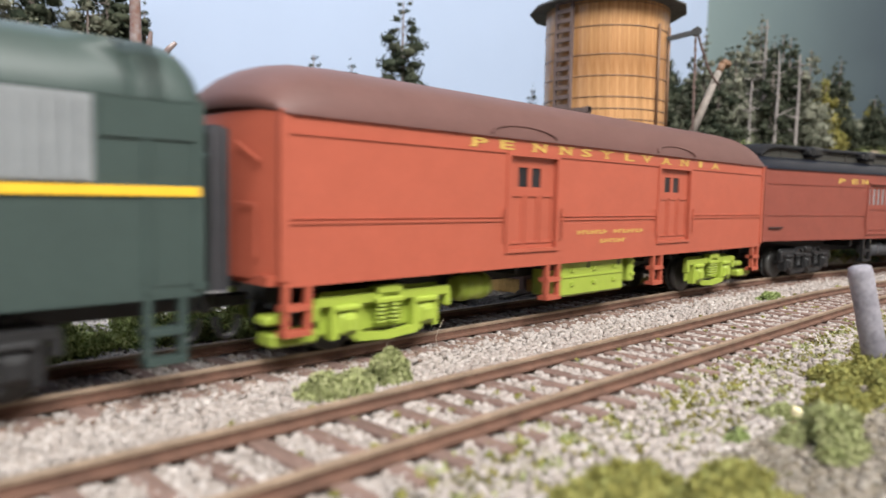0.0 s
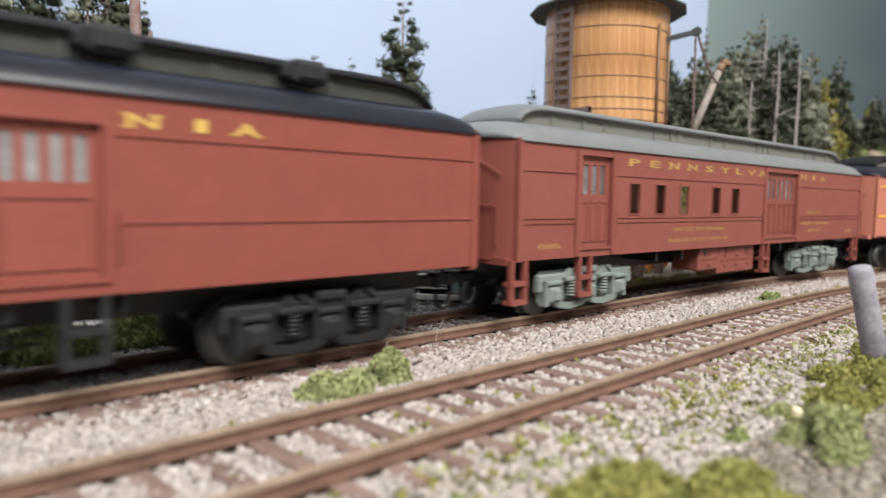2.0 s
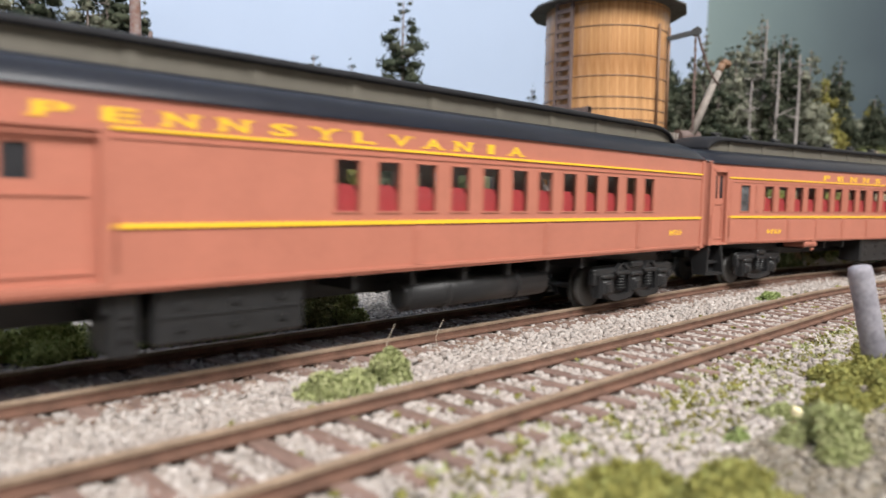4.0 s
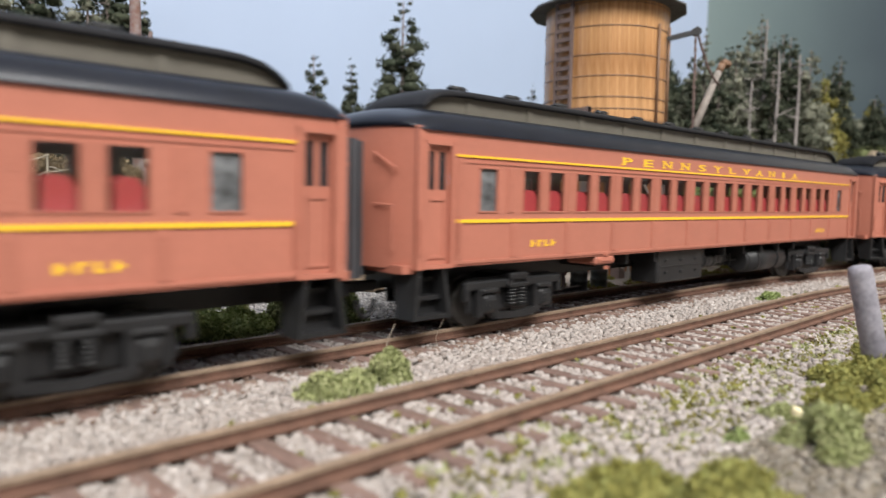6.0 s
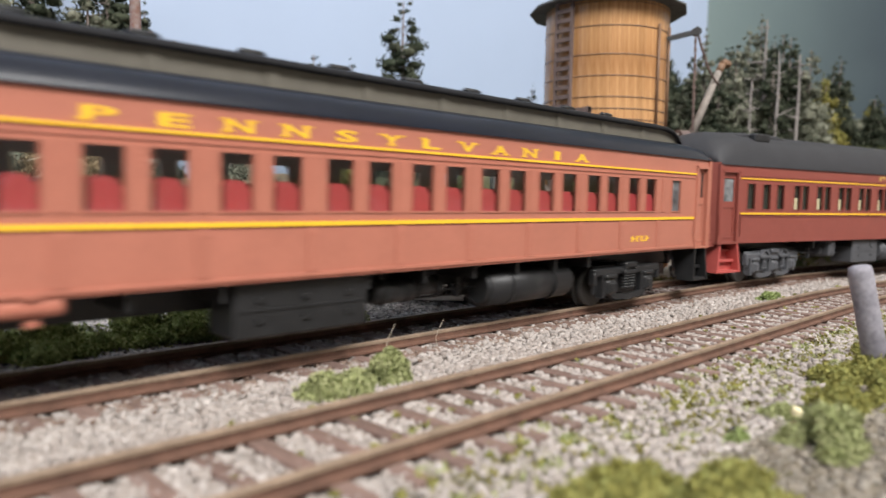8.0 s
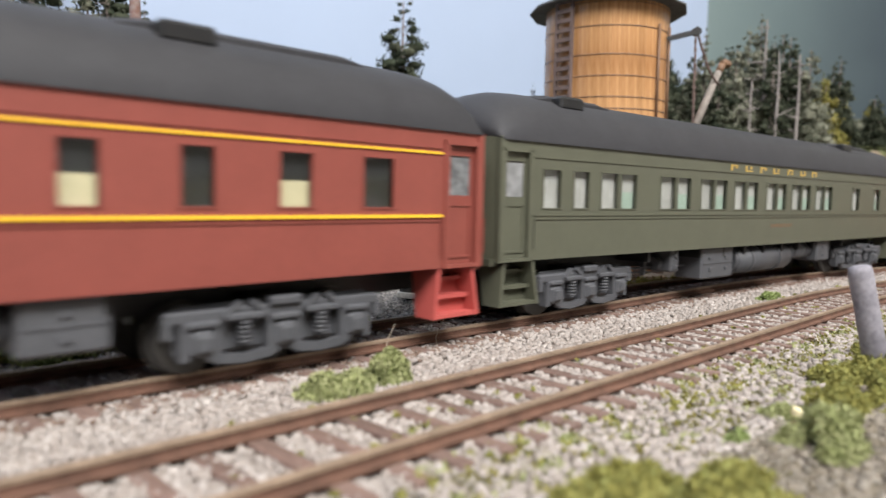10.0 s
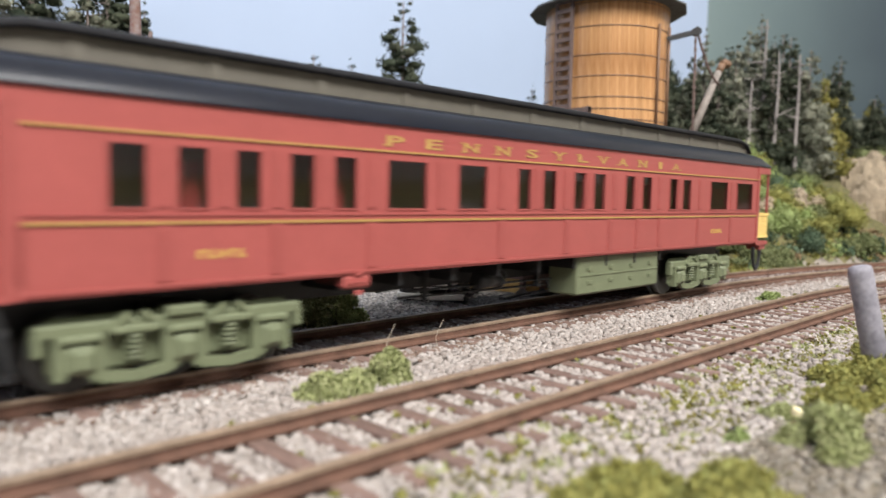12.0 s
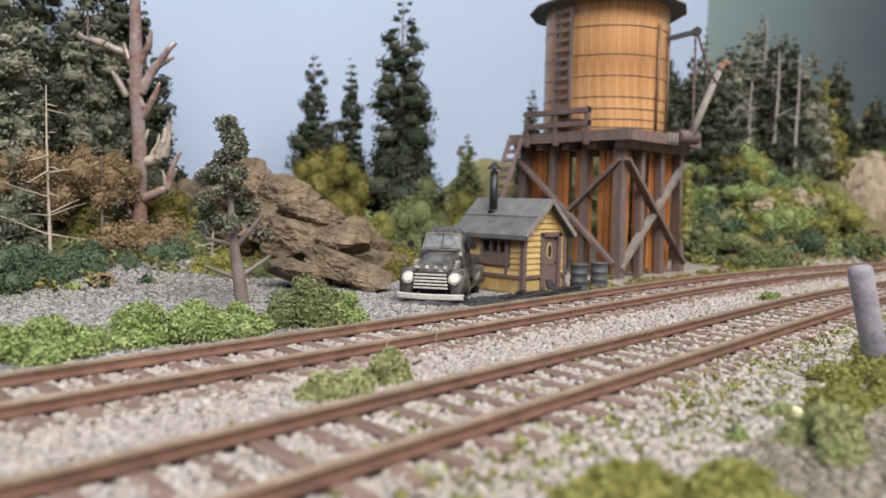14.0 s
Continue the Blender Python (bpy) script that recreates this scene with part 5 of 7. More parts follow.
def stones(rng, xy, z, size, squash=0.75):
    """Angular chips: deformed boxes, 12 triangles each."""
    n = len(xy)
    c = np.array([(-1, -1, -1), (1, -1, -1), (1, 1, -1), (-1, 1, -1), (-1, -1, 1), (1, -1, 1), (1, 1, 1), (-1, 1, 1)], dtype=float) * 0.5
    v = c[None] * (1 + rng.uniform(-0.38, 0.38, (n, 8, 3)))
    s = size * rng.uniform(0.5, 1.35, n)
    v *= s[:, None, None] * np.stack([np.ones(n), rng.uniform(0.6, 1, n), np.full(n, squash)], axis=1)[:, None, :]
    a = rng.uniform(0, 6.28, n)
    tilt = rng.uniform(-0.7, 0.7, n)
    ca, sa, ct, st = np.cos(a)[:, None], np.sin(a)[:, None], np.cos(tilt)[:, None], np.sin(tilt)[:, None]
    x, y, q = v[..., 0], v[..., 1], v[..., 2]
    y, q = y * ct - q * st, y * st + q * ct
    x, y = x * ca - y * sa, x * sa + y * ca
    out = np.stack([x + xy[:, 0:1], y + xy[:, 1:2], q + z[:, None]], axis=2).reshape(-1, 3)
    f = np.array([(0, 3, 2, 1), (4, 5, 6, 7), (0, 1, 5, 4), (1, 2, 6, 5), (2, 3, 7, 6), (3, 0, 4, 7)])
    return out, (np.arange(n)[:, None, None] * 8 + f[None]).reshape(-1, 4)


def scatter(name, rng, pts, lift, size, m, label, category):
    z = np.array([height(x, y) for x, y in pts]) + lift
    v, f = stones(rng, np.asarray(pts), z, size)
    return tagged(raw(name, v, f, M[m]), label, category, kind="stuff")


def build_ballast():
    rng = np.random.default_rng(11)
    # along the two tracks; s runs with the line, e across it
    def lay(n, s0, s1, e0, e1, power=1.0):
        s = s0 + (s1 - s0) * rng.random(n) ** power
        e = e0 + (e1 - e0) * rng.random(n)
        return np.array([track(a, b)[:2] for a, b in zip(s, e)]), s, e

    pts, s, e = lay(88000, 5, 430, -78, 24, 1.3)
    keep = (np.abs(np.abs(e) - 8.65) > 1.0) & (np.abs(np.abs(e - NEAR) - 8.65) > 1.0) & ~((e > -3) & (rng.random(len(e)) < 0.25)) & ~((e < -60) & (rng.random(len(e)) < 0.35))
    pts, s, e = pts[keep], s[keep], e[keep]
    z = np.array([height(x, y) for x, y in pts]) + 0.2 + rng.uniform(0, 0.5, len(pts))
    # shoulders are heaped between the tracks, cribs are filled to the tie tops
    z += np.where((e > -34) & (e < -13), 0.9 * np.sin((e + 34) / 21 * math.pi), 0)
    crib = (np.abs(e) < 14) | (np.abs(e - NEAR) < 14)
    z = np.where(crib, -3.0 + rng.uniform(-0.25, 0.4, len(z)), z)
    v, f = stones(rng, pts, z, 0.88)
    tagged(raw("ballast", v, f, M["ballast"]), "pinkish grey crushed stone ballast along the tracks", "ballast", kind="stuff")
    # crib beds so that only the tops of the ties stand clear
    for off in (0.0, NEAR):
        bm = bmesh.new()
        loft(bm, [[(*track(q, off + 14)[:2], -4.4), (*track(q, off + 13)[:2], -3.0), (*track(q, off - 13)[:2], -3.0), (*track(q, off - 16)[:2], -4.4)] for q in np.arange(-40, 520, 8)], close=False)
        tagged(part("track_bed", bm, M["bed"]), "sandy ballast bed under the ties", "track bed", kind="structure")


def build_tower():
    cx, cy = 286.0, 70.0
    t = thing("water_tower", cx, cy, -4.4, 0, "amber stained wooden water tank on dark timber tower", "water tower")
    # the stand
    for x in (-25, -9, 8, 25):
        for y in (-25, -8, 9, 25):
            edge = abs(x) == 25 or abs(y) == 25
            if not edge:
                continue
            bm2 = bmesh.new()
            w = 4.2 if abs(x) == 25 and abs(y) == 25 else 3.2
            beam(bm2, (x * 1.06, y * 1.06, 0), (x, y, 56), w, w)
            part("leg", bm2, M["timber"], t)
    for x0, y0, x1, y1 in ((-23, -23, 23, -23), (-23, -23, -23, 23)):
        for i in range(15):
            a = i / 15
            if i % 4 == 3:
                continue
            bm2 = bmesh.new()
            px, py = x0 + (x1 - x0) * (a + 0.02), y0 + (y1 - y0) * (a + 0.02)
            qx, qy = x0 + (x1 - x0) * (a + 0.06), y0 + (y1 - y0) * (a + 0.06)
            box(bm2, min(px, qx) - 0.3, max(px, qx) + 0.3, min(py, qy) - 0.3, max(py, qy) + 0.3, 0.5 + (i % 3) * 0.8, 54)
            part("boarding", bm2, M["rust_board"], t, "rust brown vertical boarding")
    for a, b, m in (((-27, -27.6, 4), (26, -27.6, 50), "timber_grey"), ((-26, -28.6, 50), (27, -28.6, 4), "timber"), ((-27.6, -27, 50), (-27.6, 26, 4), "timber"), ((-28.4, -26, 6), (-28.4, 26, 50), "timber")):
        bm2 = bmesh.new()
        beam(bm2, a, b, 3.4, 1.6)
        part("brace", bm2, M[m], t)
    for y in (-27, -14, 0, 14, 27):
        bm2 = bmesh.new()
        box(bm2, -30, 30, y - 2, y + 2, 54.5, 58.5, 0.3)
        part("cross_beam", bm2, M["timber"], t)
    for x in np.arange(-30, 30.1, 4.3):
        bm2 = bmesh.new()
        box(bm2, x, x + 4.0, -32, 30, 58.7, 61.2, 0.25)
        part("deck_plank", bm2, M["timber"], t)
    bm2 = bmesh.new()
    box(bm2, -31, 31, -33.2, -31.6, 57.5, 62)
    box(bm2, -32.6, -31, -33, 30, 57.5, 62)
    part("deck_edge", bm2, M["timber"], t)
    # tank of single staves
    R, z0, z1 = 28.0, 61.5, 121.0
    N = 44
    first = None
    for i in range(N):
        if first is None:
            w = math.pi * R / N
            bm2 = bmesh.new()
            vs = [(-w, 0), (w, 0), (w - 0.03, -1.4 + 0.07), (0, -1.4), (-w + 0.03, -1.4 + 0.07)]
            loft(bm2, [[(x, y - R + 1.4, z) for x, y in vs + vs[:1]] for z in (z0, z1)], smooth=False)
            first = part("stave", bm2, M["stave"], t)
            ob = first
        else:
            ob = again("stave", first, t)
        ob.matrix_basis = at(0, 0, 0, 0, 0, i * 360 / N)
    bm2 = bmesh.new()
    turned(bm2, [(R - 1.5, z0 + 1), (R - 1.5, z1 - 0.5)], 44)
    part("tank_core", bm2, M["stave"], t)
    hoop = None
    for z in (64, 67.5, 72, 77, 86, 95, 107, 117):
        if hoop is None:
            bm2 = bmesh.new()
            turned(bm2, [(R + 0.0, -0.3), (R + 0.22, -0.2), (R + 0.22, 0.2), (R + 0.0, 0.3)], 48)
            hoop = part("hoop", bm2, M["hoop"], t)
            ob = hoop
        else:
            ob = again("hoop", hoop, t)
        ob.matrix_basis = at(0, 0, z)
    bm2 = bmesh.new()
    turned(bm2, [(R + 7.5, z1 - 3.0), (R + 7.6, z1 - 2.2), (R * 0.5, z1 + 8), (0.5, z1 + 14)], 14)
    part("tank_roof", bm2, M["shingle"], t, "dark grey conical roof")
    # ladder up the tank and down the stand
    a = math.radians(176)
    ux, uy = math.cos(a), math.sin(a)
    vx, vy = -uy, ux
    bx, by = ux * (R + 2.2), uy * (R + 2.2)
    for sgn in (-4.2, 4.2):
        bm2 = bmesh.new()
        beam(bm2, (bx + vx * sgn, by + vy * sgn, 62), (bx + vx * sgn, by + vy * sgn, z1 + 2), 1.3, 1.3)
        part("ladder_rail", bm2, M["timber"], t)
    rung = None
    for z in np.arange(65, z1, 4.1):
        if rung is None:
            bm2 = bmesh.new()
            beam(bm2, (bx - vx * 4.2, by - vy * 4.2, 0), (bx + vx * 4.2, by + vy * 4.2, 0), 1.5, 1.8)
            rung = part("ladder_rung", bm2, M["timber"], t)
            ob = rung
        else:
            ob = again("ladder_rung", rung, t)
        ob.matrix_basis = at(0, 0, z)
    bm2 = bmesh.new()
    box(bm2, -34, -31, -14, 20, 64, 66.2)
    box(bm2, -34, -31, -14, 20, 69.5, 71.7)
    part("rail_board", bm2, M["timber"], t)
    for y in (-13, 3, 19):
        part("rail_post", boxm(-33.6, -31.6, y - 1, y + 1, 56, 72), M["timber"], t)
    for dy in (-3.5, 3.5):
        bm2 = bmesh.new()
        beam(bm2, (-34.5, 24 + dy, 60), (-52, 24 + dy, 22), 1.4, 1.4)
        part("stair_rail", bm2, M["timber"], t)
    rung = None
    for k in range(9):
        q = k / 9
        bm2 = bmesh.new()
        beam(bm2, (-35 - 16.5 * q, 20.5, 58 - 36 * q), (-35 - 16.5 * q, 27.5, 58 - 36 * q), 1.3, 1.6)
        part("stair_tread", bm2, M["timber"], t)
    # pipe up the tank, pulley, chain, spout
    b = math.radians(-97)
    for off in (0.0, 0.33):
        bm2 = bmesh.new()
        tube(bm2, (math.cos(b + off) * (R + 1.0), math.sin(b + off) * (R + 1.0), 62), (math.cos(b + off) * (R + 1.0), math.sin(b + off) * (R + 1.0), 109), 0.6)
        part("pipe", bm2, M["hoop"], t)
    bm2 = bmesh.new()
    beam(bm2, (5, -28, 104), (12, -38, 107), 1.8, 2.0)
    tube(bm2, (11.4, -38.5, 107), (13, -37, 107), 2.0, n=12)
    part("pulley_arm", bm2, M["black"], t)

    def chain(p, q, sag):
        last = Vector(p)
        n = 26
        for i in range(1, n + 1):
            k = i / n
            c = Vector(p).lerp(Vector(q), k) - Vector((0, 0, sag * 4 * k * (1 - k)))
            bm3 = bmesh.new()
            tube(bm3, last, c, 0.42 if i % 2 else 0.62, n=5)
            part("chain_link", bm3, M["timber"], t)
            last = c

    chain((12, -38.5, 106), (29, -41, 86), 3.0)
    chain((11, -38, 105), (14, -37, 64), 0.5)
    bm2 = bmesh.new()
    tube(bm2, (15, -36, 62.5), (31, -40, 92), 1.9, 1.5, n=10)
    part("spout", bm2, M["timber_grey"], t, "weathered grey tapered spout")
    bm2 = bmesh.new()
    pts = [(31, -40, 92), (33, -40.5, 95.5), (35.5, -41, 96.8), (37.5, -41.5, 95.6)]
    for p, q in zip(pts, pts[1:]):
        tube(bm2, p, q, 1.6, 1.7, n=10)
    part("spout_mouth", bm2, M["hoop"], t)
    bm2 = bmesh.new()
    tube(bm2, (8, -33, 61.5), (20, -36, 61.5), 3.0, n=12)
    part("spout_hinge", bm2, M["timber"], t)
    for k in range(7):
        bm2 = bmesh.new()
        box(bm2, 0, 1.1, -34.6, -33.2, 58.6, 62.6)
        ob = part("bolt_block", bm2, M["timber_grey"], t)
        ob.matrix_basis = at(-2 + k * 3.4, 0, 0)


def build_shed():
    x0, x1, y0, y1, zw, zr = -11.5, 11.5, -14.5, 14.5, 22.2, 32.6
    t = thing("line_shack", 199.8, 51.5, -4.4, 0, "small ochre clapboard shack with grey board roof and chimney", "shed")
    # walls with openings
    bm = bmesh.new()
    pierced(bm, x0, x1, 0, zw, [(-1.2, 7.6, 0.8, 19.6)], y0, y0 + 1)
    loft(bm, [[(x0, y, zw), (x1, y, zw), (0, y, zr - 0.6), (x0, y, zw)] for y in (y0 + 0.01, y0 + 0.99)], smooth=False)
    loft(bm, [[(x0, y, zw), (x1, y, zw), (0, y, zr - 0.6), (x0, y, zw)] for y in (y1 - 0.99, y1 - 0.01)], smooth=False)
    box(bm, x0, x1, y1 - 1, y1, 0, zw)
    box(bm, x1 - 1, x1, y0 + 1, y1 - 1, 0, zw)
    vs = len(bm.verts)
    win = (-7.5, 3.5, 10.4, 17.6)
    for a, b, c, d in ((y0 + 1, win[0], 0, zw), (win[1], y1 - 1, 0, zw), (win[0], win[1], 0, win[2]), (win[0], win[1], win[3], zw)):
        box(bm, x0, x0 + 1, a, b, c, d)
    wall = part("wall", bm, M["shed_yellow"], t)
    # clapboards
    first = None
    for i in range(8):
        z = 6.2 + i * 2.0
        for a, b in (((y0, win[0] - 1.4), (win[1] + 1.4, y1)) if win[2] - 1.6 < z + 1 < win[3] + 1.6 else ((y0, y1),)):
            bm = bmesh.new()
            loft(bm, [[(x0 - 0.55, y, z), (x0, y, z), (x0, y, z + 1.95), (x0 - 0.1, y, z + 1.95), (x0 - 0.55, y, z)] for y in (a, b)], smooth=False)
            part("clapboard", bm, M["shed_yellow"], wall)
    for i in range(13):
        z = 6.2 + i * 2.0
        lim = x1 if z < zw else x1 * (zr - z - 1.2) / (zr - zw)
        for a, b in (((-lim, -2.6), (9.0, lim)) if z < 20 else ((-lim, lim),)):
            if b - a < 0.6:
                continue
            bm = bmesh.new()
            loft(bm, [[(x, y0 - 0.55, z), (x, y0, z), (x, y0, z + 1.95), (x, y0 - 0.1, z + 1.95), (x, y0 - 0.55, z)] for x in (a, b)], smooth=False)
            part("clapboard", bm, M["shed_yellow"], wall)
    for k in range(16):
        part("skirting_board", boxm(x0 - 0.35, x0, y0 + k * 1.8, y0 + k * 1.8 + 1.6, 0, 5.2), M["shed_yellow"], wall)
    for k in range(13):
        x = x0 + k * 1.8
        if not -3.4 < x < 8.6:
            part("skirting_board", boxm(x, x + 1.6, y0 - 0.35, y0, 0, 5.2), M["shed_yellow"], wall)
    for q in ((x0 - 0.9, x0 + 0.8, y0 - 0.9, y0 + 0.8, 0, zw), (x1 - 0.8, x1 + 0.5, y0 - 0.9, y0 + 0.8, 0, zw), (x0 - 1.0, x0, y0, y1, 5.0, 6.2), (x0, -2.8, y0 - 1.0, y0, 5.0, 6.2), (9.2, x1 + 1.2, y0 - 1.0, y0, 5.0, 6.2), (x0 - 0.9, x0, 7.2 - 15, 7.2 - 14, 5.2, 21)):
        part("corner_board", boxm(*q), M["shed_trim"], wall)
    # window
    bm = bmesh.new()
    for q in ((win[0] - 1.2, win[1] + 1.2, win[3], win[3] + 1.2), (win[0] - 1.2, win[1] + 1.2, win[2] - 1.2, win[2]), (win[0] - 1.2, win[0], win[2], win[3]), (win[1], win[1] + 1.2, win[2], win[3]), (-4.2, -3.4, win[2], win[3]), (-0.6, 0.2, win[2], win[3])):
        box(bm, x0 - 1.0, x0 + 0.6, q[0], q[1], q[2], q[3])
    box(bm, x0 - 0.7, x0 + 0.4, win[0], win[1], win[2], win[2] + 3.2)
    w = part("window", bm, M["shed_trim"], t, "brown window frame with dark panes")
    part("pane", boxm(x0 + 0.65, x0 + 0.8, win[0], win[1], win[2], win[3]), M["dark"], w)
    # door with an oval light
    bm = bmesh.new()
    box(bm, -1.0, 7.4, y0 + 0.3, y0 + 0.9, 0.8, 19.4)
    for q in ((-0.6, 0.4, 1.2, 19), (6.0, 7.0, 1.2, 19), (-0.6, 7, 18, 19), (-0.6, 7, 9.4, 10.2), (-0.6, 7, 1.2, 2.2)):
        box(bm, q[0], q[1], y0 + 0.05, y0 + 0.31, q[2], q[3])
    d = part("door", bm, M["shed_trim"], t, "mauve brown panelled door")
    bm = bmesh.new()
    loft(bm, [[(3.2 + 1.5 * math.cos(a), y, 14.2 + 2.9 * math.sin(a)) for a in np.linspace(0, math.tau, 17)] for y in (y0 - 0.1, y0 + 0.3)], smooth=False)
    part("oval_light", bm, M["shed_yellow"], d)
    bm = bmesh.new()
    loft(bm, [[(3.2 + 1.1 * math.cos(a), y, 14.2 + 2.4 * math.sin(a)) for a in np.linspace(0, math.tau, 17)] for y in (y0 - 0.16, y0 + 0.2)], smooth=False)
    part("pane", bm, M["dark"], d)
    bm = bmesh.new()
    for q in ((-2.6, -1.0, 0, 20.6), (7.4, 9.0, 0, 20.6), (-2.8, 9.2, 19.4, 21.0)):
        box(bm, q[0], q[1], y0 - 0.9, y0 + 0.2, q[2], q[3])
    part("door_frame", bm, M["shed_trim"], d)
    # roof boards in two slopes
    for s in (-1, 1):
        slope = math.hypot(x1 + 3, zr - zw + 2.6)
        for k in range(4):
            a, b = k / 4, (k + 1) / 4 + 0.02
            bm = bmesh.new()
            ring = []
            lift = 0.35 * (k % 2)
            for q in (a, b):
                xx, zz = s * (x1 + 3) * q, zr - (zr - zw + 2.6) * q
                ring.append((xx, zz))
            loft(bm, [[(ring[0][0], y, ring[0][1] + 0.2 + lift), (ring[1][0], y, ring[1][1] + 0.5 + lift), (ring[1][0], y, ring[1][1] - 0.7), (ring[0][0], y, ring[0][1] - 0.7), (ring[0][0], y, ring[0][1] + 0.2 + lift)] for y in (y0 - 3.2, y1 + 3)], smooth=False)
            part("roof_board", bm, M["shingle"], t)
        bm = bmesh.new()
        beam(bm, (0, y0 - 3.3, zr - 0.6), (s * (x1 + 2.8), y0 - 3.3, zw - 2.6), 0.6, 1.6)
        part("barge_board", bm, M["timber_grey"], t)
    bm = bmesh.new()
    tube(bm, (-5.5, 5, 26), (-5.5, 5, 42.5), 1.5, n=12)
    tube(bm, (-5.5, 5, 27.5), (-5.5, 5, 28.5), 2.0, n=12)
    turned(bm, [(2.9, 43.2), (2.7, 43.6), (0.2, 46.2)], 12, -5.5, 5)
    tube(bm, (-5.5, 5, 42.3), (-5.5, 5, 43.4), 0.7, n=6)
    part("chimney", bm, M["black"], t, "black capped stove pipe")


def build_pickup():
    t = thing("pickup_truck", 145.5, 37.8, -4.3, 213, "dusty dark navy vintage pickup truck with chrome grille", "truck")
    # local x forwards, y to its left, z up
    def hull(rings, name, m, label="", parent=t):
        bm = bmesh.new()
        loft(bm, rings)
        return part(name, bm, M[m], parent, label)

    def sec(x, w, z0, z1, k=0.35, n=9):
        """A rounded section at x."""
        r = []
        for i in range(n + 1):
            a = math.pi * i / n
            r.append((x, w * (abs(math.cos(a)) ** k) * (1 if math.cos(a) >= 0 else -1), z0 + (z1 - z0) * math.sin(a) ** k))
        return [(x, w, z0)] + r + [(x, -w, z0), (x, w, z0)]

    hood = hull([sec(0.2, 4.6, 6.2, 10.0, 0.5), sec(-0.8, 5.4, 6, 11.8, 0.55), sec(-2.6, 5.9, 6, 13.2, 0.6), sec(-5.5, 6.3, 6, 14.2, 0.62), sec(-9.5, 6.8, 6, 15.0, 0.6), sec(-14, 7.4, 6, 15.6, 0.5)], "hood", "truck_blue")
    cab = hull([sec(-13.6, 7.8, 4, 14.6, 0.3), sec(-14.6, 7.8, 4, 15.8, 0.3), sec(-17.4, 7.2, 4, 21.0, 0.42), sec(-18.4, 7.1, 4, 22.4, 0.46), sec(-20.5, 7.0, 4, 23.2, 0.5), sec(-23, 7.1, 4, 23.0, 0.48), sec(-25.4, 7.3, 4, 21.0, 0.4), sec(-26.2, 7.6, 4, 15, 0.3)], "cab", "truck_blue")
    bm = bmesh.new()
    for s in (-1, 1):
        vs = [(-14.7, s * 0.25, 16.1), (-14.9, s * 5.9, 16.1), (-17.2, s * 5.3, 20.2), (-17.1, s * 0.25, 20.4)]
        loft(bm, [[(x + d, y, z + d * 0.3) for x, y, z in vs + vs[:1]] for d in (-0.6, 0.5)], smooth=False)
    ws = part("windscreen", bm, M["pane_mid"], cab, "dusty split windscreen")
    bm = bmesh.new()
    edge = [(-14.0, -6.3, 15.9), (-16.7, -5.6, 20.7), (-16.6, 0, 21.0), (-16.7, 5.6, 20.7), (-14.0, 6.3, 15.9), (-13.8, 0, 15.8), (-14.0, -6.3, 15.9)]
    for a, b in zip(edge, edge[1:]):
        tube(bm, a, b, 0.2, n=6)
    part("windscreen_frame", bm, M["timber_grey"], ws)
    bm = bmesh.new()
    for s in (-1, 1):
        box(bm, -23.0, -18.2, s * 7.55 - 0.3, s * 7.55 + 0.3, 15.8, 19.6, 0.2)
    part("side_window", bm, M["dark"], cab)
    for s in (-1, 1):
        f = []
        for x, w, h in ((0.6, 1.0, 6.4), (-0.2, 2.2, 9.0), (-2, 2.9, 10.6), (-5, 3.1, 11.2), (-8.4, 2.9, 10.2), (-11.5, 2.3, 7.2), (-13.2, 1.6, 4.4)):
            ring = sec(x, w, 3.4, h, 0.5)
            f.append([(px, py + s * 7.6, pz) for px, py, pz in ring])
        hull(f, "fender", "truck_blue")
        f = []
        for x, w, h in ((-28.5, 0.8, 5), (-30, 1.8, 8), (-33, 2.2, 9.8), (-36, 2.0, 9), (-38.6, 1.2, 5.4)):
            f.append([(px, py + s * 8.6, pz) for px, py, pz in sec(x, w, 3.6, h, 0.5)])
        hull(f, "rear_fender", "truck_blue")
        bm = bmesh.new()
        tube(bm, (-0.6, s * 7.1, 8.2), (1.1, s * 7.1, 8.2), 1.9, 1.75, n=16)
        hl = part("headlight", bm, M["chrome"], t)
        bm = bmesh.new()
        tube(bm, (1.0, s * 7.1, 8.2), (1.5, s * 7.1, 8.2), 1.55, 1.0, n=16)
        part("lens", bm, M["lamp_white"], hl, "pale headlight lens")
        for x in (-6.0, -33.5):
            bm = bmesh.new()
            tube(bm, (x, s * 6.6, 3.6), (x, s * 8.9, 3.6), 3.6, n=18)
            wh = part("wheel", bm, M["rubber"], t)
            bm = bmesh.new()
            tube(bm, (x, s * 8.85, 3.6), (x, s * 9.2, 3.6), 1.9, 1.5, n=14)
            part("hub", bm, M["chrome"], wh)
        part("running_board", boxm(-28, -13, min(s * 7, s * 9.4), max(s * 7, s * 9.4), 3.4, 4.2), M["truck_blue"], t)
        bm = bmesh.new()
        tube(bm, (-15, s * 8.0, 16), (-14, s * 10.0, 17), 0.25, n=6)
        tube(bm, (-14.1, s * 10.2, 17.4), (-13.9, s * 10.2, 17.4), 1.2, n=10)
        part("mirror", bm, M["black"], t)
    # grille: frame and bars
    bm = bmesh.new()
    box(bm, -0.6, 0.6, -5.6, 5.6, 4.6, 10.2, 0.4)
    g = part("grille", bm, M["black"], t)
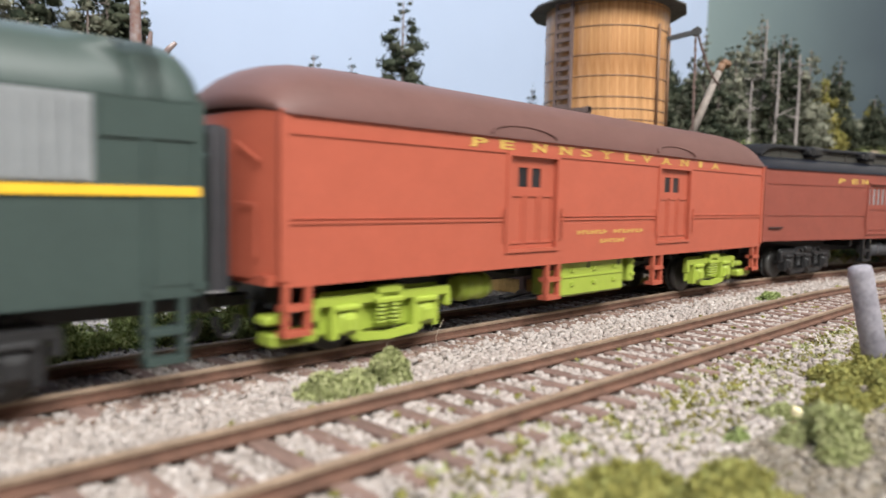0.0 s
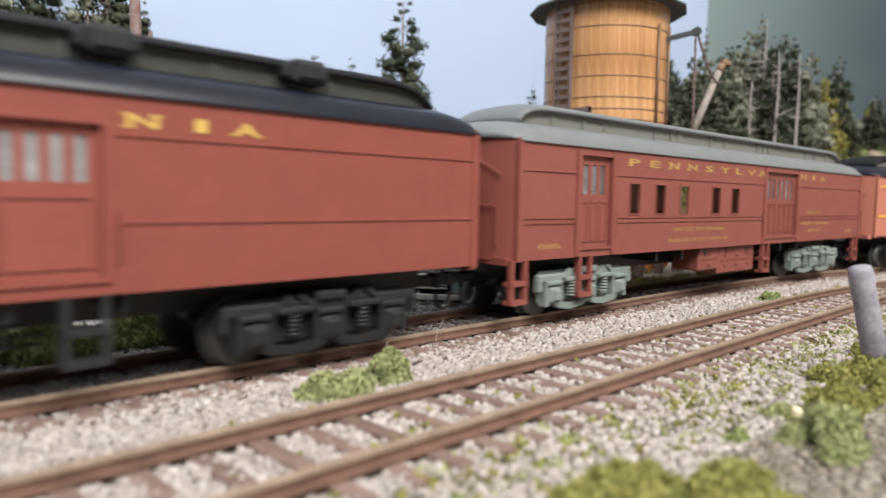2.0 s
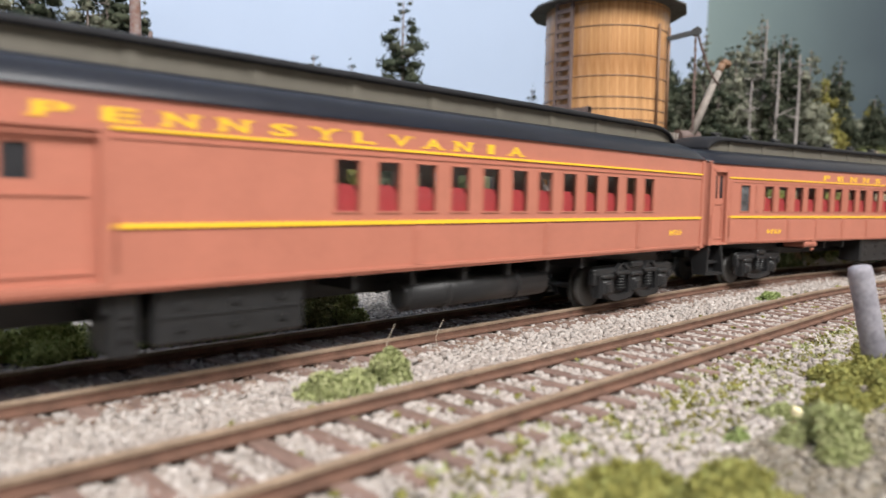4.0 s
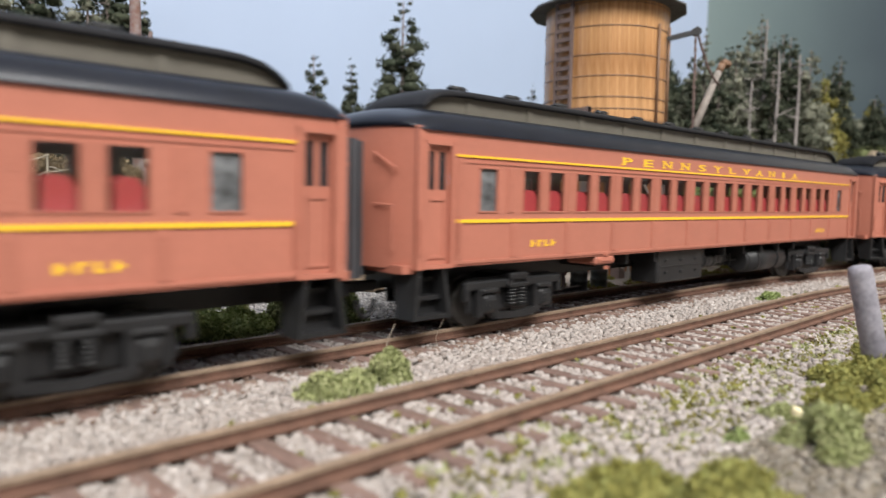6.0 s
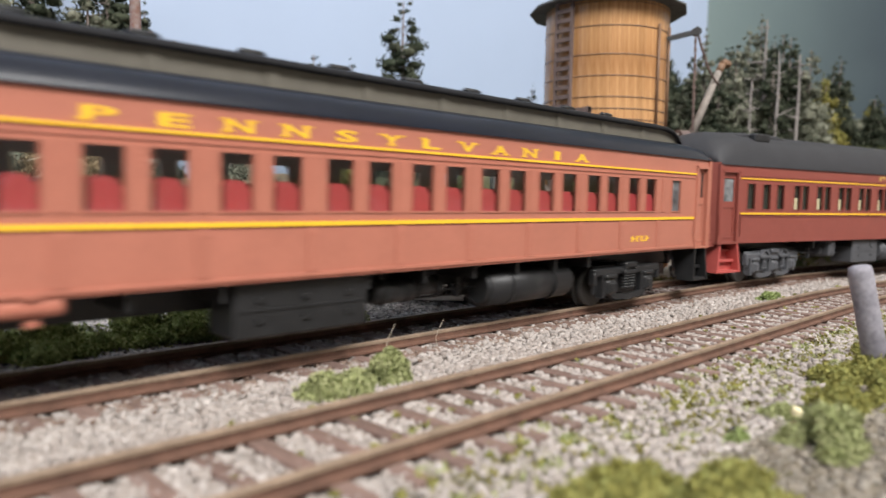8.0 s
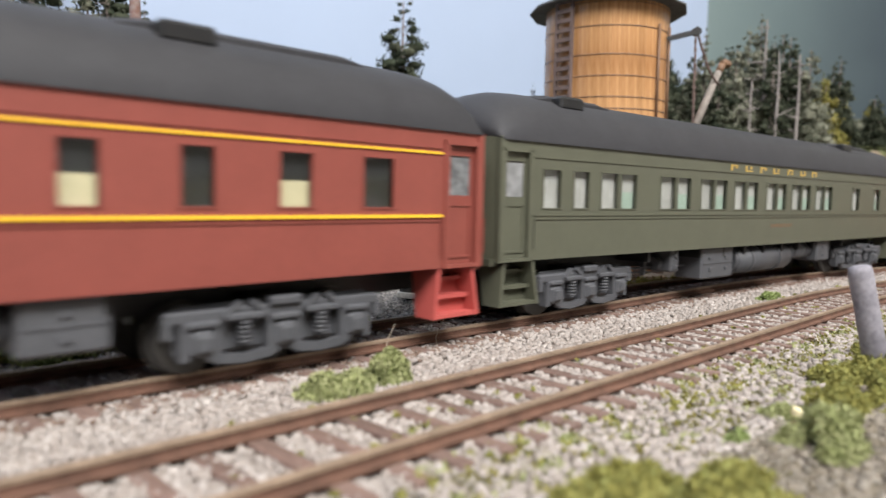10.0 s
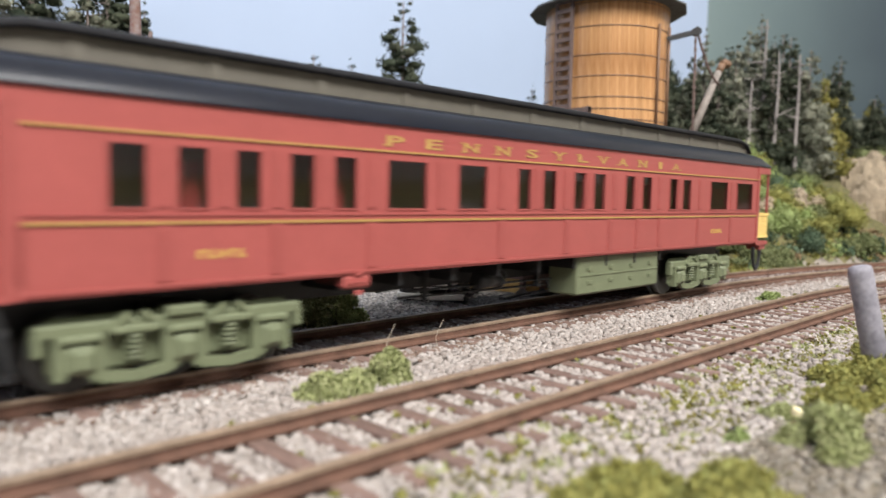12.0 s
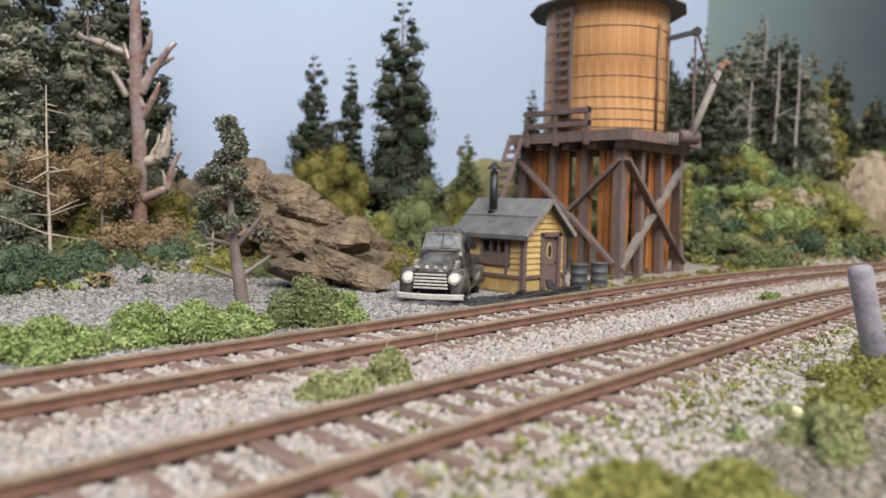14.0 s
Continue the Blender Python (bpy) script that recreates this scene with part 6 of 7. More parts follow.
    for k in range(5):
        bm = bmesh.new()
        box(bm, 0.5, 1.25, -5.3 + 0.1 * k, 5.3 - 0.1 * k, 5.0 + k * 1.0, 5.55 + k * 1.0, 0.12)
        part("grille_bar", bm, M["chrome"], g, "dull chrome bar")
    for y in (-4.2, -1.4, 1.4, 4.2):
        part("hood_badge", boxm(-0.6, 0.2, y - 0.5, y + 0.5, 11.0, 11.9), M["chrome"], hood)
    bm = bmesh.new()
    for s in (-1, 1):
        for k in range(3):
            box(bm, -10, -4.4 - k * 0.6, s * (6.3 + 0.1 * k) - 0.4, s * (6.3 + 0.1 * k) + 0.5, 10.8 + k * 0.8, 11.2 + k * 0.8)
    part("hood_vent", bm, M["chrome"], hood)
    bm = bmesh.new()
    loft(bm, [[(x, y, z) for x, z in ((2.6 - abs(y) ** 2 * 0.02, 1.8), (3.3 - abs(y) ** 2 * 0.02, 2.2), (3.3 - abs(y) ** 2 * 0.02, 3.4), (2.6 - abs(y) ** 2 * 0.02, 3.7), (2.6 - abs(y) ** 2 * 0.02, 1.8))] for y in np.linspace(-10.2, 10.2, 13)], smooth=False)
    part("bumper", bm, M["chrome"], t, "pale chrome bumper")
    bm = bmesh.new()
    box(bm, -43, -27, -7.2, 7.2, 5.6, 6.4)
    for s in (-1, 1):
        box(bm, -43, -27, s * 7.2 - 0.4, s * 7.2 + 0.4, 5.6, 12.4, 0.2)
    box(bm, -27.6, -27, -7, 7, 6, 12.2)
    box(bm, -43, -42.3, -7, 7, 6, 12.2)
    part("cargo_bed", bm, M["truck_blue"], t)
    bm = bmesh.new()
    box(bm, -42, -2, -4, 4, 2.6, 5.8)
    part("chassis", bm, M["black"], t)


def drum(x, y, rz, label):
    t = thing("oil_drum", x, y, -4.6, rz, label, "oil drum", "oil drums")
    bm = bmesh.new()
    turned(bm, [(3.0, 0), (3.3, 0.1), (3.3, 0.5), (3.1, 0.7), (3.1, 3.0), (3.4, 3.3), (3.1, 3.6), (3.1, 6.0), (3.4, 6.3), (3.1, 6.6), (3.1, 9.0), (3.35, 9.2), (3.35, 9.6), (3.0, 9.6), (2.9, 9.3)], 20)
    part("shell", bm, M["drum"], t)
    bm = bmesh.new()
    tube(bm, (1.5, 0, 9.2), (1.5, 0, 9.8), 0.5, n=8)
    part("bung", bm, M["hoop"], t)


def slab_mesh(rx, ry, rz, seed):
    """An angular block of stone: a ball cut by planes, with stepped bedding and a rough skin."""
    rng = random.Random(seed)
    cuts = []
    for _ in range(20):
        n = Vector((rng.gauss(0, 1), rng.gauss(0, 1), rng.gauss(0, 0.8))).normalized()
        cuts.append((n, rng.uniform(0.58, 0.88)))
    bm = bmesh.new()
    bmesh.ops.create_icosphere(bm, subdivisions=5, radius=1.0)
    for v in bm.verts:
        q = v.co.normalized()
        r = 1.0
        for n, lim in cuts:
            k = n.dot(q)
            if k > 0.05:
                r = min(r, lim / k)
        bed = noise.noise(Vector((seed, 0, q.z * r * 3.0 + q.x))) * 0.05
        r += bed + noise.fractal(q * 3.0 + Vector((seed, 1, 2)), 0.6, 2.1, 6) * 0.085
        v.co = Vector((q.x * r * rx, q.y * r * ry, q.z * r * rz))
    return bm


def build_outcrop():
    t = thing("rock_outcrop", 0, 0, 0, 0, "tan brown layered rock outcrop sloping to the gravel", "rock", "rocks")
    for i, (x, y, z, rx, ry, rz) in enumerate(((145, 166, 35, 24, 20, 20), (148, 152, 38, 26, 20, 17), (154, 132, 33, 27, 20, 14), (155, 113, 27, 25, 18, 12), (157, 96, 19, 20, 16, 9), (146, 113, 18, 27, 18, 12), (144, 132, 23, 24, 18, 14), (148, 91, 11, 24, 16, 9), (151, 75, 7, 18, 12, 7), (138, 94, 7, 20, 14, 8), (135, 135, 19, 18, 14, 12))):
        ob = part("rock_slab", slab_mesh(rx * 0.66, ry * 0.75, rz * 0.72, 11 + i), M["rock"], t)
        ob.matrix_basis = at(x, y, z - 7, (i * 37) % 25 - 12, 10 + (i * 29) % 19 - 8, -45 + (i * 53) % 60 - 30)


def build_rock(name, x, y, z, rx, ry, rz, seed, m, label, sub=6, turn=None):
    t_bm = bmesh.new()
    bmesh.ops.create_icosphere(t_bm, subdivisions=sub, radius=1.0)
    for v in t_bm.verts:
        p = v.co.copy()
        k = noise.fractal(p * 1.3 + Vector((seed, 0, 0)), 0.55, 2.2, 7) * 0.15
        slab = Vector((p.x + 0.4 * p.z, p.y, p.z * 2.6 + 0.7 * p.x))
        c = (noise.voronoi(slab * 1.5 + Vector((seed, 3, 1)))[0][0] - 0.3) * 0.3 + (noise.voronoi(slab * 3.7 + Vector((5, seed, 2)))[0][0] - 0.3) * 0.14 + (noise.voronoi(p * 6.5 + Vector((2, seed, 1)))[0][0] - 0.3) * 0.05
        for q in (2.1, 5.3):
            d = noise.voronoi(slab * (q * 0.6) + Vector((seed, 1, 7)))[0]
            c += (min(0.16, d[1] - d[0]) - 0.1) * (1.0 if q < 3 else 0.22)
        ridge = noise.ridged_multi_fractal(p * 2.2 + Vector((0, 0, seed)), 1.0, 2.0, 4, 1.0, 2.0) * 0.05
        v.co = p * (0.9 + k + c + ridge)
        # ledges
        v.co.z = v.co.z * 0.9 + 0.1 * math.floor(v.co.z * 6 + noise.noise(p * 2) * 0.8) / 6
        v.co = Vector((v.co.x * rx, v.co.y * ry, v.co.z * rz))
    ob = part(name, t_bm, M[m])
    ob.matrix_world = at(x, y, z, 0, 0, seed * 17 if turn is None else turn)
    return tagged(ob, label, "rock", "rocks")


build_tower()
build_shed()
build_pickup()
drum(214.5, 32, 10, "grey oil drum standing beside the track")
drum(226, 31, 70, "black oil drum standing beside the track")

# rock outcrops
build_outcrop()
build_rock("rock_bank", 150, 174, -14, 50, 26, 44, 3, "rock", "brown crumbling rock bank behind the slabs", 6, -48)
build_rock("rock_bank", 172, 138, -16, 38, 26, 28, 5, "rock", "brown broken rock bank under the slabs", 6, -50)
build_rock("rock_bank", 176, 112, -8, 24, 14, 13, 8, "rock", "low brown rock spill beside the gravel", 5, -40)
build_rock("rock_outcrop", 500, 12, -6, 36, 19, 58, 6, "rock_pale", "pale tan rock cutting beside the bend", 5)
build_rock("rock_outcrop", 395, 52, -2, 12, 9, 16, 9, "rock_pale", "small pale rock in the hillside", 4)
build_rock("rock_outcrop", 452, 40, 0, 14, 9, 22, 2, "rock_pale", "small pale rock in the hillside", 4)

# planting beside the main line
bush(40, 35, -5, lumps(26, 16, 11, 9, 1), "leaf_bright", 5200, 1.0, "bright green low bush beside the track")
bush(30, 38, -5, lumps(16, 14, 10, 6, 21), "leaf_yellow", 3000, 1.0, "yellow green low bush beside the track")
bush(66, 37, -5, lumps(30, 18, 11.5, 10, 2), "leaf_bright", 6500, 1.0, "bright green low bush beside the track")
bush(80, 33, -5, lumps(20, 14, 10, 8, 3), "leaf_bright", 4200, 1.0, "bright green low bush beside the track")
bush(97, 33, -5, lumps(24, 16, 15, 10, 4), "leaf_mid", 6000, 0.95, "green rounded bush beside the track")
bush(107, 30, -5, lumps(14, 12, 10, 6, 5), "leaf_bright", 3000, 0.95, "bright green low bush beside the track")
bush(65, -26, -4, lumps(15, 10, 5.8, 20, 6), "leaf_sage", 5600, 0.8, "sage green tuft between the tracks", "grass_tuft", group="tufts")
bush(76.5, -24.5, -4, lumps(9, 8, 7.8, 16, 7), "leaf_sage", 4200, 0.8, "sage green tuft between the tracks", "grass_tuft", group="tufts")
bush(236, -28, -4.5, lumps(20, 8, 4.4, 7, 8), "leaf_bright", 3400, 0.8, "bright green grass patch between the tracks", "grass_tuft", group="tufts")

# foreground weeds
bush(61, -79, -6, lumps(30, 15, 8.2, 9, 9), "leaf_yellow", 6500, 1.0, "yellow green bush beside the siding")
bush(74, -84, -6, lumps(24, 13, 7.5, 8, 10), "leaf_yellow", 5200, 1.0, "yellow green bush beside the siding")
for i, (x, y, w, h, leaf, lab) in enumerate((
        (100, -86, 16, 8, "leaf_sage", "sage green"), (112, -85, 18, 8, "leaf_yellow", "yellow green"), (126, -86, 20, 9, "leaf_yellow", "yellow green"), (150, -78, 20, 8.5, "leaf_yellow", "yellow green"),
        (138, -77, 16, 6.5, "leaf_yellow", "yellow green"), (122, -77, 15, 5, "leaf_yellow", "yellow green"), (163, -82, 20, 10, "leaf_yellow", "yellow green"), (108, -77, 12, 4.2, "leaf_sage", "sage green"),
        (142, -87, 20, 9, "leaf_sage", "sage green"), (168, -74, 14, 6, "leaf_yellow", "yellow green"), (92, -77, 6, 3.6, "leaf_bright", "bright green"), (180, -76, 18, 7, "leaf_olive", "olive"))):
    bush(x, y, -5, lumps(w, w * 0.7, h, 7, 30 + i), leaf, int(1500 + w * 150), 0.85, lab + " weed clump beside the siding", "weed_clump", group="foreground weeds")

# post and stump
p = thing("timber_post", 148.4, -79.9, -3.0, -45, "leaning round grey timber post", "post", ry=-13.4)
bm = bmesh.new()
turned(bm, [(2.25, -4), (2.2, 6.1), (2.1, 14.3), (2.12, 19.4), (1.9, 20.4), (1.1, 20.7)], 18)
part("shaft", bm, M["post"], p)
bm = bmesh.new()
turned(bm, [(2.3, -1.5), (2.34, 0.4), (2.28, 1.8)], 18)
part("rust_band", bm, M["rail_rust"], p, "rusty band round the foot")

# the small tree by the gravel
t = thing("small_pine", 100, 68, -4.5, 0, "small grey green pine with a bare forked trunk", "tree")
rng = random.Random(4)
bm = bmesh.new()
limb(bm, (0, 0, -1), (-2, 3, 22), 2.2, 1.3, rng, 0.05)
limb(bm, (-2, 3, 20), (-1, 6, 52), 1.2, 0.3, rng, 0.04)
part("trunk", bm, M["bark_grey"], t)
for p, q, r in (((-1.5, 2.5, 17), (5, -2, 27), 1.1), ((-1.6, 2.6, 18), (-9, 5, 20), 1.0), ((-0.4, 1, 9), (7, -3, 15), 0.9), ((-0.4, 1, 8), (-9, 6, 12), 0.9)):
    bm = bmesh.new()
    limb(bm, p, q, r, 0.4, rng, 0.08)
    part("branch", bm, M["bark_grey"], t)
g = np.random.default_rng(77)
blobs = []
for i in range(52):
    k = rng.random() ** 1.35
    q = 10.5 * (1.1 - k) * rng.uniform(0.2, 1.0)
    a = rng.uniform(0, math.tau)
    r = rng.uniform(1.6, 3.4)
    blobs.append((-1.5 + math.cos(a) * q, 5 + math.sin(a) * q, 22 + k * 31 + rng.uniform(-2, 2), r, r, r * 0.8))
v, f = shards(in_blobs(blobs, 11000, g, 0.45), 0.7, g)
raw("crown", v, f, M["leaf_grey"], t, "grey green needle crown")

# the dead red trunk
t = thing("dead_tree", 104, 152, 2, 0, "glossy red brown dead tree with grey bare limbs", "tree")
rng = random.Random(9)
bm = bmesh.new()
limb(bm, (0, 0, -2), (-0.8, 0.5, 60), 3.1, 2.6, rng, 0.04, 14)
limb(bm, (-0.8, 0.5, 58), (-1, 0.8, 128), 2.6, 1.7, rng, 0.04, 14)
part("trunk", bm, M["bark_red"], t)
# limbs in the plane of the flat cast trunk: along it, and height
for p, q, e, r, m in (
        ((0.6, 62.5), (5.9, 71.6), (13.1, 80.8), 2.0, "bark_red"),
        ((4.6, 70.3), (9.5, 73.7), (12.6, 75.2), 1.2, "bark_tan"),
        ((0.4, 52.6), (4.6, 59.8), (7.6, 66.5), 1.5, "bark_red"),
        ((-2.5, 76.2), (-12.6, 79.4), (-21.5, 83.8), 1.7, "bark_tan"),
        ((-3.8, 61.1), (-7.4, 66.1), (-10.5, 70.3), 1.5, "bark_tan"),
        ((0.6, 23.6), (10.1, 27.4), (15.2, 41.3), 1.9, "bark_red"),
        ((9.7, 27.4), (8.8, 30.9), (7.6, 34.5), 0.9, "bark_tan"),
        ((12.2, 30.9), (13.5, 34.1), (12.6, 36.6), 0.7, "bark_tan"),
        ((1.3, 36.6), (9.3, 39.2), (11.8, 52.6), 2.4, "bark_tan"),
        ((6.3, 38.3), (8.8, 44.6), (9.7, 49.9), 1.6, "bark_tan"),
        ((3.8, 37.5), (6.7, 42.5), (7.6, 47.6), 1.0, "bark_tan"),
        ((-2.1, 32.0), (-7.4, 32.0), (-11.8, 34.1), 1.9, "bark_tan"),
        ((-8.4, 32.4), (-10.1, 34.9), (-10.5, 37.9), 0.9, "bark_tan"),
        ((-1.5, 16.2), (-5.9, 19.8), (-7.4, 26.5), 1.6, "bark_red"),
        ((0.0, 72.0), (3.4, 78.3), (4.6, 84.6), 1.6, "bark_red"),
        ((-0.8, 69.9), (-3.8, 74.5), (-5.9, 80.4), 1.4, "bark_red"),
        ((-6.3, 20.2), (-4.6, 23.6), (-5.5, 26.1), 0.8, "bark_tan"),
        ((1.3, 57.3), (-2.5, 63.6), (-4.2, 67.4), 1.0, "bark_red"),
        ((-0.4, 42.5), (2.5, 46.7), (3.8, 49.3), 0.9, "bark_tan")):
    bm = bmesh.new()
    pts = [(a * 0.71, a * -0.70 + rng.uniform(-1.5, 1.5), h) for a, h in (p, q, e)]
    limb(bm, pts[0], pts[1], r, r * 0.85, rng, 0.12)
    limb(bm, pts[1], pts[2], r * 0.9, r * 0.4, rng, 0.2)
    part("branch", bm, M[m], t, "glossy grey bare limb" if m == "bark_tan" else "")

# conifers in front of the sky board
conifer(214, 200, 14, 90, 15, "leaf_dark", 1, "dark narrow conifer before the sky board", 6500)
conifer(232, 193, 14, 87, 11, "leaf_dark", 2, "dark slim conifer before the sky board", 5000)
conifer(249, 170, 10, 124, 22, "leaf_dark", 3, "tall dark ragged conifer before the sky board", 11000, ragged=0.35)
conifer(294, 165, 14, 52, 9, "leaf_mid", 4, "small green conifer beside the water tower", 2500)
conifer(346, 160, 20, 78, 11, "leaf_dark", 5, "dark conifer behind the water tower", 4000)
# tall stand at the left
for i, (x, y, h, r, leaf) in enumerate(((112, 206, 150, 24, "leaf_dark"), (86, 216, 165, 26, "leaf_dark"), (64, 200, 150, 26, "leaf_grey"), (60, 160, 100, 20, "leaf_grey"), (99, 190, 112, 18, "leaf_grey"), (126, 200, 108, 16, "leaf_dark"), (74, 178, 90, 17, "leaf_dark"))):
    conifer(x, y, 2, h, r, leaf, 20 + i, ("dark" if leaf == "leaf_dark" else "grey green") + " tall conifer in the dense stand", 10000, 1.6, ragged=0.35)
# undergrowth at the left
for i, (x, y, z, w, d, h, leaf, lab) in enumerate((
        (62, 128, -4, 30, 22, 20, "leaf_deep", "deep green"), (84, 136, -4, 34, 22, 22, "leaf_deep", "deep green"), (104, 138, -4, 34, 22, 21, "leaf_deep", "deep green"), (48, 120, -4, 24, 18, 18, "leaf_deep", "deep green"),
        (66, 146, 20, 26, 14, 30, "leaf_rust", "dry tan"), (80, 146, 22, 30, 14, 32, "leaf_rust", "dry tan"), (94, 150, 24, 22, 12, 26, "leaf_rust", "dry tan"), (98, 142, 8, 40, 12, 12, "leaf_rust", "dry tan"), (112, 152, 4, 26, 14, 20, "leaf_rust", "dry tan"), (56, 150, 0, 26, 20, 40, "leaf_grey", "grey green"),
        (86, 156, 5, 24, 16, 34, "leaf_yellow", "yellow green"), (118, 158, 2, 26, 18, 38, "leaf_olive", "olive"), (126, 140, -2, 30, 20, 22, "leaf_mid", "mid green"), (138, 126, -4, 26, 18, 14, "leaf_olive", "olive"),
        (112, 176, 6, 30, 20, 40, "leaf_dark", "dark green"), (132, 160, 0, 22, 16, 26, "leaf_yellow", "yellow green"),
        (198, 176, 14, 36, 24, 40, "leaf_olive", "olive"), (216, 178, 18, 38, 22, 38, "leaf_olive", "olive"), (200, 130, -3, 24, 20, 26, "leaf_yellow", "yellow green"), (232, 140, -2, 44, 34, 46, "leaf_mid", "mid green"),
        (214, 128, -4, 28, 22, 28, "leaf_mid", "mid green"), (254, 122, -4, 32, 24, 44, "leaf_olive", "olive"), (272, 124, -4, 26, 22, 34, "leaf_mid", "mid green"), (196, 110, -5, 26, 20, 14, "leaf_olive", "olive"),
        (182, 92, -6, 22, 16, 12, "leaf_olive", "olive"), (150, 116, -5, 24, 12, 9, "leaf_olive", "olive"), (136, 118, -5, 26, 14, 13, "leaf_mid", "mid green"), (164, 104, -5, 20, 10, 7, "leaf_rust", "dry tan"), (120, 124, -5, 24, 14, 16, "leaf_yellow", "yellow green"), (150, 134, 4, 20, 12, 22, "leaf_olive", "olive"), (236, 104, -5, 40, 22, 20, "leaf_mid", "mid green"), (330, 62, -5, 20, 18, 40, "leaf_deep", "deep green"), (338, 78, 0, 24, 20, 60, "leaf_dark", "dark green"))):
    bush(x, y, z, lumps(w, d, h, 10, 60 + i), leaf, int(2600 + w * h * 3.6), 1.05, lab + " undergrowth shrub among the trees", "shrub", rough=0.6 if leaf == "leaf_rust" else 0.32, group="undergrowth")
for i, (x, y, h, m) in enumerate(((70, 140, 62, "twig_pale"), (88, 144, 40, "bark_grey"), (122, 132, 26, "twig_pale"))):
    bare_tree(x, y, 0, h, 40 + i, m, "pale leafless twiggy sapling in the undergrowth", 0.7, 16, 0.6, "bare_sapling")

# wooded hillside round the bend
rng = random.Random(14)
for i in range(150):
    x, e = rng.uniform(345, 640), rng.uniform(30, 118)
    a = (x - BEND) / RAD
    y = -RAD + math.sqrt(max(0, (RAD + e) ** 2 - (x - BEND) ** 2))
    if math.hypot(x - 286, y - 70) < 48 or y > 225 or math.hypot(x - 490, y - 6) < 42:
        continue
    leaf, lab = rng.choice((("leaf_mid", "mid green"), ("leaf_olive", "olive"), ("leaf_yellow", "yellow green"), ("leaf_bright", "bright green"), ("leaf_mid", "mid green"), ("leaf_bright", "bright green"), ("leaf_deep", "deep green")))
    w = rng.uniform(18, 40)
    bush(x, y, height(x, y) - 2, lumps(w, w * 0.9, w * rng.uniform(0.35, 0.62), 9, 200 + i), leaf, 3400, 1.25, lab + " shrub on the hillside", "shrub", rough=0.5, group="hillside shrubs")
for i, (x, y, top, r, leaf) in enumerate(((384, 100, 118, 20, "leaf_dark"), (372, 92, 98, 18, "leaf_dark"), (398, 84, 92, 17, "leaf_grey"), (420, 92, 100, 18, "leaf_dark"), (446, 126, 130, 22, "leaf_dark"), (478, 100, 118, 18, "leaf_grey"), (518, 92, 126, 18, "leaf_dark"), (570, 84, 132, 18, "leaf_grey"), (630, 84, 134, 20, "leaf_olive"), (655, 76, 122, 18, "leaf_grey"), (410, 118, 120, 18, "leaf_dark"), (436, 104, 110, 17, "leaf_grey"), (460, 112, 128, 18, "leaf_dark"), (500, 108, 138, 18, "leaf_dark"), (533, 106, 158, 16, "leaf_grey"), (545, 94, 148, 16, "leaf_dark"),
                                          (560, 120, 138, 18, "leaf_grey"), (592, 103, 166, 17, "leaf_dark"), (612, 96, 140, 18, "leaf_grey"), (640, 108, 158, 16, "leaf_grey"), (668, 88, 150, 17, "leaf_dark"), (700, 100, 120, 18, "leaf_olive"), (710, 70, 112, 16, "leaf_dark"), (480, 140, 120, 18, "leaf_dark"), (430, 150, 125, 18, "leaf_dark"), (690, 64, 118, 16, "leaf_olive"))):
    zz = height(x, y) - 2
    conifer(x, y, zz, top - zz, r, leaf, 300 + i, ("dark" if leaf == "leaf_dark" else "thin grey green") + " conifer on the wooded hillside", 3600, 2.2, bare=0.18, ragged=0.35)
for i, (x, y, top) in enumerate(((452, 86, 96), (505, 90, 116), (540, 84, 120), (470, 92, 88), (580, 92, 128))):
    zz = height(x, y) - 2
    bare_tree(x, y, zz, top - zz, 70 + i, "twig_pale", "bare grey trunk among the hillside conifers", 1.9, 14, 0.35)

# dark stand at the foot of the slope behind the tower
for i, (x, y, z, h, r, leaf) in enumerate(((387, 75, 32, 76, 13, "leaf_dark"), (391, 63, 31, 74, 17, "leaf_dark"), (422, 68, 35, 90, 15, "leaf_grey"), (425, 88, 49, 85, 13, "leaf_grey"), (459, 68, 39, 108, 14, "leaf_grey"), (479, 56, 51, 86, 15, "leaf_dark"), (483, 46, 54, 74, 15, "leaf_grey"), (520, 40, 75, 51, 12, "leaf_dark"), (501, 42, 59, 48, 16, "leaf_olive"), (455, 58, 43, 88, 14, "leaf_dark"), (548, 24, 64, 38, 12, "leaf_dark"))):
    z0 = min(z, height(x, y) - 1)
    conifer(x, y, z0, h + z - z0, r, leaf, 400 + i, ("dark" if leaf == "leaf_dark" else "thin grey green") + " conifer on the wooded hillside", 5200, 1.7, bare=0.08, ragged=0.4)
for i, (x, y, z, h) in enumerate(((419, 57, 36, 63), (448, 53, 65, 55), (459, 44, 60, 59), (453, 63, 71, 71), (418, 64, 48, 44))):
    z0 = min(z, height(x, y) - 1)
    bare_tree(x, y, z0, h + z - z0, 90 + i, "twig_grey", "bare grey trunk among the hillside conifers", 1.6, 14, 0.4)

for x, y, r, seed in ((392, 36, 7, 21), (408, 30, 5, 22), (425, 34, 9, 23), (441, 26, 6, 24)):
    build_rock("hillside_rock", x, y, height(x, y) + r * 0.2, r * 1.3, r, r * 0.9, seed, "rock_pale", "pale grey rock among the hillside growth", 4)

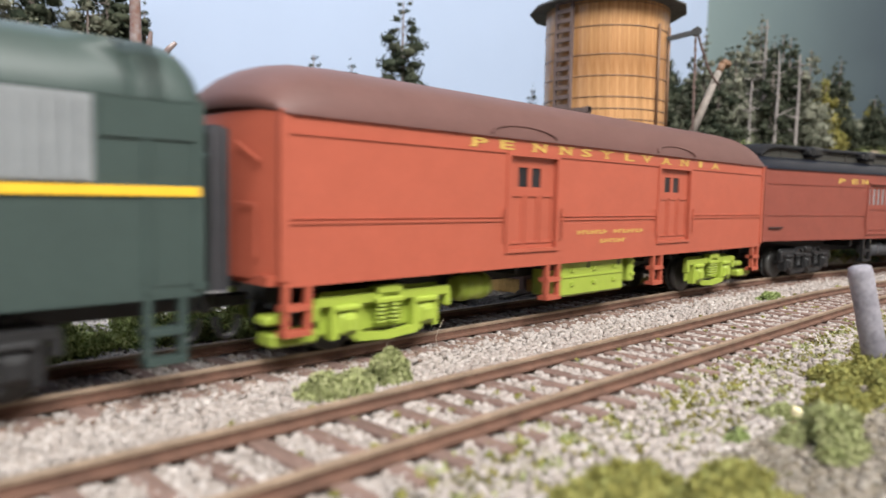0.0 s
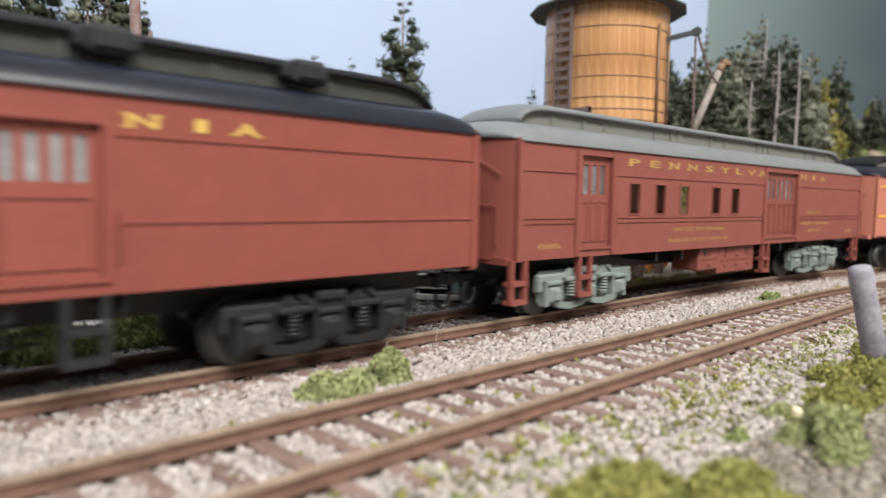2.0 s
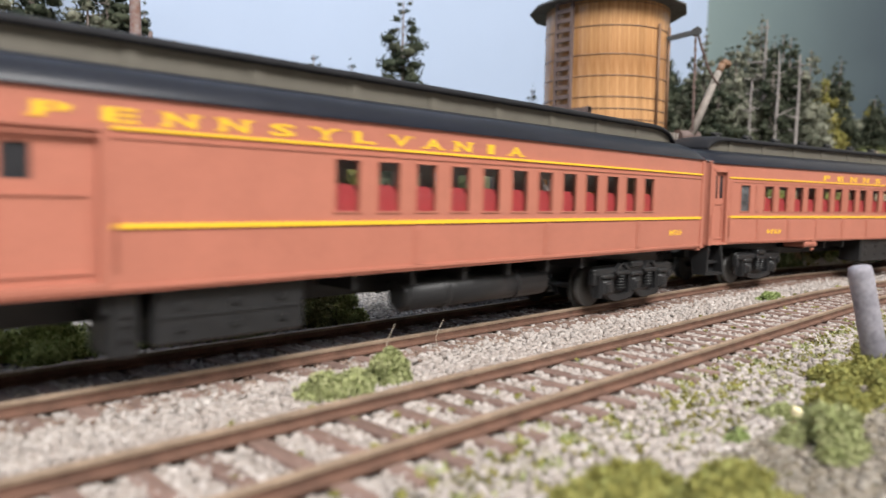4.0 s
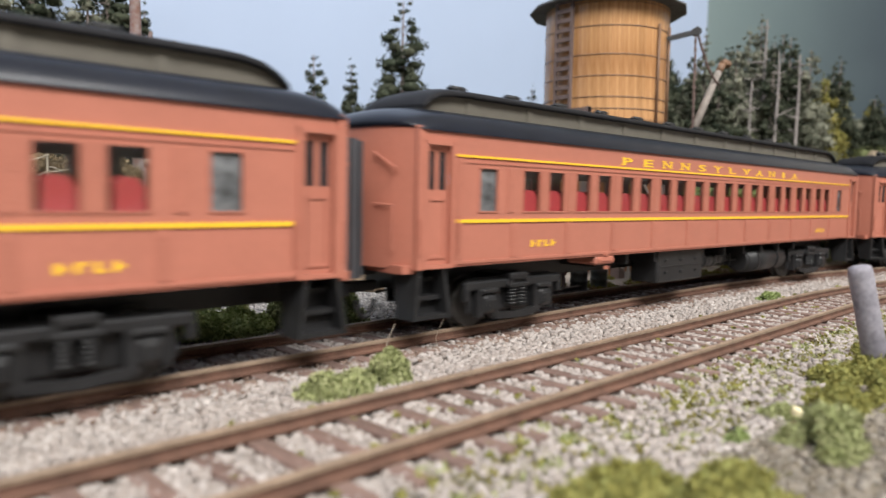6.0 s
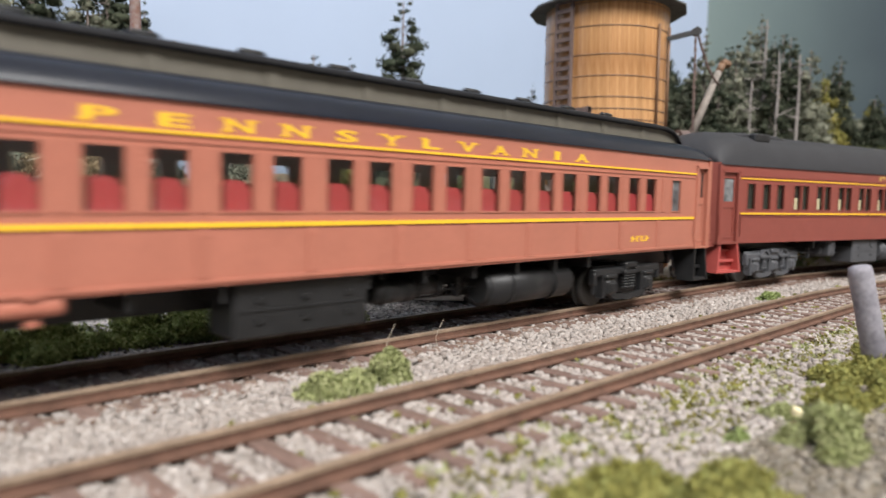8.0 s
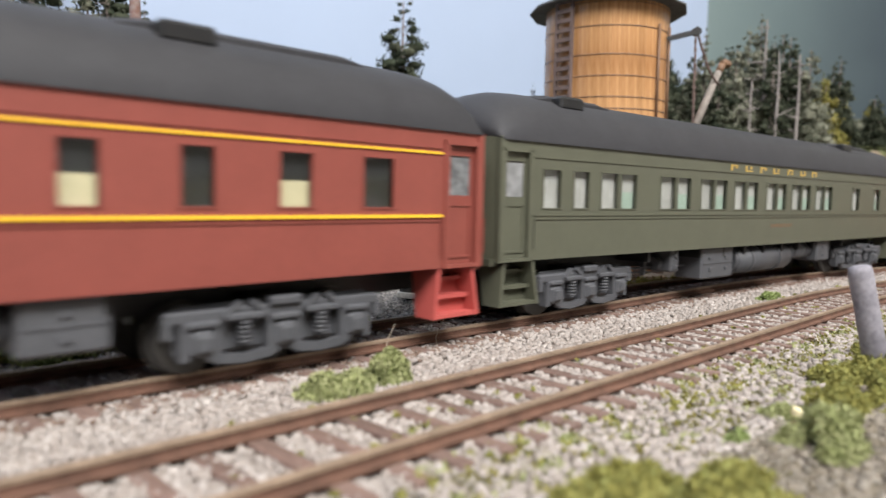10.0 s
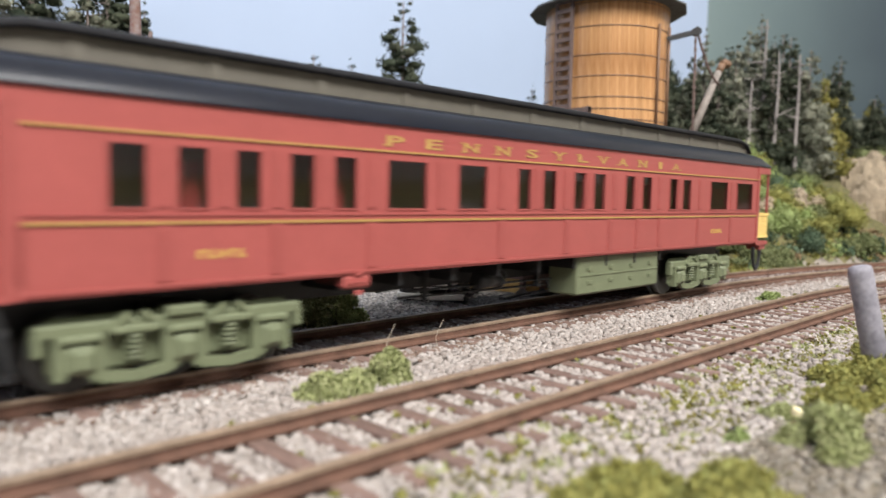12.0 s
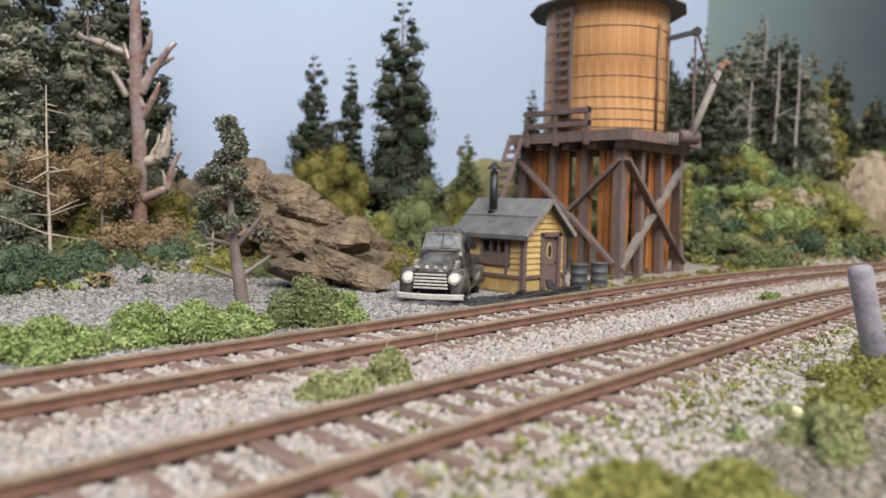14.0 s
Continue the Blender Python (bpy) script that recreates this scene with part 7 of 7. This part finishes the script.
# matted growth that covers the slope
g = np.random.default_rng(31)
for leaf, n, lab in (("leaf_mid", 420, "mid green"), ("leaf_olive", 420, "olive"), ("leaf_yellow", 150, "yellow green"), ("leaf_deep", 120, "deep green"), ("leaf_bright", 240, "bright green"), ("leaf_rust", 70, "dry tan")):
    blobs = []
    while len(blobs) < n:
        x, y = g.uniform(335, 700), g.uniform(-40, 150)
        e = outward(x, y)
        if e < 27 or e > 150 or math.hypot(x - 494, y - 8) < 34:
            continue
        r = g.uniform(2.5, 6.5)
        blobs.append((x, y, height(x, y) + r * 0.1, r, r, r * 0.6))
    while len(blobs) < n * 1.7 and leaf != "leaf_yellow":
        x, y = g.uniform(40, 345), g.uniform(118, 236)
        r = g.uniform(2.0, 5.5)
        blobs.append((x, y, height(x, y) + r * 0.1, r, r, r * 0.7))
    v, f = shards(in_blobs(blobs, 21000, g, 0.35), 1.25, g)
    tagged(raw("hillside_growth", v, f, M[leaf]), lab + " matted growth covering the hillside", "undergrowth", kind="stuff")

# loose boards and cinders beside the shack
rng = random.Random(8)
for i, (x, y, l, a, tilt) in enumerate(((176, 30, 18, 12, 0), (184, 27, 14, -20, 6), (192, 29, 16, 5, 0), (196, 30, 11, 60, 38), (203, 30, 15, -8, 3), (182, 33, 12, 30, 0))):
    b = thing("loose_board", x, y, -4.0, a, "charred dark loose board on the cinders", "board", "loose boards", ry=-tilt)
    bm = bmesh.new()
    box(bm, -l / 2, l / 2, -1.2, 1.2, 0.2, 1.3, 0.12)
    part("plank", bm, M["black"], b)
b = thing("loose_board", 188, 27.5, -3.6, -24, "short pale board end on the cinders", "board", "loose boards", ry=-12)
part("plank", boxm(-3, 3, -1, 1, 0, 0.8), M["twig_pale"], b)

# stones and gravel
build_ballast()
g = np.random.default_rng(21)
pts = np.stack([g.uniform(10, 200, 42000), g.uniform(22, 150, 42000)], axis=1)
keep = (pts[:, 1] < 112 + (pts[:, 0] - 20) * 0.3) & (np.hypot(pts[:, 0] - 200, pts[:, 1] - 52) > 18)
scatter("gravel", g, pts[keep], 0.12, 0.85, "dark_gravel", "blue grey gravel on the yard beside the track", "gravel")
pts = np.stack([g.uniform(152, 212, 5000), g.uniform(22, 36, 5000)], axis=1)
scatter("cinders", g, pts, 0.35, 1.1, "coal", "black cinders spilled beside the shack", "cinders")
pts = np.stack([g.uniform(40, 330, 20000), g.uniform(-96, -60, 20000)], axis=1)
scatter("stone_chips", g, pts, 0.1, 0.85, "soil_chips", "tan soil crumbs and chips strewn over the foreground", "stones")
q = np.array([track(s, e)[:2] for s, e in zip(g.uniform(10, 330, 5200), np.where(g.random(5200) < 0.6, -13.5, NEAR + 13) + g.normal(0, 2.2, 5200))])
scatter("rusty_stones", g, q, 0.75, 0.8, "rusty_ballast", "rust stained brown stones along the rails", "ballast")
# low weeds in the ballast
for nm, leaf, n, lab in (("low_weeds", "leaf_yellow", 420, "yellow green"), ("low_weeds", "leaf_sage", 260, "sage green"), ("low_weeds", "leaf_olive", 420, "olive")):
    blobs = []
    for i in range(n):
        s, e = g.uniform(50, 330), NEAR - 12 - abs(g.normal(0, 11))
        x, y, _ = track(s, e)
        r = g.uniform(0.7, 2.3)
        blobs.append((x, y, height(x, y) + 0.2, r, r, r * 0.55))
    v, f = shards(in_blobs(blobs, 16000, g, 0.4), 0.55, g)
    tagged(raw(nm, v, f, M[leaf]), lab + " low weeds scattered in the ballast", "weeds", kind="stuff")
pts = np.stack([g.uniform(20, 330, 1300), g.uniform(-62, -30, 1300)], axis=1)
blobs = [(x, y, -2.4, 0.6, 0.6, 0.4) for x, y in pts[:160]]
v, f = shards(in_blobs(blobs, 3000, g, 0.4), 0.5, g)
tagged(raw("low_weeds", v, f, M["leaf_yellow"]), "yellow green low weeds between the ties", "weeds", kind="stuff")
bush(303, 36, 12, [(0, 0, k * 4.2, 2.6, 2.6, 3.4) for k in range(8)], "leaf_yellow", 900, 1.0, "yellow green creeper on the tower corner", "creeper", rough=0.4, group="tufts")
# grass round the foot of the tower and along the far rail
for leaf, n, lab in (("leaf_olive", 150, "olive"), ("leaf_rust", 110, "dry tan"), ("leaf_yellow", 60, "yellow green")):
    blobs = []
    for i in range(n):
        s = g.uniform(212, 372)
        x, y, _ = track(s, 19 + abs(g.normal(0, 9)))
        r = g.uniform(0.8, 2.6)
        blobs.append((x, y, height(x, y) + 0.3, r, r, r * 0.7))
    v, f = shards(in_blobs(blobs, 7000, g, 0.4), 0.8, g)
    tagged(raw("trackside_grass", v, f, M[leaf]), lab + " grass tufts around the tower foot", "grass", kind="stuff")
# odd pebbles
for x, y, r, m, lab in ((93.5, -76.5, 0.9, "truck_blue", "small dark blue pebble on the ground"), (107, -79.5, 0.8, "blind_cream", "small cream pebble among the weeds"), (87, -20.5, 0.6, "blind_white", "tiny white pebble beside the tuft")):
    ob = build_rock("pebble", x, y, height(x, y) + r * 1.6, r, r, r, 4, m, lab, 2)
    tagged(ob, category="pebble", group="pebbles")
# two stray straws beside the main line
for x, y, h in ((86, -14, 8), (101, -12, 7)):
    s = thing("dry_straw", x, y, -4, 0, "single thin pale straw beside the rail", "straw", "straws")
    bm = bmesh.new()
    last = Vector((0, 0, 0))
    for k in range(1, 7):
        c = Vector((-1.5 * math.sin(k * 0.6), 0, h * k / 6))
        tube(bm, last, c, 0.06, n=5)
        last = c
    part("stalk", bm, M["twig_pale"], s)


motions()
